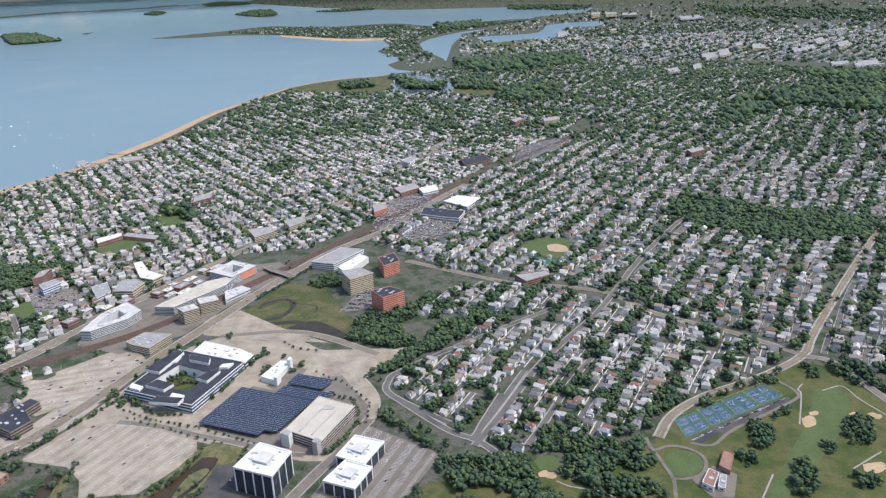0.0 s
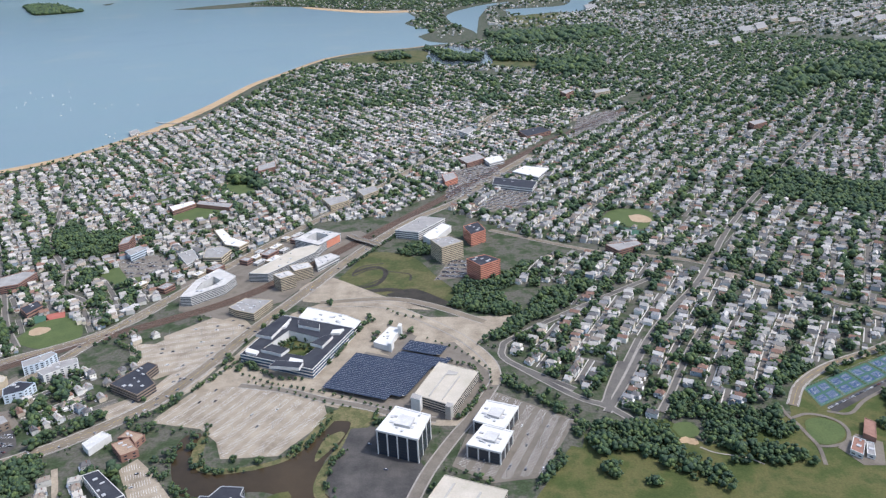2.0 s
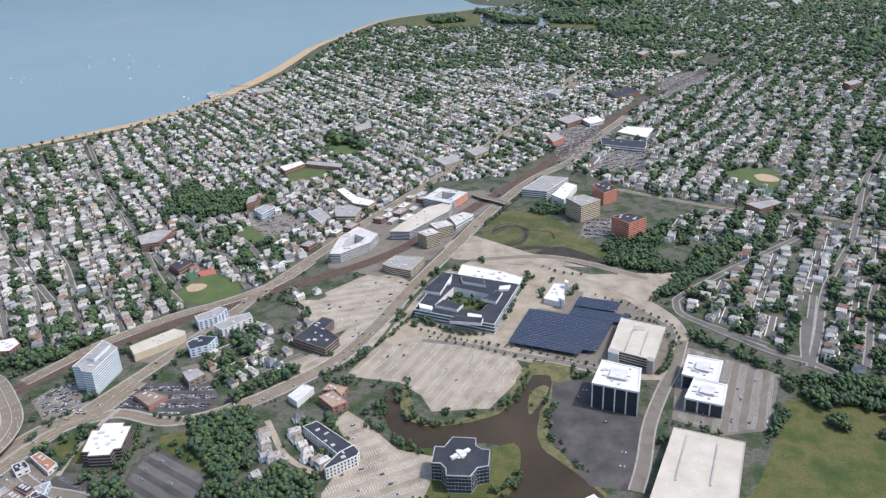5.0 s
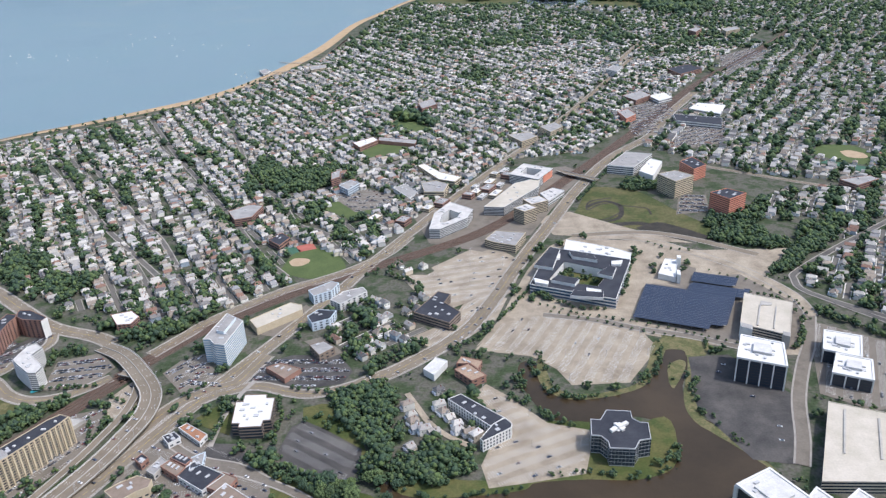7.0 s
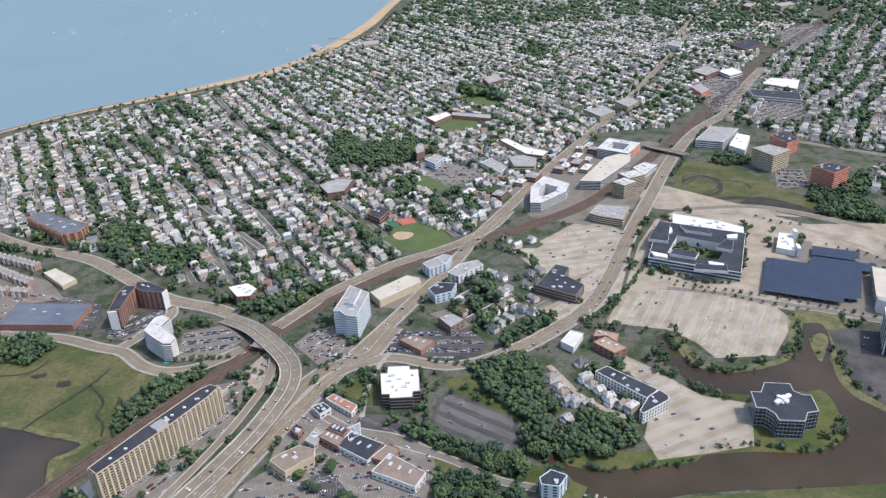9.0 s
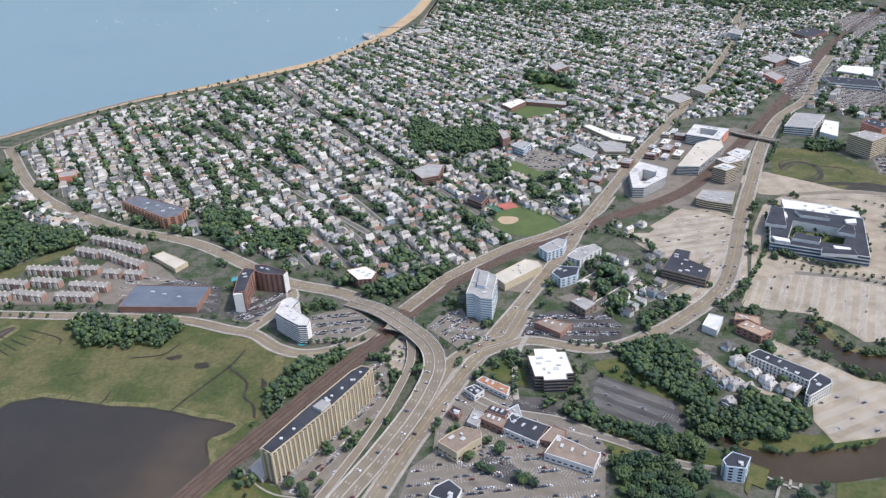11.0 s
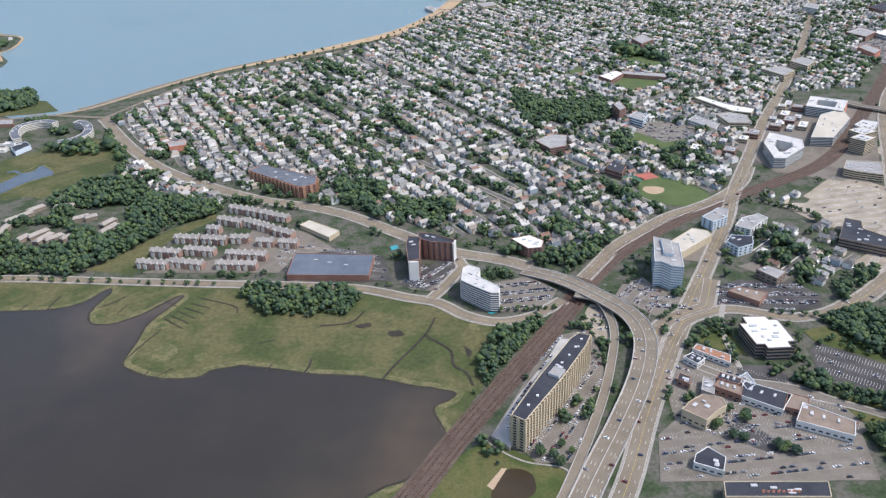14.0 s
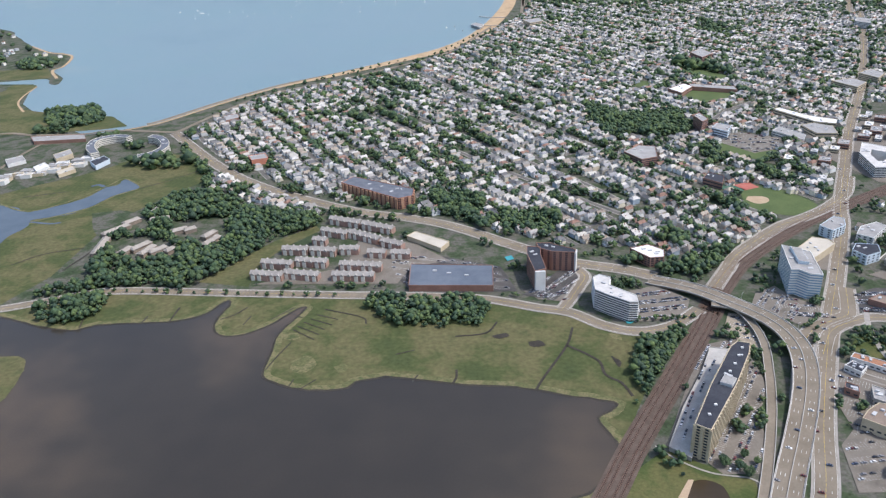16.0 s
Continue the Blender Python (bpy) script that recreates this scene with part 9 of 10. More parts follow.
for x, y in ([(-441.0, 286.7), (-433.0, 284.7), (-434.3, 282.7), (-419.0, 276.8), (-418.0, 274.9), (-411.9, 269.6), (-413.0, 271.5), (-425.7, 265.8), (-427.0, 263.9), (-417.4, 258.6), (-419.7, 256.8), (-400.0, 250.5), (-397.7, 248.8), (-403.4, 252.2), (-386.9, 305.8), (-388.5, 303.6), (-470.8, 294.5), (-472.4, 284.4), (-476.2, 282.4), (-473.6, 288.6), (-486.0, 281.1), (-490.7, 272.3), (-478.0, 274.4), (-481.6, 270.9), (-479.6, 276.3), (-483.3, 256.0), (-489.7, 268.9), (-493.9, 252.4), (-503.5, 247.4), (-497.8, 245.8), (-489.6, 247.6), (-494.5, 240.8), (-431.3, 341.3), (-428.5, 349.4), (-432.8, 338.7), (-421.7, 376.5), (-415.1, 377.7), (-418.5, 374.6), (-402.9, 346.5), (-404.8, 341.2), (-402.0, 338.6), (-373.6, 314.5), (-370.3, 299.3), (-375.3, 292.9)]
             + [(-242.6, 473.9), (-238.9, 469.6), (-242.5, 464.7), (-229.7, 460.2), (-223.0, 462.4), (-219.6, 457.5), (-225.0, 464.1), (-232.2, 455.5), (-235.7, 498.4), (-232.5, 508.5), (-228.8, 519.0), (-222.2, 534.8), (-216.7, 540.7), (-204.0, 548.6), (-201.9, 545.3), (-148.6, 531.2), (-150.4, 520.3), (-156.2, 509.9), (-168.2, 467.0), (-171.6, 462.2), (-184.5, 563.0), (-182.9, 559.5), (-139.9, 504.5), (-141.4, 494.4), (-131.4, 519.4), (-121.1, 498.1), (-114.9, 508.1)] + [(-205.7, 507.3), (-198.5, 508.9), (-190.0, 506.7), (-182.3, 500.7), (-208.2, 491.8), (-200.0, 488.8), (-189.4, 486.6), (-184.2, 481.1), (-191.9, 496.5), (-203.8, 498.9)]):
    for _ in range(2):
        tree_spots.append((x + 1.2 * rng.standard_normal(), y + 1.2 * rng.standard_normal(), rng.uniform(1.5, 2.6), rng.random()))
# no tree stands on the tracks or the larger roads
spots_xy = np.array([q[:2] for q in tree_spots])
bare = np.zeros(len(tree_spots), bool)
near = np.nonzero(np.hypot(spots_xy[:, 0] + 300, spots_xy[:, 1]) < 1000)[0]
for line, half in ((RAILWAY, 6.6), (fly, 7.6), (ramp_line, 3.0), (HANCOCK, 5.2), (NEWPORT, 5.6)):
    line = np.array(line)[:, :2]
    for a, b in zip(line[:-1], line[1:]):
        d = b - a
        u = np.clip((spots_xy[near] - a) @ d / (d @ d + 1e-9), 0, 1)
        bare[near] |= np.linalg.norm(spots_xy[near] - a - u[:, None] * d, axis=1) < half
tree_spots = [q for q, off in zip(tree_spots, bare) if not off]
tree_spots.sort(key=lambda q: math.hypot((q[0] + 330) * 0.75, q[1]))
NEAR_TREES = 280
tree_kinds = [make_tree(20 + k) for k in range(6)]
for x, y, r, s in tree_spots[:NEAR_TREES]:
    ob = copy_thing(tree_kinds[int(s * 6)], pose(x, y, 0, 0, 0, s * 360) @ Matrix.Scale(r / 2.3, 4))
    ob.scale = (r / 2.3,) * 3
    tagged(ob, "round broadleaf tree in full dark green leaf", "tree", "broadleaf trees")
for h in tree_kinds:
    for o in list(h.children) + [h]:
        bpy.data.objects.remove(o)
mid = [q for q in tree_spots[NEAR_TREES:] if math.hypot(q[0] + 300, q[1]) < 800]
far = [q for q in tree_spots[NEAR_TREES:] if math.hypot(q[0] + 300, q[1]) >= 800]
far_trees("trees", mid, 8, "dark green broadleaf trees among the houses", (OCTA_V, OCTA_F))
far_trees("distant_trees", [q for q in far if math.hypot(q[0] + 300, q[1]) >= 2300], 1, "farthest green trees below the horizon", (OCTA_V, OCTA_F))
far_trees("distant_trees", [q for q in far if 1500 <= math.hypot(q[0] + 300, q[1]) < 2300], 2, "far dark green trees towards the horizon", (OCTA_V, OCTA_F))
far_trees("distant_trees", [q for q in far if math.hypot(q[0] + 300, q[1]) < 1500], 2, "distant dark green trees over the town", (OCTA_V, OCTA_F))
print("houses", len(house_spots), "trees", len(tree_spots), len(mid), len(far))
tagged(joined("road_markings", paint_v, paint_f, M_PAINT), "worn white lane lines on the roads", "road markings", "", "stuff")
tagged(joined("yellow_lines", yellow_v, yellow_f, M_YELLOW), "yellow centre lines on the roads", "road markings", "", "stuff")

# ---- marsh ditches and bare patches ----
for line, half in (
    ([(-577.9, 298.7), (-572.5, 310.9), (-559.5, 337.2), (-554.8, 354.7)], 0.45), ([(-559.2, 337.2), (-549.8, 328.7), (-544.4, 321.7), (-543.1, 311.1), (-536.5, 304.6), (-532.9, 294.0)], 0.5), ([(-618.0, 303.5), (-616.1, 310.0), (-616.3, 316.2)], 0.4), ([(-708.5, 355.3), (-694.3, 344.8)], 0.25), ([(-706.7, 358.7), (-692.5, 349.8)], 0.25), ([(-703.8, 362.9), (-690.4, 354.9)], 0.25),
    ([(-700.6, 366.4), (-687.1, 359.6)], 0.25), ([(-697.6, 370.7), (-684.9, 365.5)], 0.25), ([(-694.5, 376.9), (-671.7, 367.7), (-668.1, 360.4)], 0.3), ([(-713.8, 317.2), (-710.5, 329.9), (-706.4, 342.2)], 0.25), ([(-723.4, 366.3), (-713.1, 378.6)], 0.25), ([(-715.5, 374.2), (-705.8, 367.8)], 0.25), ([(-753.1, 366.9), (-746.3, 371.7), (-741.0, 379.9)], 0.3), ([(-738.1, 360.5), (-735.9, 370.2)], 0.25),
    ([(-617.9, 346.8), (-601.5, 349.9), (-595.3, 361.3)], 0.4), ([(-648.5, 330.1), (-638.5, 334.1)], 0.25), ([(-692.6, 300.5), (-685.9, 308.7)], 0.25), ([(-698.6, 302.3), (-697.3, 308.9)], 0.25), ([(-637.6, 306.4), (-635.3, 312.0)], 0.3), ([(-798.1, 363.5), (-797.4, 371.5)], 0.35), ([(-782.2, 365.0), (-782.0, 380.8)], 0.35), ([(-832.5, 358.7), (-835.7, 372.3)], 0.3),
    ([(-919.1, 439.5), (-904.2, 455.8), (-880.0, 463.7)], 0.3), ([(-979.8, 561.6), (-946.8, 572.0)], 0.3), ([(-879.0, 430.1), (-871.7, 463.4), (-872.1, 491.3)], 0.4), ([(-888.0, 574.9), (-868.5, 593.1), (-848.0, 619.1)], 0.3)):
    ribbon("ditch", spline(line, 4), half * 1.5, 0.2, M_MUD, "dark muddy drainage ditch in the marsh", "ditch")
for pts in ([(-702.4, 324.6), (-694.5, 329.7), (-688.5, 321.9), (-694.1, 313.6), (-700.6, 317.1)], [(-523.1, 335.1), (-518.3, 337.6), (-522.5, 322.4), (-526.7, 317.6)], [(-536.9, 348.8), (-531.2, 347.6), (-530.6, 342.1), (-534.8, 343.2)], [(-713.1, 350.7), (-705.5, 351.7), (-702.6, 346.0), (-710.2, 345.0)], [(-679.2, 319.3), (-673.8, 321.8), (-671.5, 316.8), (-675.5, 314.4)]):
    sheet("bare_patch", ragged(pts, 0.5), 0.18, M_REED, "dry brown patch in the marsh", "bare patch")
for pts in ([(-579.3, 340.7), (-573.3, 342.2), (-570.6, 337.4), (-578.0, 336.4)], [(-598.5, 347.1), (-590.9, 349.7), (-589.5, 346.3), (-595.5, 344.2)], [(-538.5, 327.6), (-533.7, 322.5), (-535.8, 317.7)]):
    sheet("mud_pool", ragged(pts, 0.4), 0.19, M_MUD, "dark mud pool in the marsh", "mud pool")
edge = ragged(COVE[:38], 1.2, 4)
ribbon("reed_edge", edge[:150], 2.2, 0.15, M_REED, "dry yellow reeds along the marsh edge", "reeds", clear=False, offset=2.0)
ribbon("mud_edge", edge[:150], 0.7, 0.16, M_MUD, "dark wet mud at the marsh edge", "mud bank", clear=False)

# ---- park by the apartment block ----
sheet("grass", ragged([(-538.9, 245.6), (-525.3, 255.8), (-512.9, 249.0), (-501.6, 240.8), (-494.1, 236.1), (-505.0, 207.4), (-551.9, 206.9)], 0.4), 0.11, M_GRASS, "lawn below the apartment block", "lawn", clear=(True, False))
sheet("water", ragged([(-522.5, 235.3), (-515.4, 239.1), (-507.5, 235.4), (-508.5, 223.9), (-524.1, 220.9)], 0.3), 0.2, M_RIVER, "small brown pond in the lawn", "pond")
sheet("path", [(-526.5, 229.2), (-520.3, 239.1), (-518.1, 239.1), (-524.0, 226.8)], 0.24, M_DIRT, "bare sandy strip by the pond", "path")
ribbon("path", spline([(-529.3, 259.4), (-521.8, 250.7), (-509.9, 243.0), (-495.2, 239.8), (-490.7, 233.0)]), 0.45, 0.24, M_WALKWAY, "pale curving garden path", "path")
ribbon("path", spline([(-515.0, 347.3), (-516.4, 332.4), (-520.7, 317.5), (-522.0, 303.5)]), 0.4, 0.24, M_WALKWAY, "pale footpath through the trees", "path")
sheet("grass", [(-419.2, 332.2), (-408.9, 344.9), (-401.4, 347.4), (-396.1, 317.5), (-411.9, 324.7)], 0.16, M_GRASS, "rough grass slope by the crossing", "lawn")
sheet("grass", ragged([(-362.1, 340.6), (-346.8, 342.4), (-329.3, 316.8), (-321.5, 299.1), (-329.8, 299.1), (-343.7, 319.3), (-358.6, 329.0)], 0.3), 0.16, M_GRASS, "lawn beside the dark car park", "lawn")
sheet("grass", ragged([(-399.9, 283.0), (-366.8, 271.4), (-330.9, 260.6), (-318.6, 257.2), (-315.2, 271.4), (-330.4, 277.0), (-346.1, 280.9), (-362.4, 286.9)], 0.3), 0.09, M_GRASS, "rough green river bank", "lawn", clear=(True, False))

sheet("car_park", [(138.6, 396.0), (139.6, 388.2), (172.3, 408.7), (214.3, 432.7), (214.5, 439.8), (175.7, 418.2)], 0.2, M_DARK, "narrow dark car park beside the tennis courts", "car park")
for line in ([(239.4, 445.3), (254.7, 450.2), (257.6, 433.9), (264.1, 413.7)], [(158.5, 338.5), (172.0, 358.4)], [(217.4, 361.0), (240.9, 375.9)]):
    ribbon("path", spline(line, 5), 0.5, 0.2, M_WALKWAY, "pale golf course path", "path")
# ---- bay marks and cars ----
bays_v, bays_f, lot_cars, street_cars = [], [], [], []


def fill_lot(pts, along, share, module=8.6, stall=1.3, marks=True, line=0.085):
    a, b = np.array(along[0]), np.array(along[1])
    u = (b - a) / np.linalg.norm(b - a)
    v = np.array([-u[1], u[0]])
    p = np.array(pts)
    us, vs = p @ u, p @ v
    for row, vv in enumerate(np.arange(vs.min() + 2, vs.max() - 1, module)):
        for s in np.arange(us.min() + 1, us.max() - 1, stall):
            for off, face in ((-1.25, 0), (1.25, 180)):
                c = u * s + v * (vv + off)
                if not (within(pts, *(c + v * 1.6)) and within(pts, *(c - v * 1.6)) and within(pts, *(c + u * 2)) and within(pts, *(c - u * 2))):
                    continue
                if marks:
                    k0 = len(bays_v)
                    for du, dv in ((-line, -1.2), (line, -1.2), (line, 1.2), (-line, 1.2)):
                        q = c + u * (du - stall / 2) + v * dv
                        bays_v.append((q[0], q[1], 0.27))
                    bays_f.append((k0, k0 + 1, k0 + 2, k0 + 3))
                if rng.random() < share:
                    lot_cars.append((c[0], c[1], math.degrees(math.atan2(v[1], v[0])) + face, rng.random()))


for index, along, share in ((0, [(-198.9, 396.1), (-187.2, 421.6)], 0.01), (1, [(-297.0, 510.9), (-254.2, 537.5)], 0.01), (5, [(-145.5, 354.4), (-124.2, 348.6)], 0.02), (6, [(-36.2, 383.6), (-49.9, 351.2)], 0.03), (8, [(-265.7, 292.5), (-220.0, 314.9)], 0.02), (9, [(-362.5, 317.1), (-328.5, 294.9)], 0.03), (10, [(-394.7, 387.8), (-350.7, 386.8)], 0.55), (11, [(-520.9, 378.1), (-489.9, 383.6)], 0.55),
                            (12, [(-476.2, 359.6), (-457.0, 348.3)], 0.1), (13, [(-435.8, 370.4), (-412.1, 367.1)], 0.25), (14, [(-570.9, 388.6), (-553.8, 394.6)], 0.6), (16, [(-504.2, 255.8), (-479.8, 298.8)], 0.3), (17, [(-426.7, 308.6), (-383.6, 283.0)], 0.1), (18, [(-447.2, 242.8), (-399.1, 250.3)], 0.22), (19, [(-308.4, 490.5), (-250.5, 506.4)], 0.02), (20, [(-402.1, 656.8), (-350.5, 653.1)], 0.2), (21, [(-93.5, 627.9), (-68.4, 622.1)], 0.7),
                            (32, [(-446.7, 367.5), (-430.0, 392.1)], 0.3), (33, [(-570.0, 394.0), (-548.0, 422.5)], 0.55),
                            (2, [(-281.6, 425.7), (-257.2, 453.8)], 0.05), (23, [(-96.7, 873.1), (-32.0, 915.1)], 0.5), (24, [(-64.3, 803.3), (13.2, 860.4)], 0.6), (25, [(101.1, 1135.3), (196.1, 1269.8)], 0.5), (3, [(-139.9, 540.7), (-81.7, 517.2)], 0.0), (15, [(-631.3, 424.4), (-587.3, 412.4)], 0.15)):
    fill_lot(LOTS[index][0], along, share, marks=index not in (1, 3, 5), line=0.085 if index in (0, 2, 6, 8, 19) else 0.03 if index in (17, 18) else 0.05)
tagged(joined("bay_markings", bays_v, bays_f, M_PAINT), "faded white parking bay lines", "bay markings", "", "stuff")


def car_on(line, offset, t, face, z=0.3):
    line = np.array(line)
    k = min(int(t * (len(line) - 1)), len(line) - 2)
    d = line[k + 1] - line[k]
    d = d[:2] / np.linalg.norm(d[:2])
    p = line[k][:2] + np.array([-d[1], d[0]]) * offset
    return (p[0], p[1], math.degrees(math.atan2(d[1], d[0])) + face - 90, rng.random(), z)


moving = []
for t in np.linspace(0.42, 0.95, 11):
    moving.append(car_on(fly, rng.choice([-4.6, -2.9, -1.1, 1.1, 2.9, 4.6]), t + 0.02 * rng.random(), 90, float(np.interp(t * (len(fly) - 1), np.arange(len(fly)), rise)) + 0.05))
for line, n, w in ((HANCOCK, 18, 3.2), (NEWPORT, 12, 3.4)):
    for t in np.linspace(0.03, 0.6, n):
        moving.append(car_on(line, rng.choice([-1, 1]) * rng.uniform(0.4, 1) * w, t + 0.01 * rng.random(), 90, 0.5))
for x, y, a, u in house_spots:
    if math.hypot(x + 300, y) < 900 and u < 0.45:
        c, s = math.cos(radians(a)), math.sin(radians(a))
        dx, dy = 3.4, -1.5
        q = (x + dx * c - dy * s, y + dx * s + dy * c)
        if is_free(NOHOUSE, *q):
            street_cars.append((*q, a, (u * 31) % 1, 0.1))


def car_arrays():
    """Body with bonnet and boot, and the glazed cabin, nose along +y; about 2.3 m long at this scale."""
    w, L = 0.5, 1.25
    prof = [(-L, 0.12), (-L, 0.40), (-0.95, 0.46), (0.5, 0.46), (1.08, 0.38), (L, 0.14)]
    bv = [(s * w, y, z) for s in (-1, 1) for y, z in prof]
    n = len(prof)
    bf = [(i, i + 1, n + i + 1, n + i) for i in range(n - 1)] + [tuple(range(n))[::-1], tuple(range(n, 2 * n))]
    cab = [(-0.9, 0.46), (-0.55, 0.74), (0.1, 0.74), (0.52, 0.46)]
    cv = [(s * (w - (0.10 if z > 0.6 else 0.02)), y, z) for s in (-1, 1) for y, z in cab]
    cf = [(0, 1, 5, 4), (2, 3, 7, 6), (3, 2, 1, 0), (4, 5, 6, 7)]
    bv += [cv[1], cv[2], cv[6], cv[5]]
    bf += [(12, 13, 14, 15)]
    return bv, bf, cv, cf


bv, bf, cv, cf = car_arrays()


def make_car():
    body = part("car", bm_from(bv, bf), M_CAR)
    part("cabin", bm_from(cv, cf), M_GLASS, body, "dark glazed car cabin")
    return body


for x, y in spline([(139.4, 394.1), (174.6, 415.0), (212.9, 437.7)], 12):
    lot_cars.append((x, y, 120 + 180 * int(rng.integers(0, 2)), rng.random()))
DECK = spline([(-518.0, 262.8), (-509.7, 281.4), (-498.6, 304.3), (-487.6, 324.6)], 8)
for t in np.linspace(0.02, 0.95, 24):
    moving.append(car_on(DECK, rng.choice([-1.3, 1.5]), t, 0, 2.1))
all_cars = [(*q, 0.28) for q in lot_cars] + moving
all_cars.sort(key=lambda q: math.hypot((q[0] + 450) * 0.8, q[1]))
proto = make_car()
for x, y, a, u, z in all_cars[:240]:
    tagged(copy_thing(proto, pose(x, y, z, 0, 0, a)), "small parked or driving passenger car", "car", "cars")
for o in list(proto.children) + [proto]:
    bpy.data.objects.remove(o)
verts, faces, slots = [], [], []
for x, y, a, u, z in all_cars[240:] + street_cars:
    c, s = math.cos(radians(a)), math.sin(radians(a))
    for vs, fs, slot in ((bv, bf, 0), (cv, cf, 1)):
        k0 = len(verts)
        verts.extend((x + p[0] * c - p[1] * s, y + p[0] * s + p[1] * c, z + p[2]) for p in vs)
        faces.extend(tuple(i + k0 for i in f) for f in fs)
        slots.extend([slot] * len(fs))
tagged(joined("parked_cars", verts, faces, [M_CAR_J, M_GLASS], slots), "many small parked cars in streets and car parks", "cars", "", "stuff")

# ---- piers, boats and moored yachts ----
for line, half in (([(-611, 1347), (-592, 1333), (-567, 1329)], 1.4), ([(-617, 1261), (-593, 1257), (-574, 1254)], 0.8)):
    pier_line = spline(line, 3)
    pier = tagged(ribbon("pier", pier_line, half, 1.6, M_CONC, thick=0.4), "grey timber pier reaching into the bay", "pier")
    for k in range(0, len(pier_line), 1):
        for s in (-1, 1):
            bm = bmesh.new()
            bmesh.ops.create_cone(bm, cap_ends=True, segments=6, radius1=0.2, radius2=0.2, depth=1.6)
            ob = part("pile", bm, M_BARK, pier)
            ob.location = (pier_line[k][0] + s * 0.3, pier_line[k][1] + s * half * 0.8, 0.6)
for line in ([(-298.4, 254.9), (-294.6, 250.9)], [(-292.6, 254.9), (-299.8, 240.6)], [(-294.6, 250.9), (-286.8, 248.1)], [(-289.3, 253.3), (-291.8, 248.0)], [(-285.9, 251.3), (-288.6, 245.8)]):
    tagged(ribbon("dock", spline(line, 3), 0.55, 0.6, M_WALKWAY, thick=0.5), "pale floating dock on the river", "dock", "river docks")
sheet("terrace_garden", [(-302.9, 263.5), (-296.3, 259.3), (-302.1, 247.9), (-306.3, 250.7), (-309.8, 244.5), (-310.1, 247.7)], 0.5, M_GRASS, "small walled garden beside the river", "garden", thick=0.45)
hall = block("pier_house", "white clubhouse on piles at the pier's end", "clubhouse", [(-625, 1257), (-617, 1274), (-604, 1253), (-610, 1228)], 4, M_WHITE, M_GROOF, 2, "bands", units=0, band=0.4, base=1.2)


def make_boat():
    hull = bmesh.new()
    pts = [(-0.7, -2.2), (0.7, -2.2), (0.85, 0.3), (0, 2.6), (-0.85, 0.3)]
    prism(hull, pts, 0.0, 0.8)
    boat = part("boat", hull, M_WHITE)
    cab = bmesh.new()
    box_bm(cab, -0.45, 0.45, -1.0, 0.5, 0.8, 1.5)
    part("cabin", cab, M_WHITE, boat)
    mast = bmesh.new()
    box_bm(mast, -0.06, 0.06, 0.5, 0.62, 0.8, 6)
    part("mast", mast, M_WHITE, boat)
    return boat


proto = make_boat()
for p in [(-1148, 1496), (-1197, 1517), (-990, 1658), (-985, 1679), (-973, 1699), (-975, 1585), (-975, 1552), (-1139, 1437), (-649, 1236), (-637, 1225), (-1048, 1748), (-997, 1466), (-1144, 1497), (-1127, 1477), (-1093, 1499), (-1043, 1444), (-956, 1742), (-912, 1657), (-821, 1568), (-953, 1416), (-968, 1690), (-888, 1573), (-840, 1504), (-777, 1550), (-605, 1242), (-719, 1538), (-832, 1447), (-1167, 1532), (-1066, 1497), (-1037, 1471), (-988, 1613), (-1400, 1696), (-664, 1256), (-651, 1263), (-773, 1511)]:
    b = copy_thing(proto, pose(p[0], p[1], 0.1, 0, 0, rng.uniform(-60, 60)))
    tagged(b, "small white boat moored in the bay", "boat", "moored boats")
for o in list(proto.children) + [proto]:
    bpy.data.objects.remove(o)

# ---- lamp posts along the highway and car parks ----
def make_lamp():
    post = new("street_lamp")
    bm = bmesh.new()
    bmesh.ops.create_cone(bm, cap_ends=True, segments=6, radius1=0.09, radius2=0.05, depth=4.6, matrix=Matrix.Translation((0, 0, 2.3)))
    part("pole", bm, M_STEEL, post)
    bm = bmesh.new()
    box_bm(bm, -0.05, 0.9, -0.1, 0.1, 4.5, 4.62)
    part("lamp_head", bm, M_STEEL, post)
    return post


proto = make_lamp()
spots = []
for pts in (LOTS[0][0], LOTS[8][0], LOTS[1][0], LOTS[6][0]):
    p = np.array(pts)
    for x in np.arange(p[:, 0].min() + 5, p[:, 0].max(), 24):
        for y in np.arange(p[:, 1].min() + 5, p[:, 1].max(), 24):
            if within(pts, x, y):
                spots.append((x, y, 0))
for k in range(12, len(fly), 3):
    n = normals(fly)[k]
    spots.append((fly[k][0] + n[0] * 5.7, fly[k][1] + n[1] * 5.7, rise[k]))
for x, y, z in spots:
    tagged(copy_thing(proto, pose(x, y, z, 0, 0, 90 * rng.random())), "grey steel street lamp on a tall pole", "street lamp", "street lamps")
for o in list(proto.children) + [proto]:
    bpy.data.objects.remove(o)

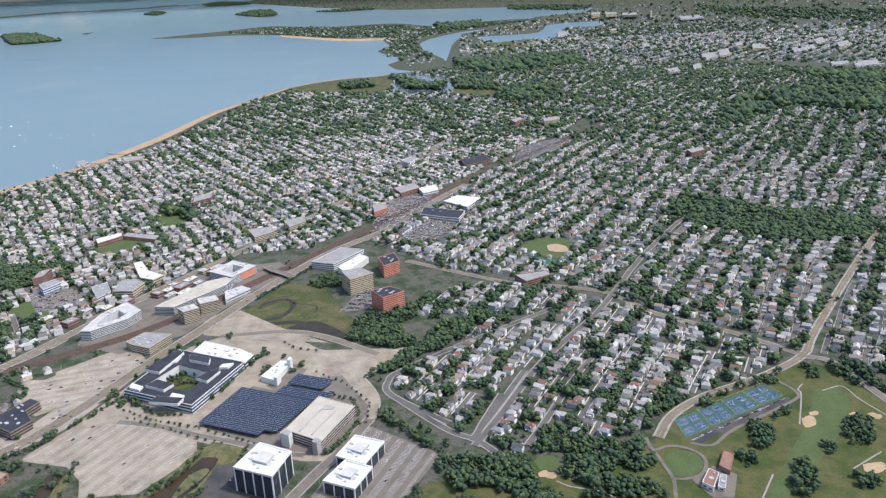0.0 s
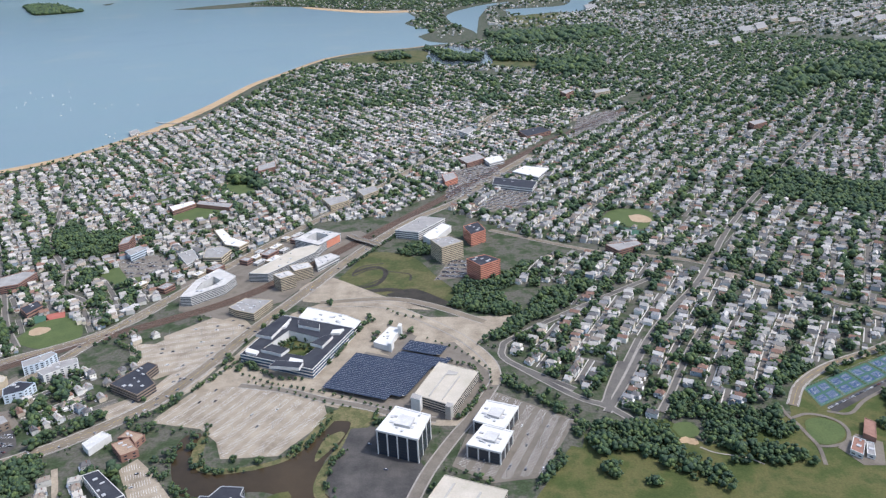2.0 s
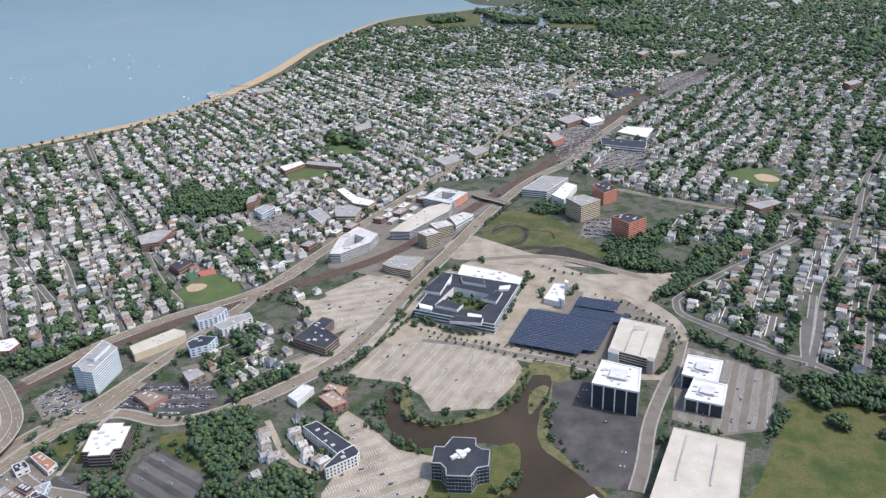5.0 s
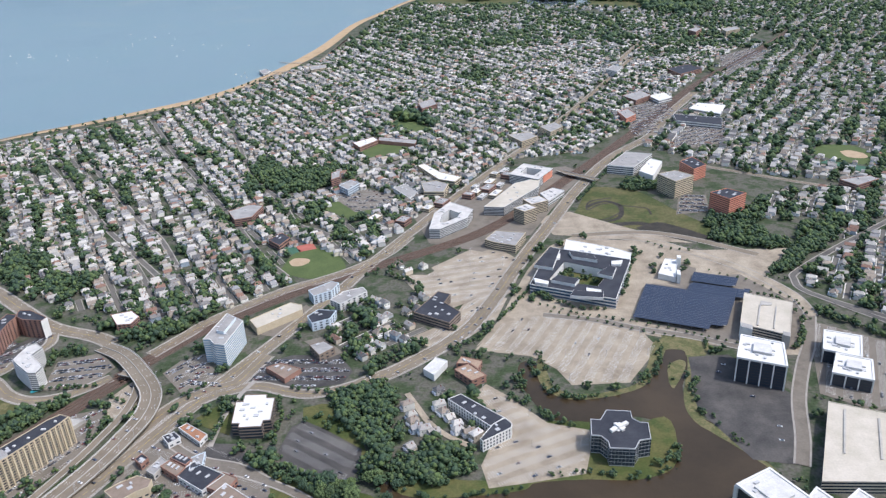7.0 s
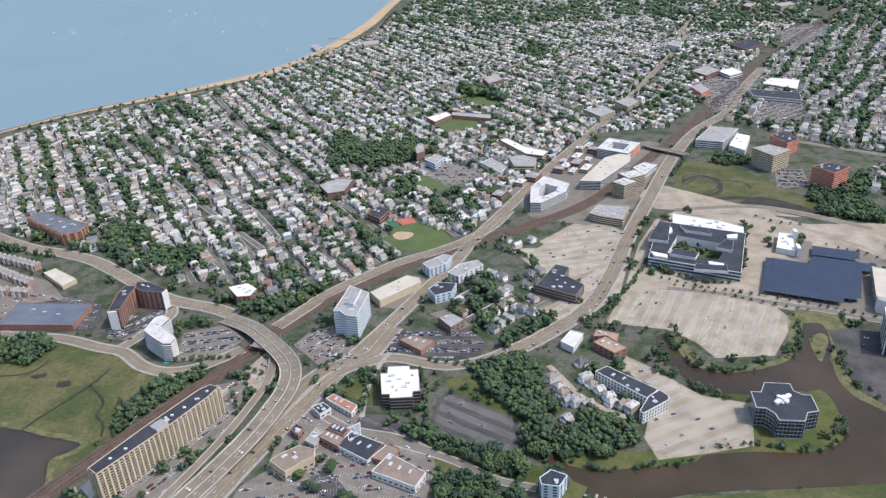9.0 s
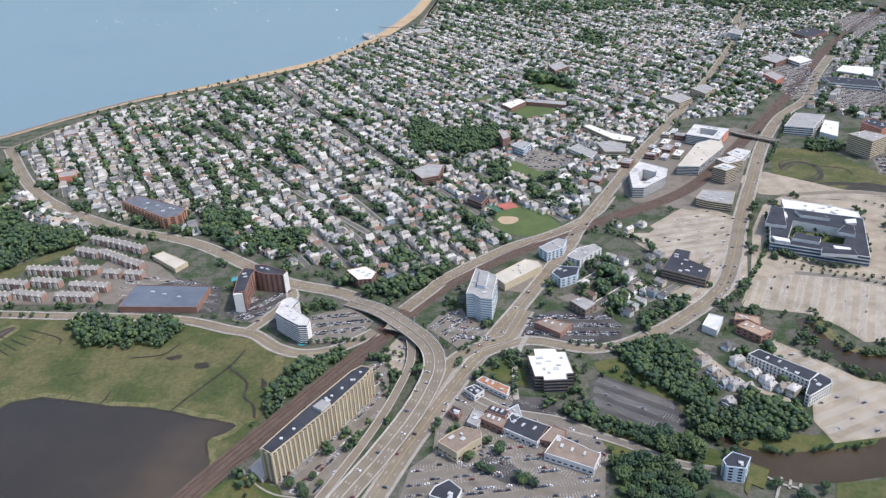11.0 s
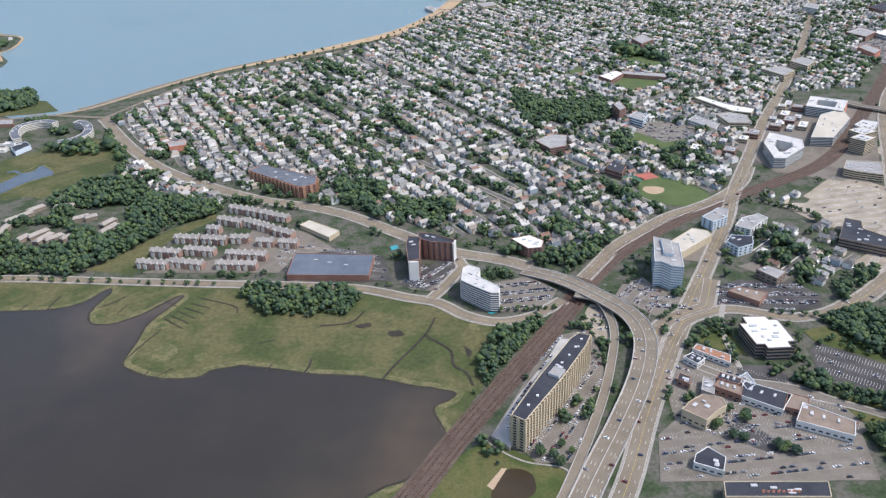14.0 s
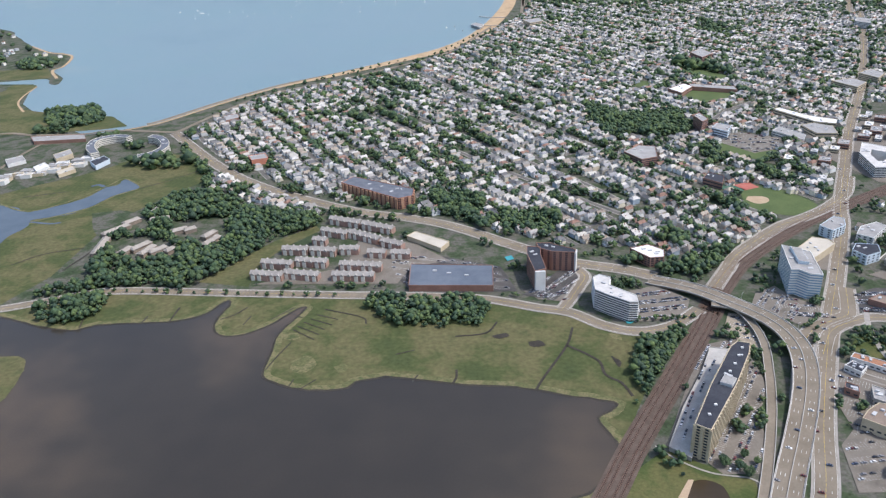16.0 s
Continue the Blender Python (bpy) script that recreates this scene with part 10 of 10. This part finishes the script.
# ---- distant town centre, wharves and tanks ----
for pts, h in (([(802, 3851), (834, 3874), (812, 3758), (781, 3737)], 30), ([(1025, 5607), (1106, 5719), (1051, 5396), (976, 5295)], 34), ([(1139, 5684), (1240, 5781), (1177, 5451), (1083, 5364)], 24), ([(1237, 5581), (1353, 5658), (1271, 5266), (1176, 5273)], 20), ([(1319, 5132), (1345, 5192), (1313, 5054), (1288, 4997)], 60), ([(1460, 4994), (1649, 5147), (1542, 4756), (1386, 4680)], 10), ([(1041, 2842), (1077, 2875), (1042, 2768), (1007, 2738)], 26), ([(1084, 2795), (1145, 2839), (1086, 2676), (1035, 2656)], 18),
               ([(836, 2580), (908, 2629), (869, 2487), (801, 2442)], 14), ([(914, 2648), (963, 2691), (907, 2508), (856, 2455)], 20), ([(619, 2193), (658, 2222), (637, 2131), (599, 2105)], 16), ([(707, 2248), (743, 2296), (714, 2186), (679, 2143)], 18), ([(1173, 2678), (1288, 2763), (1243, 2643), (1134, 2565)], 12), ([(1102, 2247), (1155, 2258), (1125, 2190), (1067, 2168)], 8), ([(1155, 2225), (1236, 2257), (1193, 2148), (1110, 2121)], 8),
               ([(352, 1796), (394, 1841), (388, 1767), (349, 1725)], 6), ([(399, 1830), (420, 1854), (413, 1797), (390, 1767)], 6), ([(552, 3929), (628, 4060), (598, 3813), (528, 3697)], 12), ([(558, 3603), (640, 3706), (615, 3532), (545, 3468)], 10), ([(757, 3099), (809, 3129), (775, 2980), (726, 2952)], 10), ([(1346, 2890), (1412, 2966), (1339, 2787), (1278, 2720)], 22), ([(1370, 2770), (1442, 2836), (1370, 2672), (1304, 2613)], 16)):
    c = np.mean(pts, axis=0)
    X, Y, Z, k = drawn_in(*c)
    q = [(X + (x - c[0]) * k, Y + (y - c[1]) * k) for x, y in pts]
    ob = block("town_building", "pale distant town centre building", "building", q, Z + h * k * 0.6, M_TAN if h > 15 else M_WHITE, M_GROOF, 4, "bands", units=0, base=Z - 3, band=0.35, clear=False, parapet=False)
